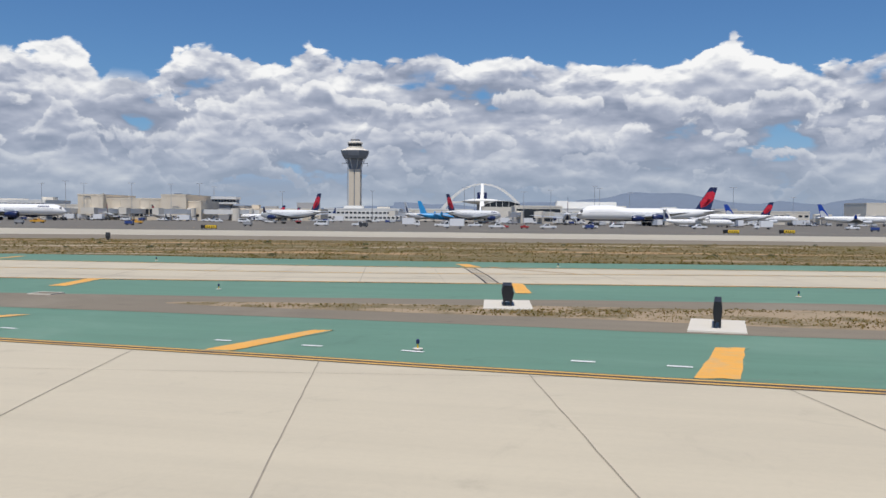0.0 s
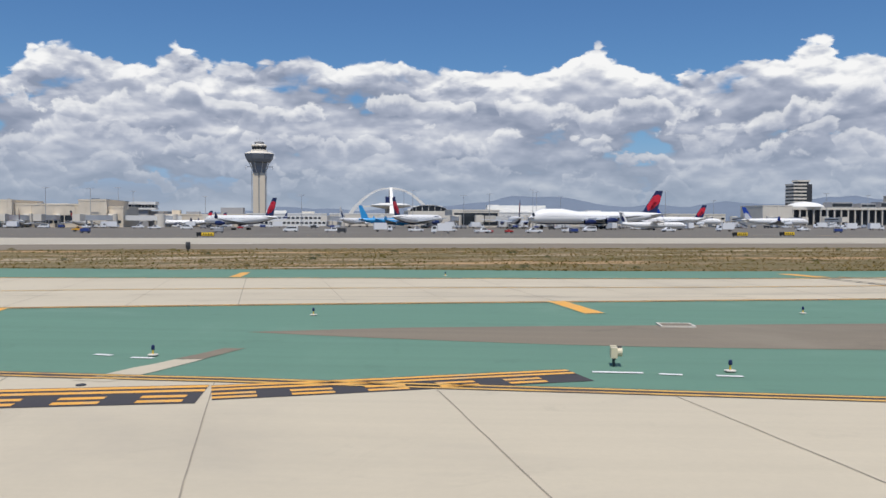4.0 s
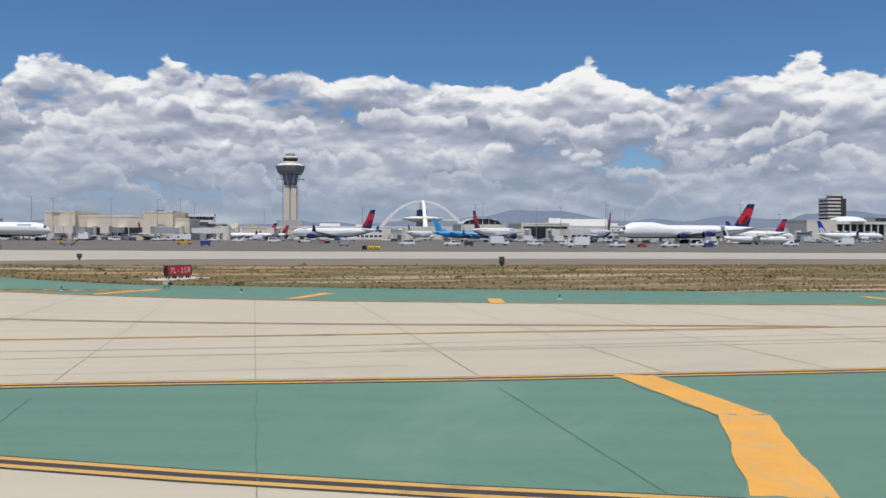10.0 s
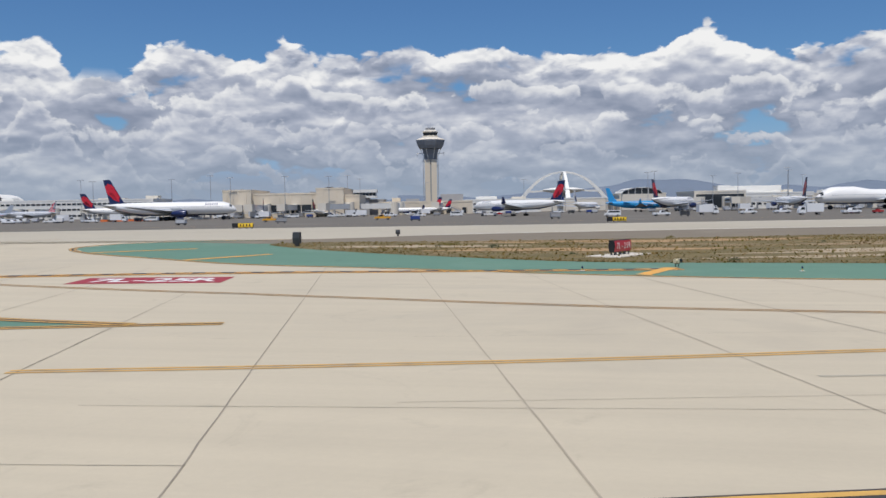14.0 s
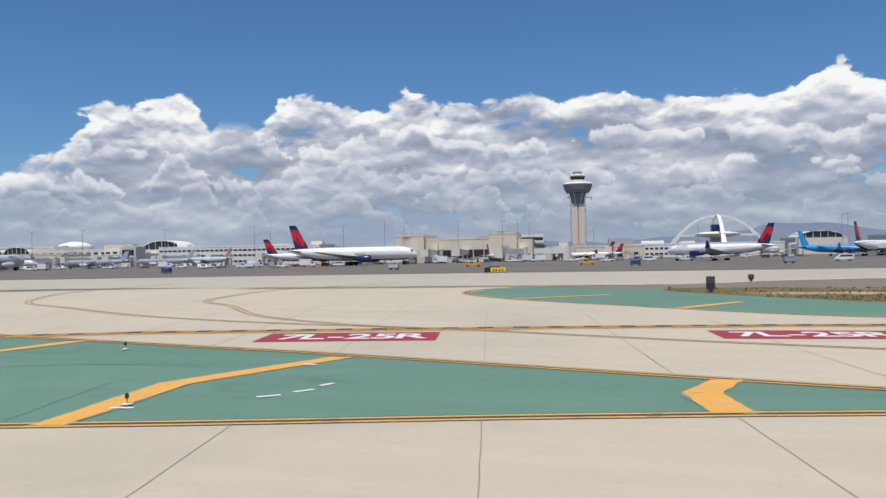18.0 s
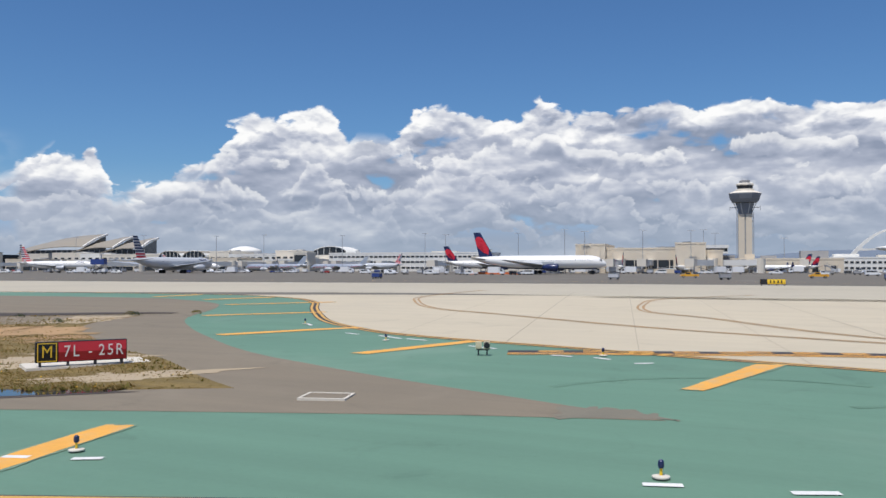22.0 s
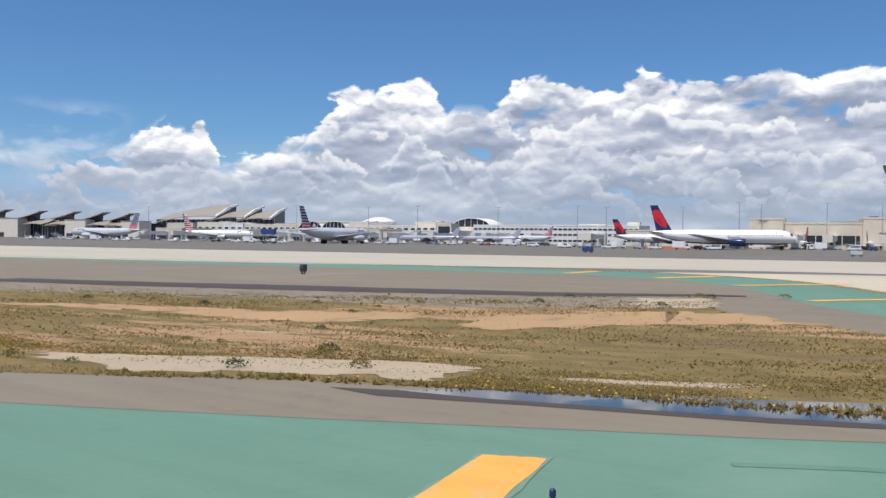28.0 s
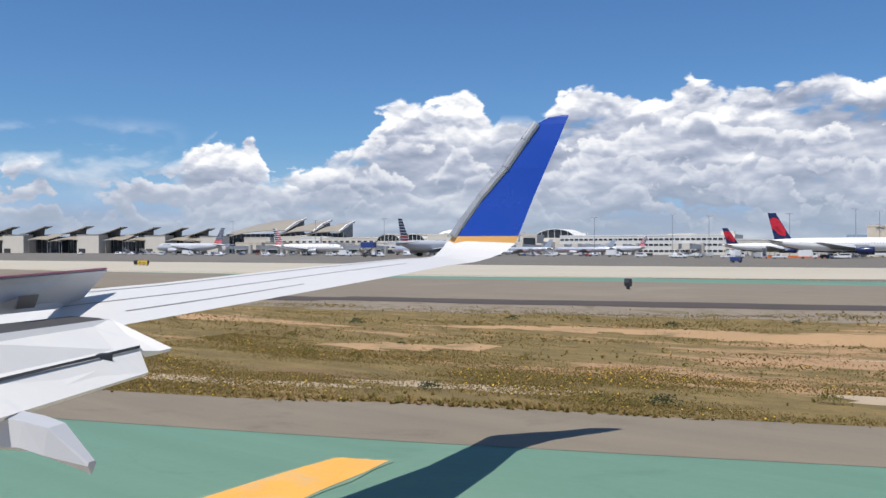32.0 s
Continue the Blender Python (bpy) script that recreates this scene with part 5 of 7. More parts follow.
def building(name, x0, x1, y0, y1, h, mat, label, rows=(), cols=0, win=(2.0, 1.2), parapet=0.6, ribs=0, roof=None, boxes=(), turn=0.0, category="building", side=False, band=None):
    """A block with parapet, roof, ribs and rows of windows on its south front; rows are sill heights."""
    cx, cy = (x0 + x1) / 2, (y0 + y1) / 2
    w, d = x1 - x0, y1 - y0
    ob = empty(name, at(cx, cy, 0, turn), label, category)
    Bag().box(-w / 2, w / 2, -d / 2, d / 2, 0, h).out("wall", mat, ob)
    p = Bag()
    for a in ((-w / 2 - 0.15, w / 2 + 0.15, -d / 2 - 0.15, -d / 2 + 0.35), (-w / 2 - 0.15, w / 2 + 0.15, d / 2 - 0.35, d / 2 + 0.15), (-w / 2 - 0.15, -w / 2 + 0.35, -d / 2 + 0.35, d / 2 - 0.35), (w / 2 - 0.35, w / 2 + 0.15, -d / 2 + 0.35, d / 2 - 0.35)):
        p.box(*a, h - 0.3, h + parapet)
    p.out("parapet", roof or mat, ob)
    for z in rows:
        for i in range(cols):
            o = new("window", window_mesh(*win))
            o.parent = ob
            o.location = (-w / 2 + (i + 0.5) * w / cols, -d / 2 - 0.05, z)
        if side:
            n = max(1, int(d / (w / max(cols, 1))))
            for i in range(n):
                for sx in (-1, 1):
                    o = new("window", window_mesh(*win))
                    o.parent = ob
                    o.matrix_basis = pose(sx * (w / 2 + 0.05), -d / 2 + (i + 0.5) * d / n, z, 0, 0, 90)
    if band:
        Bag().box(-w / 2 + 1, w / 2 - 1, -d / 2 - 0.12, -d / 2 + 0.1, band[0], band[1]).out("glazing_band", glass_dark, ob)
    for i in range(ribs):
        x = -w / 2 + (i + 0.5) * w / ribs
        Bag().box(x - 0.18, x + 0.18, -d / 2 - 0.22, -d / 2 + 0.02, 0, h - 0.2).out("rib", mat, ob)
    for bx, by, bw, bd, bh, bm in boxes:
        Bag().box(bx - bw / 2, bx + bw / 2, by - bd / 2, by + bd / 2, h - 0.2, h + bh).out("roof_unit", bm, ob)
    return ob


# the beige concourse with its blank walls
building("terminal", -226, -211, 491, 540, 14.4, beige, "blank beige terminal end block with flat roof", ribs=3, boxes=((-3, 0, 1.2, 1.2, 1.6, grey_wall),))
building("terminal", -211, -176.6, 495, 540, 12.3, beige, "long blank beige terminal wall with dark loading bay", ribs=6, boxes=((-12, 3, 3, 3, 1.4, grey_wall), (2, -8, 12, 6, 0.9, white_wall), (10, 6, 2, 2, 1.8, grey_wall)), band=(2.2, 6.6))
building("terminal", -176.6, -162, 491, 540, 14.7, beige, "tall beige terminal block with dark rooftop vents", ribs=2, boxes=((-2, -10, 4, 3, 1.3, dark_metal), (4, -12, 3, 2, 0.9, dark_metal)))
building("terminal", -162, -154, 494, 530, 11.0, beige, "narrow beige stair block beside the concourse", rows=(3.0,), cols=2, win=(1.6, 1.6))
building("terminal", -148, -92, 545, 575, 7.2, beige, "low beige connector building with service doors", rows=(2.0,), cols=6, win=(3.0, 3.4), ribs=8, boxes=((16, 8, 14, 10, 4.8, grey_wall), (-8, 4, 8, 6, 2.2, grey_wall), (-18, 2, 5, 5, 3.0, beige)))
building("office_block", -189, -170, 556, 590, 14.0, grey_wall, "grey terminal block behind the concourse", rows=(4, 8), cols=5, win=(2.2, 1.4))
building("office_block", -170, -146, 560, 590, 9.0, grey_wall, "low grey roofline with plant rooms", rows=(4,), cols=6, win=(2.2, 1.4), boxes=((-6, 0, 5, 5, 2.4, grey_wall),))
building("office_block", -181.6, -175.0, 592, 602, 14.8, brick_red, "small rust-red rooftop block")


def ramp_tower(x, y):
    ob = empty("ramp_tower", at(x, y), "white ramp control room with a wide glazed band", "control tower")
    Bag().box(-4, 4, -4, 4, 0, 10.5).out("shaft", grey_wall, ob)
    Bag().box(-8.3, 8.3, -5, 5, 10.5, 11.6).out("floor_slab", white_wall, ob)
    Bag().box(-7.9, 7.9, -4.7, 4.7, 11.6, 13.6).out("glazing_band", glass_dark, ob)
    Bag().box(-8.6, 8.6, -5.4, 5.4, 13.6, 15.4).out("roof", white_wall, ob)
    for k in range(9):
        Bag().box(-8 + 2 * k - 0.1, -8 + 2 * k + 0.1, -4.85, -4.72, 11.6, 13.6).out("mullion", white_wall, ob)


ramp_tower(-158, 560)
building("pier_building", -99, -45, 600, 640, 8.2, white_wall, "low white pier building with red trim", rows=(2.2, 5.6), cols=18, win=(2.0, 1.3), boxes=((-8, 0, 14, 8, 2.6, white_wall), (14, 0, 9, 8, 2.0, pale_wall)))
building("pier_building", -43, 8, 640, 670, 8.6, pale_wall, "pale windowless hangar wall", ribs=6, roof=white_wall)
building("pier_building", 15, 48, 640, 680, 11.0, pale_wall, "pale building under a striped barrel roof", rows=(3.5,), cols=10, win=(2.0, 2.0))


def barrel_roof(x0, x1, y, h, rise, n, label, mats, deep=26.0, base=0.0):
    ob = empty("barrel_roof_hall", at((x0 + x1) / 2, y), label, "building")
    w = (x1 - x0) / 2
    for k in range(n):
        a0, a1 = k / n, (k + 1) / n
        ring = lambda yy, th: [(-w * math.cos(math.pi * a), yy, h + th + rise * math.sin(math.pi * a)) for a in (a0, (a0 + a1) / 2, a1)]  # noqa: E731
        b = Bag()
        lo0, up0, lo1, up1 = ring(0, 0), ring(0, 0.5), ring(deep, 0), ring(deep, 0.5)
        b.loft([lo0 + up0[::-1], lo1 + up1[::-1]])
        b.out("roof_segment", mats[k % len(mats)], ob)
    Bag().box(-w, w, 0.6, deep, base, h).out("wall", pale_wall, ob)
    v = [(-w * math.cos(math.pi * a / 12), 0.8, h + rise * math.sin(math.pi * a / 12)) for a in range(13)]
    mesh_ob("gable_glazing", v, [list(range(13))], glass_dark, ob)
    for k in range(1, 6):
        x = -w + 2 * w * k / 6
        hh = rise * math.sin(math.acos(max(-1, min(1, -x / w))))
        Bag().box(x - 0.15, x + 0.15, 0.5, 0.75, h - 0.1, h + hh).out("mullion", white_wall, ob)
    return ob


barrel_roof(16, 44, 636, 11.0, 4.2, 9, "hall with a barrel roof in grey and white stripes", (white_wall, grey_wall))
barrel_roof(-447, -417, 640, 12.0, 6.2, 6, "hall with a white arched roof and glazed gable", (white_wall,))
building("pier_building", 32, 61, 520, 556, 10.2, pale_wall, "pale gate building with dark glazing", band=(1.2, 8.8))
building("pier_building", 61, 115, 556, 600, 9.2, white_wall, "white gate building with rooftop plant", rows=(3.0, 6.4), cols=14, win=(2.4, 1.3), boxes=((-20, 4, 8, 8, 5.6, white_wall), (0, 8, 34, 12, 5.2, white_wall), (20, 2, 6, 6, 2.4, pale_wall)))
building("pier_building", 115, 240, 590, 630, 8.6, pale_wall, "long low concourse behind the parked airliners", rows=(2.5, 5.8), cols=30, win=(2.6, 1.4), boxes=((-30, 0, 10, 8, 2.8, white_wall), (10, 0, 16, 8, 2.2, grey_wall)))
building("hangar", 366, 396, 775, 820, 18.4, pale_wall, "pale hangar block with ribbed front", ribs=7)


def column_building():
    ob = empty("colonnade_building", at(452, 800), "long terminal with concrete columns, dark glazing and white dome", "building")
    Bag().box(-56, 56, -14, 20, 0, 15.0).out("glazed_core", glass_dark, ob)
    Bag().box(-60, 60, -18, 24, 15.0, 17.2).out("roof_slab", pale_wall, ob)
    for k in range(17):
        Bag().box(-58 + 7.2 * k - 0.6, -58 + 7.2 * k + 0.6, -17.4, -16.2, 0, 15).out("column", pale_wall, ob)
    Bag().lathe([(18, 17.2), (17.6, 18.6), (14.5, 20.6), (9, 22.2), (3, 22.9), (0.2, 23.0)], 24, (-30, -2, 0)).out("dome", white_wall, ob, "smooth white shallow dome", True)
    for x, w, h in ((6, 22, 5.4), (34, 16, 4.4), (52, 10, 6.0)):
        Bag().box(x - w / 2, x + w / 2, -8, 8, 17.2, 17.2 + h).out("roof_unit", grey_wall, ob)
        Bag().box(x - w / 2 + 0.5, x + w / 2 - 0.5, -8.15, -7.9, 18.2, 17.2 + h - 1.2).out("roof_glazing", glass_dark, ob)


column_building()


def old_tower():
    """The former control tower: stacked floors with pale bands."""
    ob = empty("office_tower", at(503, 950), "dark office tower with pale floor bands and rooftop cab", "building")
    Bag().box(4, 11.5, -9, 9, 0, 47).out("service_core", dark_metal, ob)
    for k in range(10):
        z = 6.5 + 4.1 * k
        Bag().box(-11.5, 4, -9, 9, z, z + 2.1).out("window_band", glass_dark, ob)
        Bag().box(-12, 4.4, -9.6, 9.6, z + 2.1, z + 4.1).out("floor_band", pale_wall, ob)
    Bag().box(-11.5, 4, -9, 9, 0, 6.5).out("base", pale_wall, ob)
    Bag().box(-4, 9, -6, 6, 47.4, 50).out("cab_glazing", glass_dark, ob)
    Bag().box(-5, 10, -7, 7, 50, 52).out("cab_roof", pale_wall, ob)


old_tower()
building("hotel_block", 600, 636, 900, 930, 33, beige, "far beige hotel slab with rows of windows", rows=(5, 9, 13, 17, 21, 25, 29), cols=9, win=(2.4, 1.6))
building("hotel_block", 666, 702, 1000, 1030, 36, beige, "far tan hotel slab with many windows", rows=(5, 9, 13, 17, 21, 25, 29), cols=9, win=(2.4, 1.6))
building("hotel_block", 704, 745, 1000, 1030, 44, dark_metal, "far dark hotel slab", rows=(8, 16, 24, 32), cols=8, win=(3.4, 2.0))


def control_tower():
    ob = empty("control_tower", at(-121.5, 950), "tall beige control tower with flared dark glazed cab", "control tower")
    # shaft: two pale panels with a dark slot and truss legs at the sides
    Bag().box(-6.4, -0.7, -5.5, 5.5, 0, 55).out("shaft_panel", beige, ob)
    Bag().box(0.7, 6.4, -5.5, 5.5, 0, 55).out("shaft_panel", beige, ob)
    Bag().box(-0.7, 0.7, -4.6, 5.2, 0, 55).out("shaft_slot", grey_wall, ob)
    for sx in (-1, 1):
        for k in range(14):
            z = 2 + 3.9 * k
            b = Bag().rod((sx * 6.6, -3, z), (sx * 8.0, -3, z), 0.16).rod((sx * 8.0, -3, z), (sx * 6.6, -3, z + 3.9), 0.14)
            b.out("truss_bay", steel, ob)
        Bag().rod((sx * 8.0, -3, 0), (sx * 8.0, -3, 57), 0.22).out("truss_leg", steel, ob)
        for k in range(3):
            z = 47 + 5.0 * k
            Bag().box(sx * 6.5 - 0.5, sx * 6.5 + 0.5, -4, 4, z, z + 1.6).out("bracket", steel, ob)
    # flared neck
    b = Bag()
    oct_ring = lambda r, z, sx=1.0: [(r * math.cos(math.pi / 8 + math.pi / 4 * i) * sx, r * math.sin(math.pi / 8 + math.pi / 4 * i) * 0.9, z) for i in range(8)]  # noqa: E731
    b.loft([oct_ring(7.0, 55), oct_ring(7.6, 60), oct_ring(9.6, 66)])
    b.out("neck", tower_panel, ob)
    for i in range(8):
        a = math.pi / 8 + math.pi / 4 * i
        Bag().rod((6.8 * math.cos(a), 6.2 * math.sin(a), 55.5), (13.5 * math.cos(a), 12 * math.sin(a), 70.5), 0.3).out("strut", white_wall, ob)
    for sx in (-1, 1):
        b = Bag().rod((sx * 6, -2, 61.5), (sx * 14.5, -2, 61.5), 0.35).rod((sx * 14.3, -2, 58.5), (sx * 14.3, -2, 62.6), 0.25)
        b.out("gantry", steel, ob)
    Bag().loft([oct_ring(12.6, 66.5), oct_ring(14.9, 70.0), oct_ring(16.4, 74.6), oct_ring(16.2, 75.6)]).out("gallery_ring", tower_panel, ob)
    Bag().loft([oct_ring(16.6, 75.6), oct_ring(13.0, 77.2), oct_ring(10.0, 78.0)]).out("gallery_roof", pale_wall, ob)
    Bag().loft([oct_ring(9.0, 71.5), oct_ring(9.4, 78.8), oct_ring(9.2, 80.0)]).out("cab_base", pale_wall, ob)
    Bag().loft([oct_ring(7.6, 80.0), oct_ring(8.6, 83.6)]).out("cab_glazing", glass_dark, ob)
    Bag().loft([oct_ring(8.8, 83.6), oct_ring(8.9, 85.0), oct_ring(6.5, 86.0)]).out("cab_roof", pale_wall, ob)
    Bag().loft([oct_ring(5.2, 86.0), oct_ring(5.6, 88.4), oct_ring(3.0, 89.0)]).out("equipment_room", grey_wall, ob)
    for x, h in ((-2.5, 4.0), (0.5, 5.2), (3.0, 3.0)):
        Bag().rod((x, 0, 88.6), (x, 0, 89 + h), 0.10).out("antenna", steel, ob)


control_tower()


def arch_landmark():
    """The restaurant under crossed white parabolic arches."""
    ob = empty("arch_building", at(22.5, 969), "white saucer restaurant under crossed parabolic arches", "landmark")
    for turn in (-2, 88):
        b = Bag()
        c, s = math.cos(radians(turn)), math.sin(radians(turn))
        rings = []
        for k in range(33):
            u = -1 + 2 * k / 32
            rad = 53 * u
            z = 40.0 * (1 - abs(u) ** 2.15)
            w = 1.4 + 1.6 * abs(u) ** 3
            t = 1.0 + 1.5 * abs(u) ** 2
            slope = -40.0 * 2.15 * abs(u) ** 1.15 * (1 if u > 0 else -1) / 53
            ln = math.hypot(1.0, slope)
            nx, nz = -slope / ln, 1.0 / ln
            rings.append([((rad + f * t * nx) * c - g * s * w, (rad + f * t * nx) * s + g * c * w, z + f * t * nz) for g, f in ((-1, -1), (1, -1), (1, 1), (-1, 1))])
        b.loft(rings).out("arch", white_wall, ob, "white plastered parabolic arch")
    for turn in (-2, 88):
        c, s = math.cos(radians(turn)), math.sin(radians(turn))
        for sg in (-1, 1):
            b = Bag()
            rings = []
            for k in range(11):
                u = k / 10
                rad = sg * (14 + 27 * u)
                z = 21.0 - 3.0 * math.sin(math.pi * u * 0.5) + 1.8 * u * u
                rings.append([(rad * c - e * s * (1.2 + u), rad * s + e * c * (1.2 + u), z + f * (0.7 + 0.5 * u)) for e, f in ((-1, -1), (1, -1), (1, 1), (-1, 1))])
            b.loft(rings).out("lower_arm", white_wall, ob)
    Bag().lathe([(9, 17.0), (21, 19.2), (22.5, 20.6), (22.0, 21.4), (12, 23.0), (9, 23.0)], 32).out("saucer", white_wall, ob, "", True)
    Bag().lathe([(18.5, 19.5), (19.0, 21.0)], 32).out("glazing_band", glass_dark, ob)
    Bag().lathe([(6.5, 0), (6.5, 18)], 16).out("core", grey_wall, ob)
    Bag().box(-6, 5, -4, 4, 22.5, 30.5).out("lift_house", navy, ob, "blue-grey lift house on the saucer")


arch_landmark()

# the long white terminal with two rows of windows
building("long_terminal", -414, -300, 600, 640, 12.4, white_wall, "long white terminal with three rows of windows", rows=(2.4, 6.4, 10.0), cols=34, win=(2.6, 1.25), boxes=((-50, 6, 8, 8, 2.6, white_wall), (20, 8, 18, 8, 1.6, pale_wall), (50, 2, 8, 8, 2.8, pale_wall)))
building("long_terminal", -300, -240, 560, 600, 9.0, pale_wall, "pale low concourse behind the wide-body airliner", rows=(3.0, 6.4), cols=20, win=(2.0, 1.2))
for x0, x1, h, y, mt in ((-463, -430, 12.8, 650, white_wall), (-480, -463, 15.2, 645, pale_wall), (-530, -480, 12.6, 660, white_wall), (-548, -530, 15.4, 660, pale_wall), (-654, -594, 13.2, 662, pale_wall), (-675, -654, 13.8, 660, white_wall), (-704, -675, 14.8, 660, pale_wall)):
    building("gate_block", x0, x1, y, y + 40, h, mt, "cream gate building with dark openings and roof plant", rows=(6.2, 10.2), cols=max(3, int((x1 - x0) / 6)), win=(3.6, 1.5),
             boxes=((0, 4, (x1 - x0) * 0.4, 8, 1.6, grey_wall), ((x1 - x0) * 0.3, -6, 4, 4, 1.2, white_wall)))
for k, (x0, x1, h) in enumerate(((-460, -432, 8.4), (-492, -462, 7.2), (-515, -494, 9.4), (-546, -518, 7.6), (-580, -550, 8.8), (-610, -584, 6.8), (-640, -612, 8.2), (-676, -644, 7.4), (-708, -680, 9.0))):
    building("gate_lounge", x0, x1, 612, 650, h, (white_wall, pale_wall, beige)[k % 3], "low cream gate lounge over a dark service bay", band=(0.3, 3.4), rows=(5.4,), cols=6, win=(3.0, 1.3), boxes=((3, 6, 5, 5, 1.8, grey_wall),))
rotunda = tagged(Bag().lathe([(15, 0), (15, 17.2), (14.6, 17.9), (10, 19.9), (5, 21.2), (0.3, 21.6)], 28).out("rotunda", white_wall, None, "", True), "round white rotunda with shallow domed roof", "building")
rotunda.location = (-559, 735, 0)
for x0, x1 in ((-594, -572), (-571, -549)):
    barrel_roof(x0, x1, 656, 10.5, 5.4, 5, "gate hall with a curved metal roof", (white_wall, tan_roof))


def wave_terminal():
    """The terminal with overlapping curved roof shells, each ending in a pale beam that leans forward."""
    ob = empty("wave_terminal", at(0, 915), "large terminal with overlapping tan curved roof shells", "building")
    Bag().box(-1000, -783, 6, 60, 0, 17.5).out("hall", pale_wall, ob)
    Bag().box(-985, -800, 3, 6, 6, 23.5).out("hall_glazing", glass_dark, ob)
    for k in range(24):
        Bag().box(-984 + 8 * k - 0.3, -984 + 8 * k + 0.3, 2.6, 3.0, 6, 23.5).out("mullion", grey_wall, ob)
    shells = ((-985, 19.5, -1010, 29, -886.6, 27.5, -892, 44.5), (-905, 20.5, -912, 27, -843, 26.2, -851, 41.4), (-862, 20.0, -868, 26, -805, 24.9, -816, 39.1))
    for k, (x0, z0, xb, zb, xp, zp, xq, zq) in enumerate(shells):
        rings = []
        for j in range(15):
            u = j / 14
            h = 1 - (1 - u) ** 2.0
            g = math.sin(math.pi * u) * 1.2
            fr, bk = Vector((x0 + (xp - x0) * u, 0, z0 + (zp - z0) * h + g)), Vector((xb + (xq - xb) * u, 52, zb + (zq - zb) * h))
            md = (fr + bk) / 2 + Vector((0, 0, 2.2))
            rings.append([fr, md, bk, bk - Vector((0, 0, 0.9)), md - Vector((0, 0, 0.9)), fr - Vector((0, 0, 0.9))])
        Bag().loft(rings).out("roof_shell", tan_roof, ob, "tan standing-seam roof shell")
        a, b, c = (Vector(p) for p in (rings[-1][0], rings[-1][1], rings[-1][2]))
        beam = [[p + Vector((e, 0, f)) for e, f in ((-1.2, -1.6), (1.0, -1.6), (1.0, 0.6), (-1.2, 0.6))] for p in (a, b, c)]
        Bag().loft(beam).out("edge_beam", white_wall, ob, "pale edge beam")
        mesh_ob("shell_glazing", [(xp - 1, 2, 17), (xq - 1, 50, 17), (xq - 1, 50, zq - 1.5), (xp - 1, 2, zp - 1.5)], [[0, 1, 2, 3]], glass_dark, ob)


wave_terminal()


def shed(x, w, h, block):
    """One gate pavilion: a thin roof that sweeps up to a point over dark glazing, a lower tan roof, and on every second one a pale block."""
    ob = empty("gate_pavilion", at(x, 640), "gate pavilion with upswept roof over dark glazing" + (" and pale wall block" if block else ""), "building", "row of gate pavilions")
    Bag().box(-w * 0.80, w * 0.22, 6, 34, 0, h * 0.62).out("glazing", glass_dark, ob)
    # dark plate painted as the shade of the open bay
    Bag().box(-w * 0.80, w * 0.22, 5.6, 6.0, 0, h * 0.16).out("service_bay", shade_mat, ob)
    for kk in range(7):
        xx = -w * 0.78 + w * 0.155 * kk
        Bag().box(xx - 0.16, xx + 0.16, 5.2, 5.6, 0, h * 0.60).out("mullion", grey_wall, ob)
    rings = []
    for j in range(13):
        u = j / 12
        xx, z = -w * 0.80 + w * 0.80 * u, h * (0.73 + 0.10 * u + 0.17 * u ** 1.7)
        rings.append([(xx, -4, z - 0.5), (xx, -4, z + 0.15), (xx - 1, 7, z + 0.6), (xx - 1, 7, z + 0.1)])
    Bag().loft(rings).out("roof", tan_roof, ob, "upswept thin metal roof")
    mesh_ob("gable_glazing", [(-w * 0.62, 1, h * 0.60), (-w * 0.13, 1, h * 0.60), (-w * 0.015, -2, h * 0.965), (-w * 0.25, -2, h * 0.86), (-w * 0.62, 1, h * 0.76)], [[0, 1, 2, 3, 4]], glass_dark, ob)
    lo = -0.72 if block else -0.36
    for a, b, z0, z1 in ((lo, lo + 0.62, 0.50, 0.70),) + (() if block else ((lo + 0.66, lo + 1.05, 0.44, 0.60),)):
        rings = []
        for j in range(7):
            u = j / 6
            xx, g = w * (a + (b - a) * u), 0.7 * math.sin(math.pi * u)
            rings.append([(xx, -11, h * z0 - 0.5 + g), (xx, -11, h * z0 + g), (xx + w * 0.16, 5, h * z1 + g), (xx + w * 0.16, 5, h * z1 - 0.5 + g)])
        Bag().loft(rings).out("lower_roof", tan_roof, ob, "lower sloping tan roof")
        for xx in (w * a + 1, w * b - 1):
            Bag().box(xx - 0.25, xx + 0.25, -9, -8.5, 0, h * z0 - 0.2).out("post", grey_wall, ob)
    if block:
        Bag().box(-w * 0.12, w * 0.54, -10, 5, 0, h * 0.68).out("wall", pale_wall, ob, "blank cream wall block")
        Bag().box(-w * 0.14, w * 0.56, -10.3, 5.2, h * 0.68, h * 0.70).out("coping", grey_wall, ob)
        # the bay in the block is also a plate of painted shade
        Bag().box(-w * 0.06, w * 0.14, -10.25, -10, 0, h * 0.17).out("service_bay", shade_mat, ob)


for x, w, h, block in ((-1083, 52, 27.4, True), (-1029, 50, 27.2, True), (-978.6, 48, 27.0, False), (-917.8, 46, 26.4, True), (-871.2, 40, 25.0, False), (-827.6, 39, 24.2, True), (-792.3, 34, 23.4, False), (-760.4, 32, 22.4, True)):
    shed(x, w, h, block)
building("gate_block", -441, -430, 598, 612, 13.0, pale_wall, "cream gate block with tall dark glazing", band=(3.0, 11.6))
building("connector_wall", -742, -712, 664, 690, 14.2, pale_wall, "cream connector wall between gate pavilions", ribs=3)


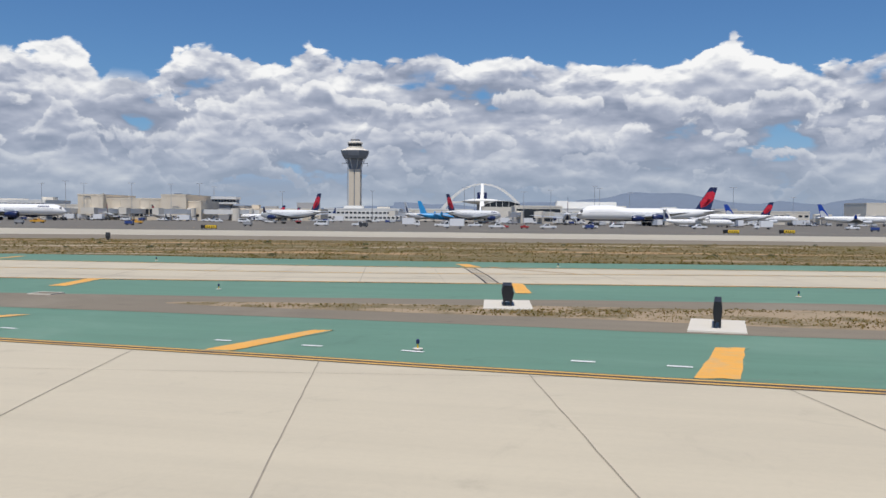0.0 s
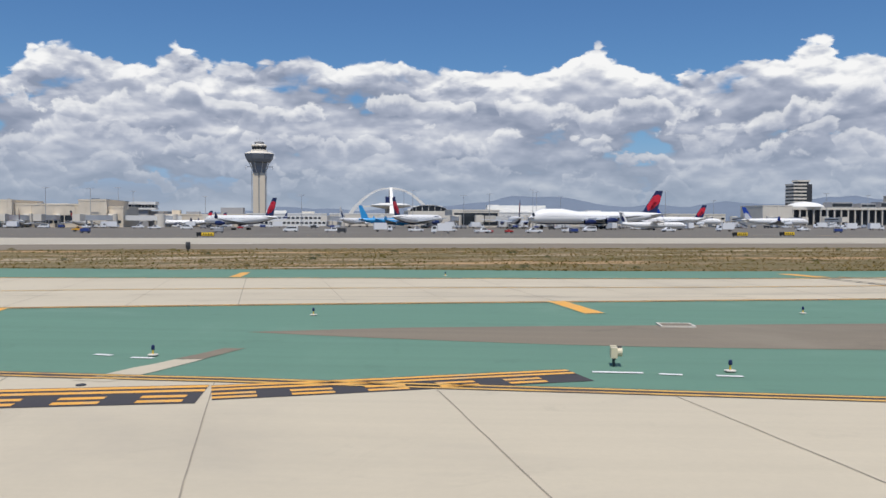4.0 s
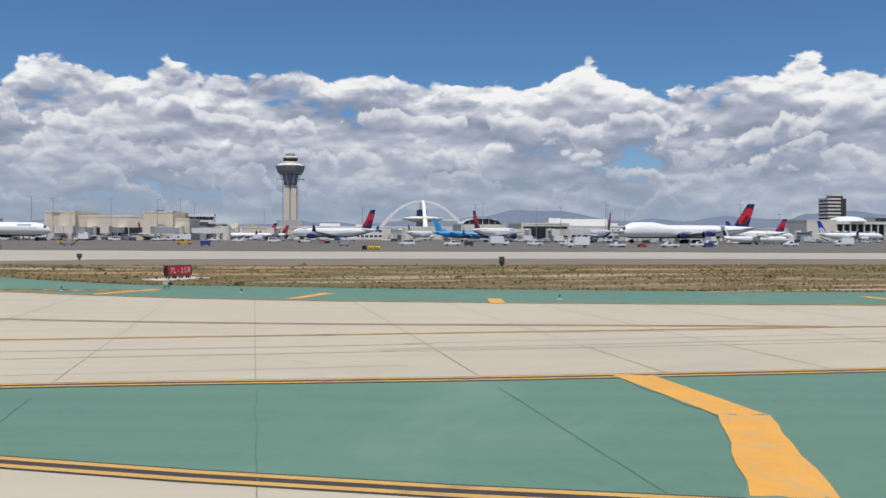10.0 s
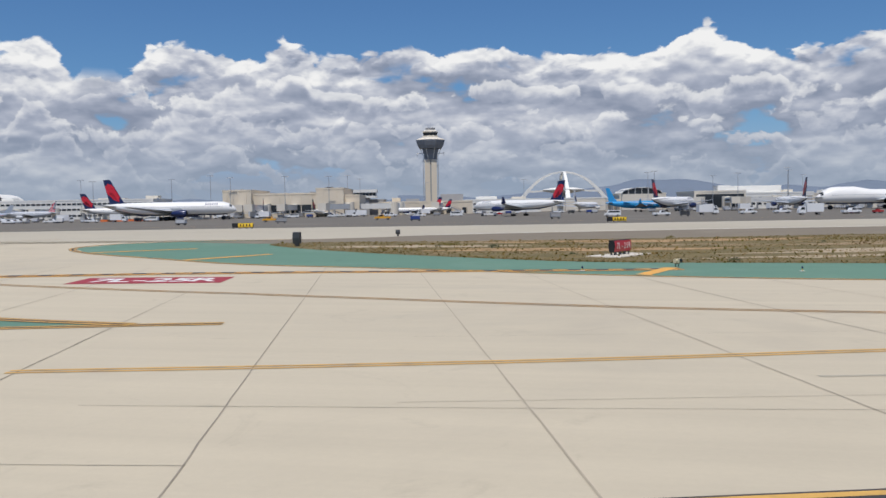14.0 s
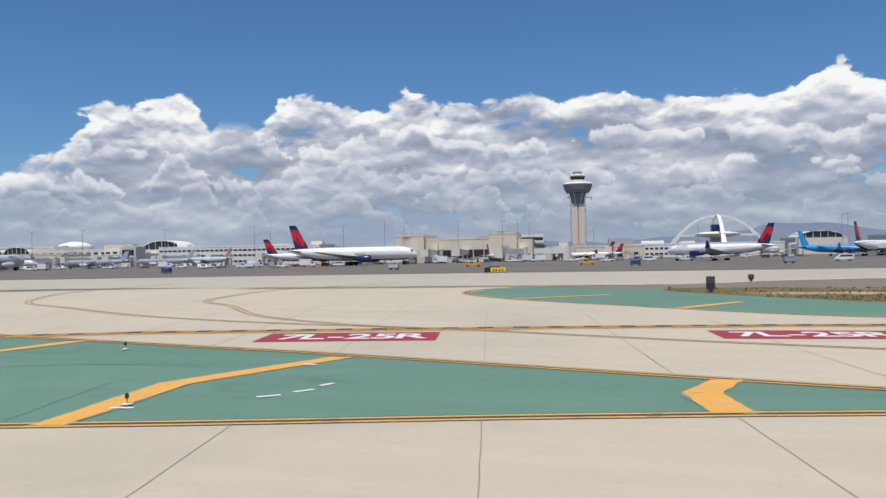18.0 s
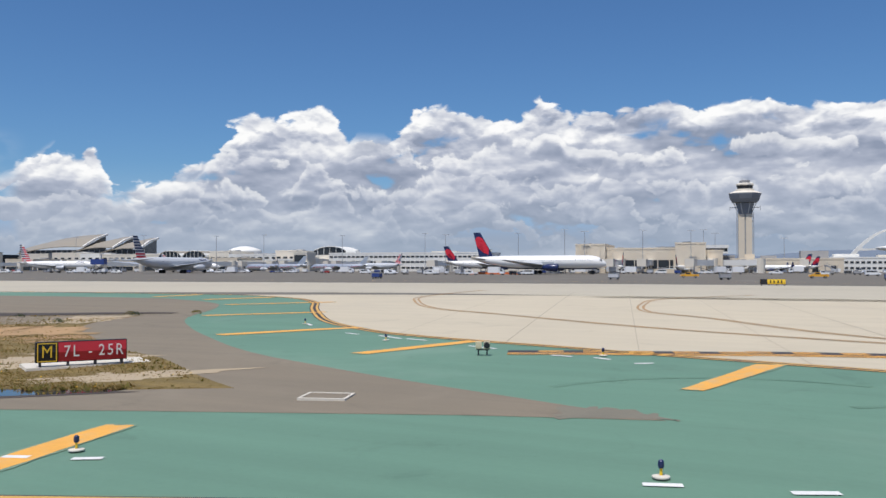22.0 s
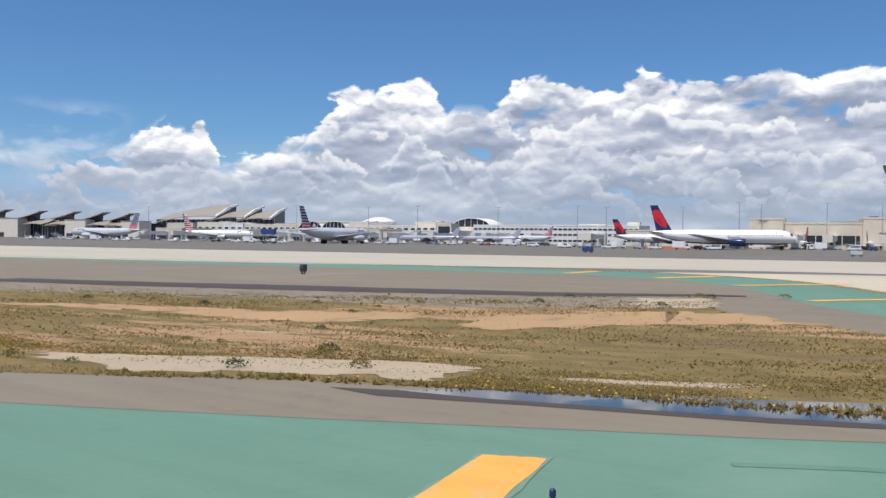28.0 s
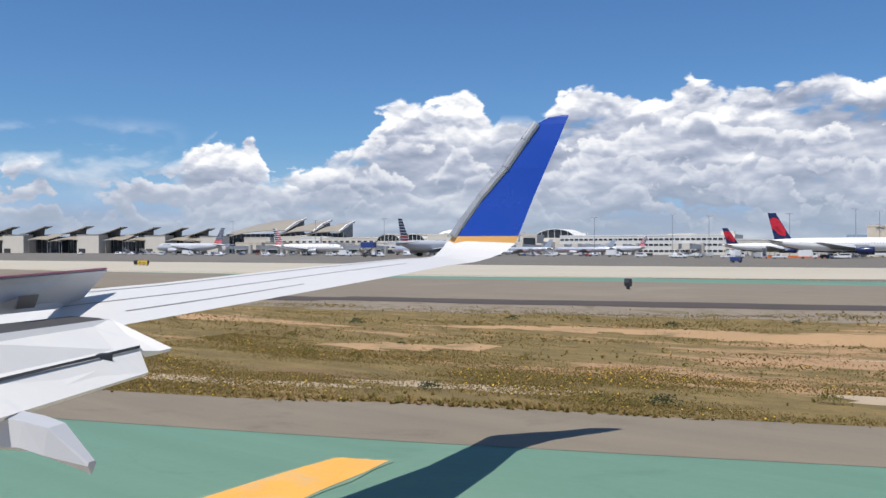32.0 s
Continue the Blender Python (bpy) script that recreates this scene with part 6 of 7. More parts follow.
def catering_truck(x, y, turn):
    ob = empty("catering_truck", at(x, y, 0, turn), "blue high-lift catering truck with raised box", "vehicle")
    Bag().box(-3.6, 3.6, -1.2, 1.2, 0.6, 1.1).out("chassis", dark_metal, ob)
    Bag().box(2.2, 4.0, -1.2, 1.2, 1.1, 2.6).out("cab", truck_white, ob)
    for sy in (-0.9, 0.9):
        Bag().rod((-3.0, sy, 1.1), (2.6, sy, 4.6), 0.14).out("lift_arm", dark_metal, ob)
        Bag().rod((2.0, sy, 1.1), (-3.0, sy, 4.6), 0.14).out("lift_arm", dark_metal, ob)
    Bag().box(-3.8, 3.4, -1.3, 1.3, 4.6, 7.2).out("box_body", truck_blue, ob)
    for ax in (-2.2, 2.6):
        for sy in (-1, 1):
            Bag().rod((ax, sy * 0.95, 0.42), (ax, sy * 1.22, 0.42), 0.42, 0.42, 12).out("wheel", rubber, ob)


catering_truck(-441, 396, 4)


def mast(x, y, h):
    ob = empty("light_mast", at(x, y), "slim steel apron light mast with floodlight bar", "light mast", "apron light masts")
    Bag().rod((0, 0, 0), (0, 0, h), 0.2, 0.11, 8).out("pole", steel, ob)
    Bag().box(-1.9, 1.9, -0.1, 0.1, h, h + 0.2).out("crossbar", steel, ob)
    for k in range(5):
        Bag().box(-1.9 + k * 0.86, -1.55 + k * 0.86, -0.4, -0.05, h - 0.2, h + 0.2).out("floodlight", grey_body, ob)


for x, y, h in ((-230.8, 486, 22.3), (-220.9, 488, 21.2), (-192, 486, 21.4), (-169, 486, 21.0), (-163, 520, 22.6), (-157, 530, 21), (1, 500, 20.8), (7, 510, 21.8), (36, 500, 18.6), (78.4, 505, 22.4), (83, 515, 21.4), (53, 510, 20), (158.8, 500, 22),
                (217, 560, 18), (274.6, 520, 21.8), (330, 560, 22), (410, 640, 24), (-262, 520, 22), (-300, 505, 21), (-360, 500, 21), (-410, 500, 22), (-448, 510, 22), (-500, 510, 23), (-560, 520, 23), (-640, 530, 24), (-330, 560, 24), (-120, 560, 19), (-60, 560, 20), (110, 560, 20)):
    mast(x, y, h)


# ---- apron equipment ----
def tyre_pair(ob, x, w, r=0.36):
    for sy in (-1, 1):
        t = Bag().rod((x, sy * (w / 2 - 0.22), r), (x, sy * w / 2, r), r, r, 12).out("wheel", rubber, ob)
        Bag().rod((x, sy * (w / 2 - 0.02), r), (x, sy * (w / 2 + 0.02), r), r * 0.55, r * 0.5, 10).out("hub", steel, t)


def vehicle(x, y, turn, kind, mat, label):
    """Pickup, van, truck or tug, with wheels, glazing and lamps."""
    ob = empty({"pickup": "pickup_truck", "van": "van", "truck": "box_truck", "tug": "baggage_tug"}[kind], at(x, y, 0, turn), label, "vehicle", "apron vehicles")
    w = {"pickup": 1.95, "van": 2.0, "truck": 2.4, "tug": 1.5}[kind]
    if kind == "pickup":
        side = [(-2.8, 0.5), (-2.8, 1.15), (-0.6, 1.15), (-0.35, 1.85), (0.9, 1.85), (1.5, 1.2), (2.7, 1.05), (2.8, 0.55)]
        glass = [(-0.30, 1.22), (-0.15, 1.72), (0.85, 1.72), (1.30, 1.22)]
        axles = (-1.8, 1.85)
    elif kind == "van":
        side = [(-2.6, 0.45), (-2.6, 1.9), (-2.4, 2.1), (1.2, 2.1), (1.9, 1.3), (2.6, 1.1), (2.65, 0.5)]
        glass = [(-2.2, 1.35), (-2.2, 1.9), (1.05, 1.9), (1.6, 1.35)]
        axles = (-1.7, 1.75)
    elif kind == "truck":
        side = [(1.4, 0.6), (1.4, 2.5), (2.6, 2.5), (3.2, 1.5), (3.3, 0.6)]
        glass = [(1.7, 1.55), (1.7, 2.3), (2.5, 2.3), (2.9, 1.55)]
        axles = (-2.2, 2.3)
    else:
        side = [(-1.4, 0.4), (-1.4, 1.0), (-0.3, 1.0), (-0.3, 1.3), (0.2, 1.3), (0.3, 0.95), (1.4, 0.9), (1.45, 0.4)]
        glass = None
        axles = (-0.9, 0.95)
    Bag().prism(side, -w / 2, w / 2).out("body", mat, ob)
    if glass:
        for sy in (-1, 1):
            Bag().prism(glass, sy * w / 2 - 0.012, sy * w / 2 + 0.012).out("side_window", glass_dark, ob)
    if kind == "truck":
        Bag().box(-3.6, 1.2, -1.25, 1.25, 0.9, 3.4).out("cargo_box", mat, ob)
    for a in axles:
        tyre_pair(ob, a, w, 0.38 if kind != "tug" else 0.3)
    for sy in (-1, 1):
        Bag().box(side[-1][0] - 0.05, side[-1][0] + 0.02, sy * w * 0.36 - 0.15, sy * w * 0.36 + 0.15, 0.75, 0.92).out("headlight", white_wall, ob)
    return ob


rng = random.Random(8)
KINDS = (("pickup", truck_white, "white pickup truck on the apron"), ("van", truck_white, "white passenger van on the apron"), ("pickup", truck_white, "white service pickup near the gates"), ("truck", truck_white, "white box truck on the apron"),
         ("tug", truck_red, "red baggage tug on the apron"), ("tug", truck_blue, "dark blue baggage tug on the apron"))
for x, y, k in ((-38.9, 318, 0), (-54, 322, 1), (47, 312, 0), (-20, 330, 3), (-8, 326, 0), (5, 330, 2), (15, 300, 4), (22, 300, 4), (-3, 290, 3), (12, 296, 0), (30, 296, 2), (60, 330, 1), (92, 330, 0), (120, 340, 3), (160, 350, 0), (200, 380, 3), (214, 380, 3),
                (250, 400, 1), (-90, 395, 0), (-104, 400, 1), (-120, 410, 0), (-134, 440, 2), (-150, 450, 3), (-163, 455, 0), (-182, 452, 1), (-196, 448, 3), (-212, 445, 5), (-222, 470, 3), (-234, 405, 1), (-246, 400, 3), (-256, 396, 0), (-276, 402, 2),
                (-300, 420, 0), (-318, 432, 1), (-336, 452, 3), (-352, 462, 4), (-372, 462, 0), (-396, 440, 3), (-410, 452, 1), (-448, 418, 2), (-470, 420, 3), (-486, 430, 0), (-512, 420, 0), (-530, 430, 1), (-560, 425, 1), (-574, 432, 0), (-598, 440, 3),
                (-630, 450, 1), (-662, 455, 0), (-690, 470, 1), (-740, 480, 2), (-70, 470, 3), (-50, 480, 0), (-84, 430, 4), (36, 450, 3), (72, 470, 5), (240, 470, 3), (280, 480, 0), (320, 500, 3)):
    kd, mt, lb = KINDS[k]
    vehicle(x, y, rng.choice((0, 180)) + rng.uniform(-8, 8), kd, mt, lb)
vehicle(-168, 330, 180, "pickup", truck_yellow, "yellow airfield pickup truck with light bar")
vehicle(-130.5, 334, 180, "pickup", truck_yellow, "yellow airfield utility pickup")


def jet_bridge(x, y, turn, ln=26):
    ob = empty("jet_bridge", at(x, y, 0, turn), "pale covered passenger boarding bridge on steel legs", "jet bridge", "boarding bridges")
    Bag().box(-ln / 2, ln / 2, -1.5, 1.5, 3.8, 6.6).out("tunnel", white_wall, ob)
    Bag().box(-ln / 2, ln / 2, -1.56, -1.48, 4.9, 5.7).out("tunnel_glazing", glass_dark, ob)
    Bag().box(ln / 2 - 1, ln / 2 + 3.5, -2.2, 2.2, 3.4, 7.0).out("cab", pale_wall, ob)
    Bag().lathe([(2.6, 0), (2.6, 7.4)], 14, (-ln / 2 - 1.5, 0, 0)).out("rotunda", pale_wall, ob)
    for dx in (ln * 0.22,):
        b = Bag().box(dx - 0.3, dx + 0.3, -1.9, -1.4, 0, 3.8).box(dx - 0.3, dx + 0.3, 1.4, 1.9, 0, 3.8).box(dx - 0.9, dx + 0.9, -1.9, 1.9, 0.0, 0.8)
        b.out("leg_frame", steel, ob)


for x, y, t in ((-150, 500, 200), (-164, 478, 250), (-205, 480, 265), (-236, 476, 300), (-128, 548, 200), (30, 505, 250), (62, 500, 215), (88, 470, 200), (108, 480, 230), (150, 560, 260), (190, 560, 265), (236, 560, 260), (280, 570, 270), (-40, 560, 250), (-10, 540, 265),
                (-380, 560, 250), (-420, 560, 265), (-470, 545, 255), (-500, 560, 265), (-540, 540, 250), (-590, 560, 265), (-640, 575, 255), (-330, 590, 265)):
    jet_bridge(x, y, t)


def cart(x, y, mat, label="grey baggage cart with mesh sides"):
    ob = empty("baggage_cart", at(x, y, 0, rng.uniform(-20, 20)), label, "cart", "baggage carts")
    Bag().box(-1.5, 1.5, -0.8, 0.8, 0.45, 0.62).out("deck", dark_metal, ob)
    Bag().box(-1.45, 1.45, -0.75, 0.75, 0.62, 1.6).out("load", mat, ob)
    Bag().box(-1.5, 1.5, -0.8, 0.8, 1.85, 1.95).out("canopy", steel, ob)
    for sx in (-1, 1):
        for sy in (-1, 1):
            Bag().rod((sx * 1.45, sy * 0.75, 0.6), (sx * 1.45, sy * 0.75, 1.86), 0.05, 0.05, 5).out("post", steel, ob)
    tyre_pair(ob, -1.0, 1.5, 0.25)
    tyre_pair(ob, 1.0, 1.5, 0.25)


for k in range(34):
    cart(rng.uniform(-330, 150), rng.choice((300, 440, 446, 452, 470)) + rng.uniform(-6, 6), rng.choice((grey_wall, truck_blue, grey_body, dark_metal)))
for k in range(10):
    o = Bag().box(-1.2, 1.2, -0.6, 0.6, 0, 0.95, 0.06).out("barrier_block", orange_mat, None)
    o.matrix_world = at(-264 + 2.5 * k, 428, 0, rng.uniform(-6, 6))
    tagged(o, "orange plastic barrier block on the apron", "barrier", "row of orange barriers")


def belt_loader(x, y, turn):
    ob = empty("belt_loader", at(x, y, 0, turn), "white belt loader with raised conveyor", "vehicle", "belt loaders")
    Bag().box(-2.2, 2.2, -0.9, 0.9, 0.45, 1.0, 0.05).out("chassis", truck_white, ob)
    Bag().box(0.9, 2.0, -0.9, 0.1, 1.0, 1.7).out("cab", truck_white, ob)
    Bag().prism([(-3.4, 1.0), (-3.4, 1.25), (3.4, 3.1), (3.4, 2.85)], -0.5, 0.6).out("conveyor", dark_metal, ob)
    tyre_pair(ob, -1.5, 1.8, 0.3)
    tyre_pair(ob, 1.5, 1.8, 0.3)


def stair_truck(x, y, turn):
    ob = empty("stair_truck", at(x, y, 0, turn), "pale mobile stair truck on the apron", "vehicle", "stair trucks")
    Bag().box(-2.8, 2.8, -1.0, 1.0, 0.5, 1.1).out("chassis", truck_white, ob)
    Bag().box(1.8, 3.0, -1.0, 1.0, 1.1, 2.2).out("cab", truck_white, ob)
    Bag().prism([(2.4, 1.1), (-3.4, 4.2), (-4.4, 4.2), (-4.4, 3.9), (1.6, 0.9)], -0.7, 0.7).out("flight", steel, ob)
    for sy in (-0.75, 0.75):
        Bag().rod((2.4, sy, 2.0), (-3.4, sy, 5.1), 0.05, 0.05, 5).out("handrail", steel, ob)
        Bag().rod((-3.9, sy, 4.2), (-3.9, sy, 0.7), 0.08, 0.08, 5).out("prop", steel, ob)
    tyre_pair(ob, -1.8, 2.0, 0.38)
    tyre_pair(ob, 1.9, 2.0, 0.38)


def dolly(x, y, turn, mat):
    ob = empty("container_dolly", at(x, y, 0, turn), "silver air cargo container on a low dolly", "cart", "container dollies")
    Bag().box(-1.3, 1.3, -0.9, 0.9, 0.4, 0.55).out("deck", dark_metal, ob)
    Bag().prism([(-1.0, 0.55), (-1.45, 1.0), (-1.45, 2.15), (1.2, 2.15), (1.2, 0.55)], -0.85, 0.85).out("container", mat, ob)
    tyre_pair(ob, -0.9, 1.7, 0.22)
    tyre_pair(ob, 0.9, 1.7, 0.22)


rq = random.Random(77)
ROWS = ((-240, -140, 466, 482), (-130, -70, 500, 520), (10, 110, 455, 490), (120, 330, 470, 500), (-420, -300, 470, 500), (-560, -430, 470, 500), (-700, -560, 480, 520), (-300, -235, 402, 412), (60, 140, 395, 408))
for x0, x1, y0, y1 in ROWS:
    n = int((x1 - x0) / 7)
    for k in range(n):
        x, y, t = rq.uniform(x0, x1), rq.uniform(y0, y1), rq.choice((0, 180, 90, 30, -30)) + rq.uniform(-10, 10)
        q = rq.random()
        if q < 0.16:
            belt_loader(x, y, t)
        elif q < 0.26:
            stair_truck(x, y, t)
        elif q < 0.5:
            dolly(x, y, t, rq.choice((steel, grey_body, silver_body, white_body)))
        elif q < 0.72:
            cart(x, y, rq.choice((grey_wall, truck_blue, grey_body, dark_metal)))
        else:
            kd, mt, lb = KINDS[rq.choice((0, 1, 2, 3, 3, 4, 5))]
            vehicle(x, y, t, kd, mt, lb)
for x, y, t in ((-230, 484, 255), (-216, 486, 280), (-190, 486, 262), (-140, 520, 240), (-112, 536, 262), (45, 498, 262), (76, 520, 236), (96, 530, 262), (130, 545, 250), (170, 545, 268), (212, 550, 255), (258, 552, 262), (305, 560, 268),
                (-446, 590, 262), (-468, 592, 250), (-488, 594, 268), (-520, 592, 255), (-556, 590, 262), (-574, 590, 250), (-606, 592, 268), (-625, 592, 258), (-655, 592, 262), (-690, 594, 255), (-362, 580, 262), (-398, 582, 250), (-315, 545, 262), (-285, 540, 255)):
    jet_bridge(x, y, t, 20)

# ---- airfield signs and lights ----
def sign_body(ob, ln, h, face, back, legs=4):
    """A barrel-shaped sign box, long along y, with the face towards +x."""
    prof = [(-0.22, 0.25), (-0.30, 0.25 + h * 0.5), (-0.22, 0.25 + h), (0.22, 0.25 + h), (0.30, 0.25 + h * 0.5), (0.22, 0.25)]
    Bag().prism(prof, -ln / 2, ln / 2).out("housing", back, ob)
    v = [(0.235, -ln / 2 + 0.04, 0.29), (0.235, ln / 2 - 0.04, 0.29), (0.315, ln / 2 - 0.04, 0.25 + h * 0.5), (0.315, -ln / 2 + 0.04, 0.25 + h * 0.5), (0.235, ln / 2 - 0.04, 0.21 + h), (0.235, -ln / 2 + 0.04, 0.21 + h)]
    if face:
        mesh_ob("face", v, [[0, 1, 2, 3], [3, 2, 4, 5]], face, ob)
    for k in range(legs):
        y = -ln / 2 + 0.25 + (ln - 0.5) * k / (legs - 1)
        for x in (-0.16, 0.16):
            Bag().box(x - 0.05, x + 0.05, y - 0.06, y + 0.06, 0, 0.27).out("leg", dark_metal, ob)


def slab(x, y, turn, w, d, label="pale concrete pad under an airfield sign"):
    o = Bag().box(-w / 2, w / 2, -d / 2, d / 2, -0.02, 0.085, 0.01).out("concrete_pad", concrete_pad, None)
    o.matrix_world = at(x, y, 0, turn)
    return tagged(o, label, "pad")


concrete_pad = material("pad_concrete", (0.62, 0.57, 0.48), 0.85, scale=0.7, vary=0.08, bump=0.2)


def airfield_sign(x, y, turn, ln, h, face, label, pad=None, back=None):
    ob = empty("airfield_sign", at(x, y, 0.085 if pad else 0.03, turn), label, "sign", "airfield signs")
    sign_body(ob, ln, h, face, back or black_paint)
    if pad:
        slab(x, y, turn, *pad)
    return ob


# the mandatory sign with the taxiway letter
msign = airfield_sign(-188.4, 83.95, -44, 4.75, 1.16, sign_red, "red and black airfield sign with taxiway letter and runway numbers")
msign.matrix_world = at(-188.4, 83.95, 0.085, -44) @ Matrix.Diagonal((0.7, 0.705, 0.69, 1.0))
slab(-188.8, 84.7, -40, 2.0, 4.7)
v = [(0.245, -2.36, 0.27), (0.245, -1.22, 0.27), (0.328, -1.22, 0.83), (0.328, -2.36, 0.83), (0.245, -1.22, 1.40), (0.245, -2.36, 1.40)]
mesh_ob("location_panel", v, [[0, 1, 2, 3], [3, 2, 4, 5]], black_paint, msign)
for a, b in (((-2.26, 0.33), (-1.32, 0.33)), ((-2.26, 1.33), (-1.32, 1.33)), ((-2.26, 0.33), (-2.26, 1.33)), ((-1.32, 0.33), (-1.32, 1.33))):
    Bag().box(0.30, 0.336, min(a[0], b[0]) - 0.025, max(a[0], b[0]) + 0.025, min(a[1], b[1]) - 0.025, max(a[1], b[1]) + 0.025).out("panel_border", sign_yellow, msign)
for ch, yy in (("M", -1.79),):
    letters("letter", ch, 0.95, pose(0.345, yy, 0.83, 90, 0, 90) @ Matrix.Diagonal((0.8, 1, 1, 1)), sign_yellow, msign)
for ch, yy in (("7", -0.78), ("L", -0.32), ("-", 0.42), ("2", 1.02), ("5", 1.48), ("R", 1.96)):
    letters("letter", ch, 0.92, pose(0.345, yy, 0.83, 90, 0, 90) @ Matrix.Diagonal((0.78, 1, 1, 1)), white_wall, msign)

for x, y, turn, ln, h, pad in ((2.3, 41.95, -2, 2.0, 0.76, (2.4, 4.2)), (10.3, 33.7, -17, 2.2, 0.8, (2.2, 4.0))):
    bs = airfield_sign(x, y, turn + 180, ln, h, None, "black back of an airfield sign on a concrete pad", pad=pad)
    if x > 5:
        bs.matrix_world = bs.matrix_world @ Matrix.Diagonal((0.6, 1.0, 1.0, 1.0))
rs = airfield_sign(-95.1, 114.8, -40, 2.9, 1.0, sign_red, "red airfield sign with runway numbers on a concrete pad", pad=(3.0, 6.0))
for ch, yy in (("7", -1.02), ("L", -0.66), ("-", -0.22), ("2", 0.22), ("5", 0.62), ("R", 1.04)):
    letters("letter", ch, 0.72, pose(0.345, yy, 0.75, 90, 0, 90) @ Matrix.Diagonal((0.8, 1, 1, 1)), white_wall, rs)
for x, y, turn, ln, h in ((-58.8, 138.4, 90, 0.6, 1.0), (-125.1, 131.6, 75, 0.75, 1.2), (-245.0, 123.4, 75, 0.5, 0.7), (-116.0, 157.7, 90, 0.6, 0.6)):
    airfield_sign(x, y, turn + 180, ln, h, None, "dark grey back of an airfield sign standing in the grass", back=dark_metal)


def guidance_sign(x, y, turn=-90):
    ob = empty("guidance_sign", at(x, y, 0.03, turn), "long yellow and black taxiway guidance sign", "sign", "airfield signs")
    sign_body(ob, 4.4, 0.95, sign_yellow, black_paint)
    Bag().box(0.22, 0.34, -2.15, -0.95, 0.28, 1.17).out("black_panel", black_paint, ob)
    for yy in (-0.4, 0.2, 0.9, 1.5):
        Bag().box(0.30, 0.336, yy - 0.12, yy + 0.12, 0.5, 0.98).out("character_bar", black_paint, ob)


for x, y in ((-152.1, 222.2), (-70.8, 234.0), (92.5, 242.5), (74.2, 234.7), (-379.5, 194.6)):
    guidance_sign(x, y)


def edge_light(x, y):
    ob = empty("taxiway_light", at(x, y, 0.04), "small taxiway edge light on a round base plate", "light", "taxiway edge lights")
    Bag().lathe([(0.17, 0), (0.17, 0.025), (0.10, 0.04)], 12).out("base_plate", concrete_pad, ob)
    Bag().rod((0, 0, 0.03), (0, 0, 0.17), 0.03, 0.025).out("stem", sign_yellow, ob)
    Bag().lathe([(0.045, 0.17), (0.06, 0.21), (0.055, 0.30), (0.02, 0.33)], 10).out("lens", navy, ob, "dark blue lens")


for x, y in ((-1.4, 26.8), (-25.9, 34.3), (-55.75, 44.7), (-42.9, 38.9), (-150.8, 73.6), (-177.8, 71.2), (-165.6, 72.1), (-202.9, 65.5), (-232.4, 59.1), (26, 20.4), (-58.2, 49.7), (-38.2, 50.4), (-14.6, 49.9), (18.9, 47.3), (-191.1, 68.4), (-100.9, 98.9), (-87.4, 96.9), (-65.7, 86.2), (-28.6, 77.9), (8.5, 74.4), (-179.7, 95), (-188.3, 103.6), (-168.7, 91), (-157.9, 86.5)):
    edge_light(x, y)


def guard_light(x, y, turn):
    ob = empty("guard_light", at(x, y, 0.02, turn), "pair of hooded runway guard lights on short legs", "light", "runway guard lights")
    Bag().box(-0.26, 0.26, -0.05, 0.05, 0.20, 0.25).out("crossbar", dark_metal, ob)
    for sx in (-1, 1):
        Bag().rod((sx * 0.18, 0, 0), (sx * 0.18, 0, 0.22), 0.03).out("leg", dark_metal, ob)
        Bag().box(sx * 0.17 - 0.13, sx * 0.17 + 0.13, -0.10, 0.10, 0.25, 0.56, 0.04).out("lamp_body", guard_cream, ob)
        Bag().rod((sx * 0.17, -0.24, 0.42), (sx * 0.17, -0.09, 0.42), 0.13, 0.12, 12).out("hood", black_paint if sx > 0 else guard_cream, ob)
        Bag().rod((sx * 0.17, -0.13, 0.42), (sx * 0.17, -0.11, 0.42), 0.10, 0.10, 12).out("lens", gold, ob)


guard_cream = material("cream_enamel", (0.62, 0.54, 0.36), 0.5, scale=2.0, vary=0.1)
guard_light(-28.9, 35.7, 75)
guard_light(-93.8, 102.2, 40)
guard_light(-173.6, 90.3, 15)

for x, y in ((-56.7, 34.9), (-53.5, 34.5), (-47.8, 34.2), (-43.7, 34.1), (-63.6, 35.1), (-132.1, 64.0), (-124.9, 63.0)):
    ob = tagged(Bag().lathe([(0.13, 0.01), (0.13, 0.035), (0.09, 0.045), (0.08, 0.03)], 16).out("inset_light", dark_metal, None), "flush steel light set in the concrete", "light", "inset lights")
    ob.location = (x, y, lie(x, y))


def hatch(x, y, turn):
    ob = empty("service_hatch", at(x, y, 0, turn) @ Matrix.Diagonal((0.72, 0.8, 1.0, 1.0)), "grey service hatch with a pale concrete frame", "hatch", "service hatches")
    for a in ((-1.0, 1.0, -0.75, -0.63), (-1.0, 1.0, 0.63, 0.75), (-1.0, -0.88, -0.63, 0.63), (0.88, 1.0, -0.63, 0.63)):
        Bag().box(*a, 0.0, 0.075).out("frame_bar", concrete_pad, ob)
    Bag().box(-0.88, 0.88, -0.63, 0.63, 0.0, 0.055).out("cover", shoulder, ob)


hatch(-175.5, 79.0, 8)
hatch(-22.9, 45.5, -10)

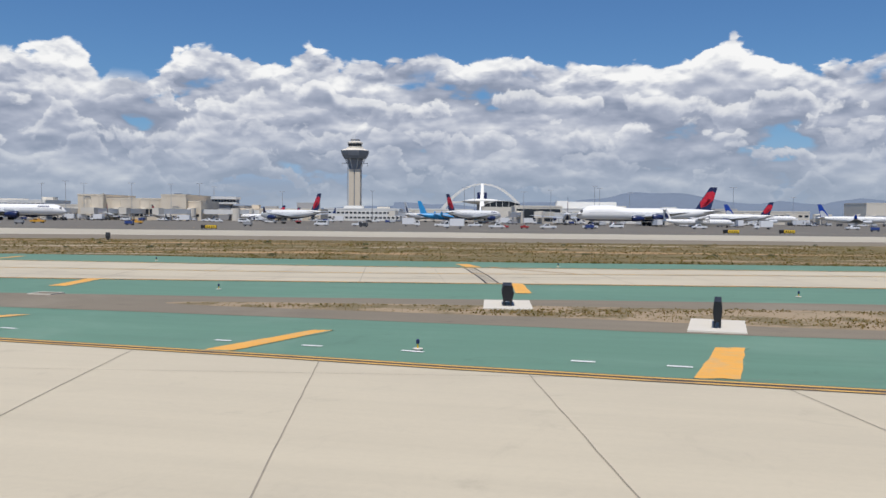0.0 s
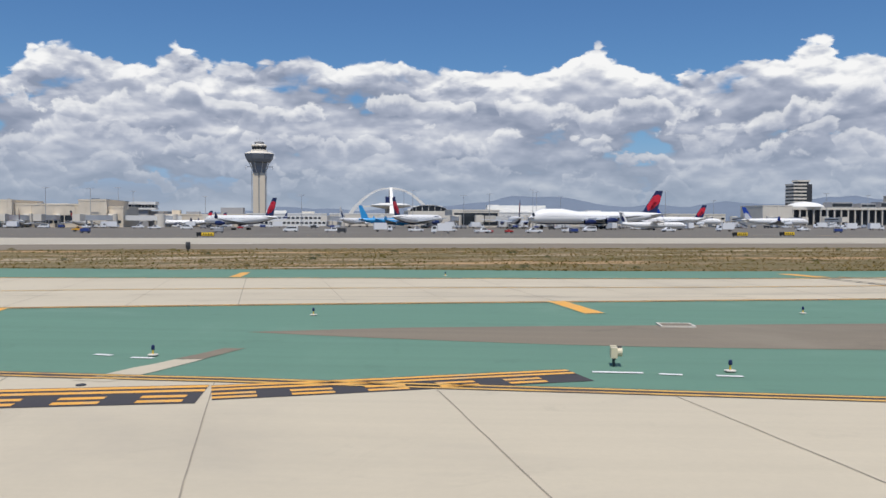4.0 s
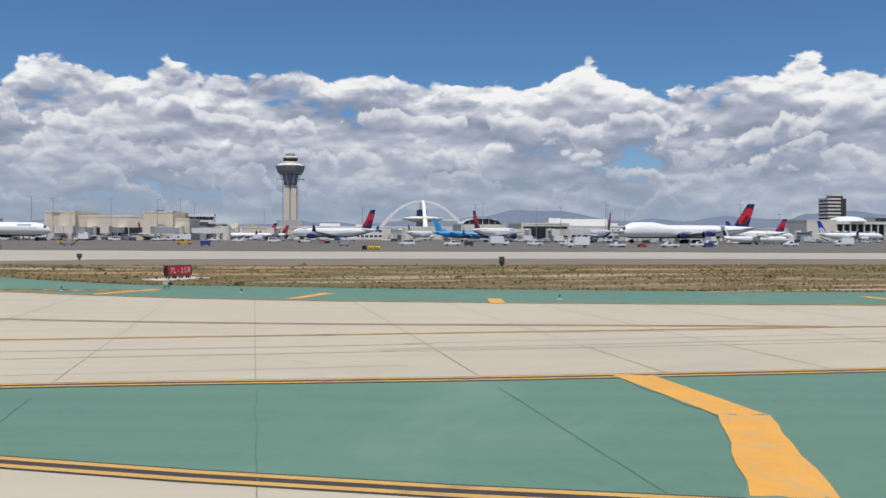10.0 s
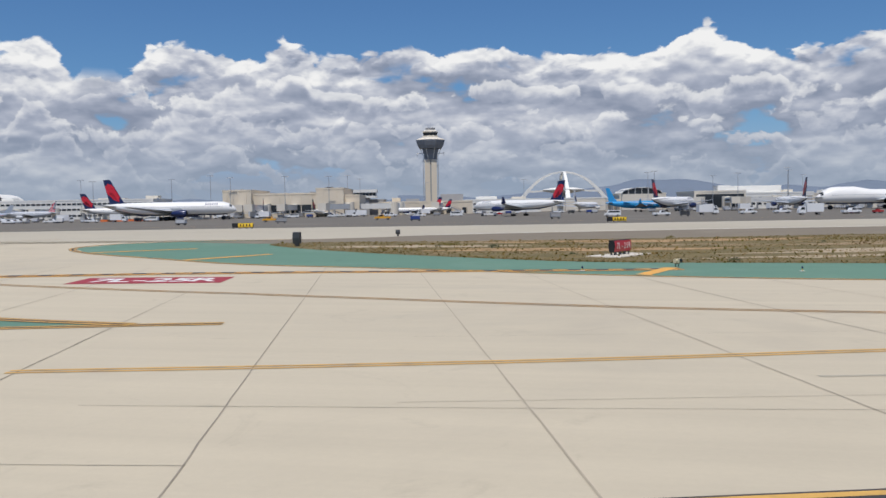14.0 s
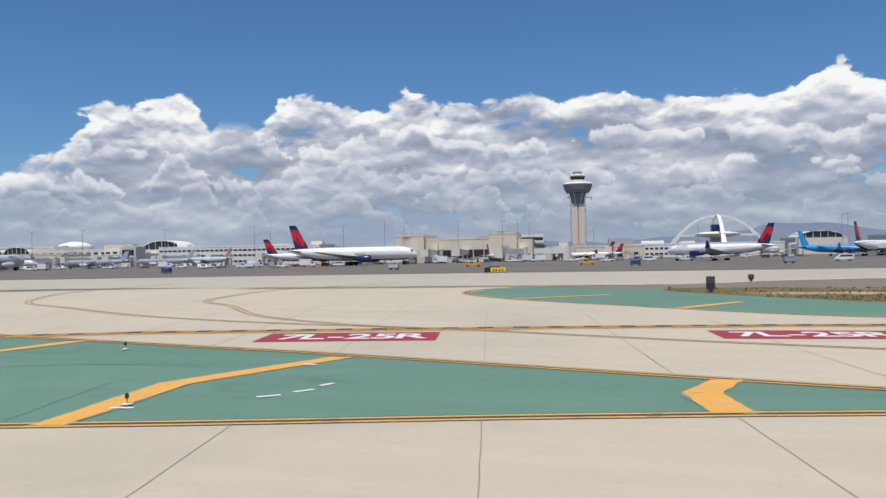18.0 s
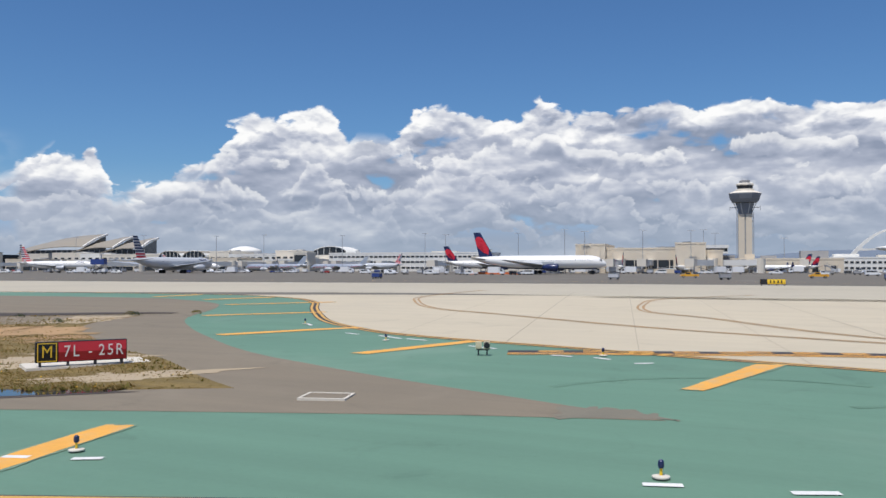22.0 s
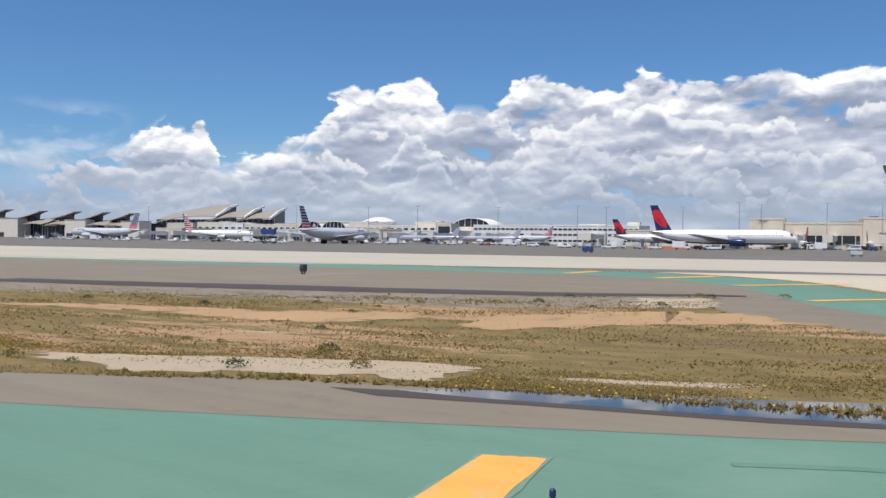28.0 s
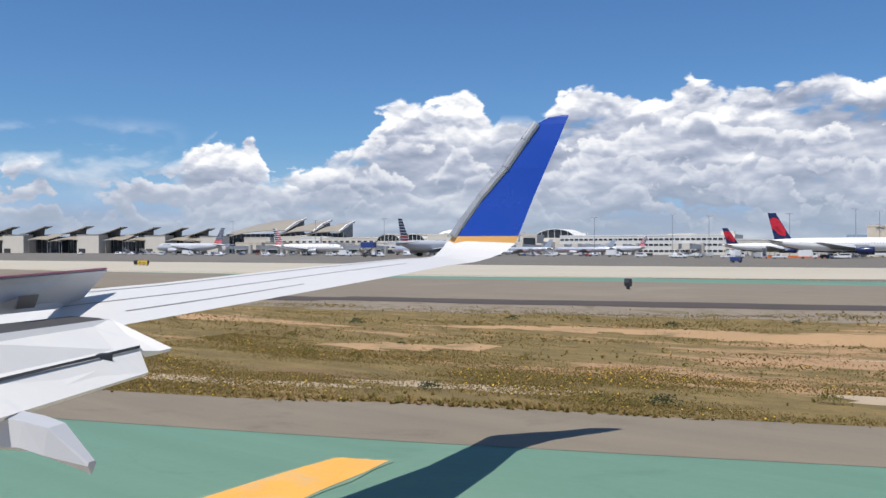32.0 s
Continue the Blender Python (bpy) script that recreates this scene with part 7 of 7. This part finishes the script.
# ---- standing water beside the meadow ----
water = bpy.data.materials.new("rain_water")
water.use_nodes = True
wb = water.node_tree.nodes["Principled BSDF"]
wb.inputs["Base Color"].default_value = (0.035, 0.038, 0.04, 1)
wb.inputs["Roughness"].default_value = 0.05
wb.inputs["Specular IOR Level"].default_value = 0.5
kw = Nodes(water.node_tree)
bw = kw.add("ShaderNodeBump")
bw.inputs["Strength"].default_value, bw.inputs["Distance"].default_value = 0.012, 0.01
kw.put(bw.inputs["Height"], kw.noise(kw.add("ShaderNodeTexCoord").outputs["Object"], 3.0, 3.0))
water.node_tree.links.new(bw.outputs[0], wb.inputs["Normal"])
WET_N = [(-210.5, 74.8), (-207.5, 76.0), (-203.4, 76.7), (-197.6, 77.8), (-194.0, 78.8), (-189.5, 79.8), (-187.2, 78.2), (-182.5, 79.1)]
WET_S = [(-182.8, 78.4), (-186.4, 76.7), (-189.0, 75.9), (-191.6, 76.4), (-194.4, 76.0), (-196.9, 75.0), (-198.5, 74.9), (-203.4, 74.5), (-207.4, 74.4)]
puddle = sheet("puddle", curve(WET_N, 4) + curve(WET_S, 4), Z_TOP + 0.004, water, None, "shallow puddle of rain water reflecting the sky", "structure", category="water")
wet = material("wet_asphalt", (0.055, 0.052, 0.05), 0.35, scale=0.3, vary=0.2)
sheet("wet_edge", curve([(-181.7, 78.7), (-186.3, 76.2), (-188.8, 75.4), (-192.1, 75.9), (-196.9, 74.5), (-203.4, 74.0), (-210.4, 73.7)], 4) + [(-212.4, 74.4), (-204.4, 75.9), (-195.9, 77.3), (-188.3, 78.3)], Z_LINE + 0.006, wet, grey_w)

# ---- bare earth and grass ----
def inside(poly, x, y):
    hit = False
    for (xa, ya), (xb, yb) in zip(poly, poly[1:] + poly[:1]):
        if (ya > y) != (yb > y) and x < (xb - xa) * (y - ya) / (yb - ya) + xa:
            hit = not hit
    return hit


sand = material("pale_sand", (0.40, 0.315, 0.205), 0.95, scale=0.4, vary=0.16, bump=0.5, stain=(0.33, 0.26, 0.17), stain_at=(0.52, 0.72), stain_scale=0.5, fine_scale=7)
clay = material("bare_clay", (0.40, 0.25, 0.12), 0.95, scale=0.2, vary=0.16, bump=0.5, stain=(0.22, 0.155, 0.07), stain_at=(0.5, 0.7), stain_scale=0.35, fine_scale=5)


def blotch(cx, cy, rx, ry, mat, parent, seed, z, turn=0.0):
    """A ragged patch of bare ground."""
    ring = []
    c, s = math.cos(radians(turn)), math.sin(radians(turn))
    for i in range(64):
        a = 2 * math.pi * i / 64
        k = 1 + 0.75 * noise.fractal(Vector((math.cos(a) * 2.0 + seed, math.sin(a) * 2.0, seed * 1.7)), 0.8, 2.0, 5)
        px, py = rx * k * math.cos(a), ry * k * math.sin(a)
        ring.append((cx + px * c - py * s, cy + px * s + py * c))
    return sheet("bare_patch", ring, z, mat, parent)


ring_m = [(p.x, p.y) for p in (Vector((*q, 0)) for q in [(v.x, v.y) for v in curve(MEADOW, 3) + curve(MEADOW_S, 3)])]
ring_i = [(v.x, v.y) for v in curve(INFIELD, 3)]
zz = Z_LINE + 0.003
gravel = material("weedy_gravel", (0.235, 0.19, 0.135), 0.95, scale=0.35, vary=0.22, bump=0.5, stain=(0.15, 0.125, 0.06), stain_at=(0.48, 0.66), stain_scale=0.5, fine_scale=6)


def bare_field(ring, mat, parent, seed, z, wild=0.55):
    """Bare ground inside a drawn outline, with a ragged edge."""
    out = []
    for (xa, ya), (xb, yb) in zip(ring, ring[1:] + ring[:1]):
        n = max(2, int(math.hypot(xb - xa, yb - ya) / 0.35))
        for q in range(n):
            x, y = xa + (xb - xa) * q / n, ya + (yb - ya) * q / n
            out.append((x + 2.2 * wild * noise.fractal(Vector((x * 0.6, y * 0.9, seed)), 0.8, 2.0, 4), y + wild * noise.fractal(Vector((x * 0.6, y * 0.9, seed + 9.0)), 0.8, 2.0, 4)))
    return sheet("bare_patch", out, z, mat, parent)


SAND_BED = [(-228.0, 76.7), (-222.3, 78.5), (-217.8, 80.0), (-212.3, 80.9), (-209.4, 79.8), (-209.8, 76.9), (-213.7, 76.7), (-217.0, 75.8), (-220.0, 74.5), (-223.0, 75.2), (-226.5, 75.6)]
CLAY_BEDS = [[(-250.0, 91.0), (-239.5, 95.4), (-228.0, 96.6), (-220.3, 98.3), (-220.1, 95.2), (-224.4, 92.4), (-230.0, 92.6), (-238.6, 93.4)],
             [(-216.4, 92.7), (-214.1, 98.0), (-206.0, 101.6), (-202.8, 100.9), (-197.9, 96.3), (-202.4, 96.2), (-207.9, 94.9), (-213.0, 92.2)],
             [(-249.0, 80.6), (-242.0, 85.7), (-240.6, 84.2), (-247.2, 79.6)]]
GRAVEL_BED = [(-300.0, 92.0), (-257.8, 96.4), (-245.0, 100.7), (-232.1, 102.4), (-218.0, 101.6), (-205.6, 103.8), (-203.8, 110.6), (-210.2, 109.6), (-226.3, 108.9), (-241.1, 107.6), (-261.1, 104.0), (-300.0, 101.0)]
bare_field(GRAVEL_BED, gravel, meadow, 2.2, zz - 0.001, 0.8)
bare_field(SAND_BED, sand, meadow, 5.1, zz + 0.013)
for q, ring_ in enumerate(CLAY_BEDS):
    bare_field(ring_, clay, meadow, 7.3 + q, zz + 0.014 + 0.001 * q, 0.8)
for i, (cx, cy, rx, ry, mt, turn) in enumerate(((-280.9, 86.5, 20, 3.0, clay, 8), (-237.1, 73.1, 4.0, 0.7, sand, 12), (-245.1, 69.7, 4.0, 0.7, sand, 14), (-203.5, 79.2, 3.0, 0.5, sand, 8), (-224.5, 87.6, 2.2, 0.25, sand, 6),
                                               (-192.0, 85.0, 3.6, 2.0, sand, 30), (-184.8, 81.8, 3.2, 1.2, sand, 32), (-206.7, 105.9, 3.0, 2.6, sand, 80), (-191.3, 87.7, 3.0, 0.5, sand, 2))):
    blotch(cx, cy, rx, ry, mt, meadow, i * 3.1 + 0.7, zz + 0.0006 * i, turn)
for i, (cx, cy, rx, ry, mt) in enumerate(((-20.4, 97.5, 20, 2.2, clay), (26.5, 105.2, 26, 2.4, clay), (-58.4, 116.7, 22, 2.0, sand), (-97.3, 123.1, 12, 2.2, clay), (-40.0, 129.5, 22, 2.6, clay), (37.3, 131.9, 24, 2.6, sand), (-86.0, 136.8, 18, 2.2, clay), (66.7, 91.7, 24, 2.0, sand), (-113.3, 129.7, 8, 2.0, sand), (-1.2, 116.3, 16, 1.4, sand), (-77.3, 111.1, 12, 1.2, sand), (-39.3, 91.6, 12, 0.9, sand))):
    blotch(cx, cy, rx, ry, mt, infield, i * 2.3 + 9.1, zz + 0.0006 * i)


def tufts(name, region, box, count, size, mats, label, seed, flowers=0.0, rows=0.5):
    """Grass and weeds: many small fans of blades, thick and thin by patches."""
    r = random.Random(seed)
    v, f, idx = [], [], []
    made = 0
    tries = 0
    while made < count and tries < count * 14:
        tries += 1
        x, y = r.uniform(box[0], box[1]), r.uniform(box[2], box[3])
        d = noise.fractal(Vector((x * 0.10, y * 0.34, seed)), 0.9, 2.0, 4) + 0.5
        if r.random() > max(0.04, d * 1.25) or not inside(region, x, y):
            continue
        if x < -180 and r.random() < 0.93 and any(inside(b, x, y) for b in [SAND_BED] + CLAY_BEDS):
            continue
        made += 1
        s = r.uniform(*size) * (0.6 + 0.8 * max(0.0, d))
        g = 0.018 + lie(x, y)
        kind = 0 if r.random() < 0.62 - 0.25 * noise.noise(Vector((x * 0.06, y * 0.15, 4.0))) else 1
        n_bl = 4
        for k in range(n_bl):
            a = r.uniform(0, 2 * math.pi)
            w, lean_, h = s * r.uniform(0.2, 0.45), s * r.uniform(0.3, 1.3), s * r.uniform(0.4, 1.0)
            ca, sa = math.cos(a), math.sin(a)
            n = len(v)
            v += [(x - sa * w, y + ca * w, g), (x + sa * w, y - ca * w, g), (x + ca * lean_ + sa * w * 0.3, y + sa * lean_ - ca * w * 0.3, g + h)]
            f.append([n, n + 1, n + 2])
            idx.append(kind)
        if flowers and r.random() < flowers * max(0, d):
            n = len(v)
            q = g + s * 0.8
            e = r.uniform(0.012, 0.026)
            v += [(x - e, y - e, q), (x + e, y - e, q), (x + e, y + e, q + e), (x - e, y + e, q + e)]
            f.append([n, n + 1, n + 2, n + 3])
            idx.append(2)
    return tagged(mesh_ob(name, v, f, mats, None, "", False, idx), label, "grass", "", "stuff")


GM = [grass_mat, weed_mat, flower_mat]
tufts("meadow_grass", ring_m, (-255, -178, 60, 82), 70000, (0.02, 0.06), GM, "dry grass and weeds with yellow flowers near the taxiway", 3, 0.011)
tufts("meadow_grass", ring_m, (-292, -182, 78, 114), 40000, (0.03, 0.08), GM, "dry grass and weeds across the meadow", 5, 0.012)
tufts("infield_grass", ring_i, (-131, 60, 78, 146), 40000, (0.04, 0.11), GM, "dry grass and dark weeds in the infield", 7, 0.001)
tufts("infield_weeds", ring_i, (-131, 60, 78, 146), 3200, (0.10, 0.26), GM, "scattered coarse weeds in the infield", 17, 0.0)
tufts("meadow_weeds", ring_m, (-282, -180, 64, 113), 1700, (0.05, 0.14), GM, "scattered coarse weeds in the meadow", 19, 0.05)


def strip(points, y0, y1):
    pts = [(v.x, v.y) for v in curve(points, 3)]
    return [(x, y + y0) for x, y in pts] + [(x, y + y1) for x, y in reversed(pts)]


EDGE_M = strip(MEADOW_S[1:], -0.25, 0.7)
tufts("verge_grass", EDGE_M, (-266, -180, 55, 82), 5200, (0.05, 0.17), GM, "ragged grass with yellow flowers along the asphalt edge", 23, 0.02)
EDGE_I = strip(INFIELD[1:9], -0.3, 0.9)
tufts("verge_grass", EDGE_I, (-112, 50, 78, 118), 4200, (0.06, 0.2), GM, "ragged dry grass along the painted border", 29, 0.0)
isl = [(40.0, 30.6), (16.4, 33.1), (5.7, 36.3), (-4.5, 38.9), (-12.3, 40.6), (-13.9, 41.6), (-11.1, 42.4), (3.8, 41.5), (19.7, 39.9), (57.8, 39.6)]
tufts("island_weeds", isl, (-15, 45, 30, 44), 6000, (0.02, 0.09), GM, "sparse weeds on the earth island", 9)


def bush(x, y, s, seed):
    r = random.Random(seed)
    v, f = [], []
    for k in range(150):
        a, b, q = r.uniform(0, 6.28), r.uniform(0.05, 1.4), r.uniform(0.5, 1.0) * s
        c = Vector((math.cos(a) * math.cos(b) * q * 1.5, math.sin(a) * math.cos(b) * q * 1.1, math.sin(b) * q * 0.8))
        d = Vector((r.uniform(-1, 1), r.uniform(-1, 1), r.uniform(-0.3, 1))).normalized() * s * 0.22
        e = d.orthogonal().normalized() * s * 0.07
        n = len(v)
        v += [c - e, c + e, c + d]
        f.append([n, n + 1, n + 2])
    ob = mesh_ob("bush", v, f, leaf_mat if seed % 2 else weed_mat, None)
    ob.location = (x, y, 0.05 + lie(x, y))
    return tagged(ob, "low dark green weed bush in dry grass", "bush", "weed bushes")


rb = random.Random(21)
for k, (x, y) in enumerate(((-231.7, 71.9), (-230.9, 72.4), (-232.6, 72.0), (-238.1, 71.7), (-223.6, 75.1), (-217.6, 76.7), (-213.6, 78.5), (-207.3, 104.1), (-205.7, 109.7), (-229.4, 101.0), (-241.2, 98.5), (-222.2, 89.8), (-200.6, 110.6))):
    bush(x, y, rb.uniform(0.2, 0.45), k)
for k in range(70):
    x, y = rb.uniform(-122, 60), rb.uniform(84, 142)
    if inside(ring_i, x, y):
        bush(x, y, rb.uniform(0.2, 0.5), 100 + k)
for k in range(40):
    x, y = rb.uniform(-282, -187), rb.uniform(72, 112)
    if inside(ring_m, x, y):
        bush(x, y, rb.uniform(0.15, 0.4), 200 + k)


# ---- all pavements, markings and verges follow the lie of the field ----
bpy.context.view_layer.update()
for root in [ground, runway, taxiway, green_a, isle_a, green_b, infield, green_c, meadow, puddle] + [o for o in scene.objects if o.name.startswith("painted_sign")]:
    for o in [root] + list(root.children_recursive):
        drape(o)


# ---- the wing of the airliner that carries the camera, where it comes to the end of its taxi ----
def taxi_wing():
    """Starboard wing seen from the cabin. x is forward, y abeam, both from the window seat."""
    m = pose(-225.71, 48.03, -0.68, 0, 0, 0.77) @ Matrix(((-0.979, -0.203, 0, 0), (-0.203, 0.979, 0, 0), (0, 0, 1, 0), (0, 0, 0, 1)))
    ob = empty("airliner_wing", m, "white airliner wing with lowered flaps and blue upturned winglet", "aircraft wing")
    skin = material("wing_skin", (0.58, 0.57, 0.54), 0.55, scale=0.4, vary=0.04)
    grey_skin = material("spoiler_grey", (0.46, 0.46, 0.46), 0.5, scale=0.6, vary=0.06)
    seam_mat = material("wing_seam", (0.20, 0.20, 0.21), 0.7, scale=2.0, vary=0.2)
    flap_mat = material("flap_white", (0.70, 0.675, 0.615), 0.6, scale=0.6, vary=0.05, stain=(0.58, 0.57, 0.55), stain_at=(0.55, 0.8), stain_scale=1.2)

    def section(f_le, f_te, a, z, t):
        c = f_le - f_te
        return [(f_le, a, z), (f_le - 0.10 * c, a, z + t * 0.55), (f_le - 0.35 * c, a, z + t * 0.8), (f_le - 0.7 * c, a, z + t * 0.45), (f_te, a, z), (f_te + 0.3 * c, a, z - t * 0.35), (f_le - 0.15 * c, a, z - t * 0.4)]

    secs = [section(12.2, 6.6, 1.6, 3.15, 0.62), section(9.6, 5.9, 5.6, 3.52, 0.46), section(8.2, 5.45, 7.7, 3.80, 0.32), section(7.0, 4.85, 9.6, 3.95, 0.26), section(5.75, 3.95, 12.0, 4.17, 0.20), section(4.95, 3.64, 14.6, 4.30, 0.15), section(4.62, 3.5, 16.4, 4.34, 0.13)]
    Bag().loft(secs).out("wing_panel", skin, ob, "pale grey painted wing skin")
    # blended winglet: white foot, gold line, blue blade
    prof = ((4.62, 3.5, 16.4, 4.34, 0.13), (4.50, 3.29, 17.0, 4.42, 0.13), (4.45, 3.05, 17.45, 4.56, 0.12), (4.40, 2.91, 17.70, 4.72, 0.11))
    rings = [[(fl, aa_, z + 0.04), (fl - 0.3 * (fl - ft), aa_ - t * 0.7, z + t * 0.4), (ft, aa_, z), (fl - 0.3 * (fl - ft), aa_ + t * 0.5, z - t * 0.4)] for fl, ft, aa_, z, t in prof]
    Bag().loft(rings).out("winglet_foot", skin, ob)
    blade = ((4.40, 2.91, 17.70, 4.72, 0.10), (4.29, 2.85, 17.72, 4.87, 0.10))
    ring4 = lambda q: [[(fl, aa_, z), (fl - 0.12 * (fl - ft), aa_ - t, z), (ft, aa_, z), (fl - 0.12 * (fl - ft), aa_ + t, z)] for fl, ft, aa_, z, t in q]  # noqa: E731
    Bag().loft(ring4(blade)).out("gold_line", gold, ob, "thin gold stripe")
    blade = ((4.29, 2.85, 17.72, 4.87, 0.10), (3.72, 2.55, 17.95, 5.72, 0.085), (3.21, 2.30, 18.10, 6.34, 0.075), (2.82, 2.06, 18.28, 6.95, 0.06), (2.58, 1.93, 18.40, 7.32, 0.05), (2.30, 1.87, 18.46, 7.47, 0.035), (2.0, 1.86, 18.48, 7.51, 0.02))
    Bag().loft(ring4(blade)).out("winglet", royal, ob, "royal blue winglet blade")
    # leading edge of the winglet: bare metal strip
    b = Bag()
    for p, q in zip(blade[:5], blade[1:5]):
        b.rod((p[0] - 0.03, p[2] - 0.05, p[3]), (q[0] - 0.03, q[2] - 0.05, q[3]), 0.10, 0.09, 10)
    b.out("leading_edge", steel, ob, "bare metal leading edge")

    def panel(name, pts, th, mat, label=""):
        top = [Vector(p) for p in pts]
        n = (top[1] - top[0]).cross(top[2] - top[0]).normalized()
        if n.z < 0:
            n = -n
        low = [p - n * th for p in top]
        return Bag().loft([[tuple(p) for p in low], [tuple(p) for p in top]]).out(name, mat, ob, label)

    panel("flap", [(4.112, 4.30, 4.055), (5.539, 7.70, 3.874), (4.446, 7.10, 3.666), (4.519, 6.80, 3.642), (4.516, 6.70, 3.715), (3.722, 3.90, 3.836)], 0.03, flap_mat, "white lowered inboard flap")
    panel("aft_flap", [(3.722, 3.90, 3.833), (4.521, 6.70, 3.705), (4.165, 6.30, 3.561), (3.244, 3.40, 3.732)], 0.03, flap_mat, "white lowered aft flap")
    panel("spoiler", [(5.55, 5.8, 4.05), (6.46, 8.29, 3.96), (6.36, 8.74, 4.365), (5.55, 5.8, 4.34)], 0.035, grey_skin, "raised grey spoiler panel")
    panel("spoiler_edge", [(5.54, 5.78, 4.342), (6.35, 8.72, 4.368), (6.35, 8.74, 4.382), (5.54, 5.80, 4.356)], 0.02, dark_red, "dark worn spoiler edge")
    # a dark sheet paints the shade in the gap ahead of the flap
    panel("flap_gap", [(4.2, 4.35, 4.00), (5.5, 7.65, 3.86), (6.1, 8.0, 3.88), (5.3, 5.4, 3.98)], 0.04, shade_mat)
    panel("spoiler_cutout", [(5.62, 6.42, 4.06), (5.78, 6.86, 4.045), (5.76, 6.90, 4.17), (5.60, 6.46, 4.18)], 0.012, dark_metal)
    def over(a, u):
        """A point on the upper skin at the distance a abeam and the share u of the chord."""
        for p, q in zip(secs, secs[1:]):
            if p[0][1] <= a <= q[0][1]:
                g = (a - p[0][1]) / (q[0][1] - p[0][1])
                for ua, ub, ia in ((0.0, 0.10, 0), (0.10, 0.35, 1), (0.35, 0.7, 2), (0.7, 1.0, 3)):
                    if ua <= u <= ub:
                        h = (u - ua) / (ub - ua)
                        lo, hi = Vector(p[ia]).lerp(Vector(p[ia + 1]), h), Vector(q[ia]).lerp(Vector(q[ia + 1]), h)
                        return lo.lerp(hi, g) + Vector((0, 0, 0.004))

    for u, a0, a1 in ((0.42, 7.0, 15.6), (0.66, 7.7, 14.0), (0.84, 8.2, 10.8)):
        edge = [over(a0 + (a1 - a0) * j / 24, u + 0.006 * side) for side in (-1, 1) for j in range(25)]
        mesh_ob("skin_seam", edge, [[j, j + 1, j + 26, j + 25] for j in range(24)], seam_mat, ob)
    # flap track fairing
    rings = []
    for u, w, zt, zb in ((5.0, 0.14, 3.74, 3.40), (4.2, 0.16, 3.75, 3.46), (3.7, 0.16, 3.73, 3.50), (3.28, 0.12, 3.68, 3.50), (3.14, 0.10, 3.65, 3.46), (2.92, 0.035, 3.47, 3.40)):
        rings.append([(u, 3.9 - w, zb + 0.05), (u, 3.9, zb), (u, 3.9 + w, zb + 0.05), (u, 3.9 + w * 0.7, zt), (u, 3.9 - w * 0.7, zt)])
    Bag().loft(rings).out("flap_fairing", grey_skin, ob, "grey canoe-shaped flap fairing")
    Bag().box(4.24, 4.34, 5.78, 5.92, 3.696, 3.766).out("hinge", dark_metal, ob)
    # thin dark strip painting the shade between flap and aft flap
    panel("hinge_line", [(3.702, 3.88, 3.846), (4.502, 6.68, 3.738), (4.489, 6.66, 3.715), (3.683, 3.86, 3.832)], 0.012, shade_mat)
    # main wheels under the root
    Bag().rod((7.6, 2.2, 3.0), (7.6, 2.2, 1.1), 0.14).out("gear_leg", steel, ob)
    for dx in (-0.6, 0.6):
        for dy in (-0.45, 0.45):
            Bag().rod((7.6 + dx, 2.2 + dy - 0.18, 1.06), (7.6 + dx, 2.2 + dy + 0.18, 1.06), 0.5, 0.5, 16).out("wheel", rubber, ob)


taxi_wing()
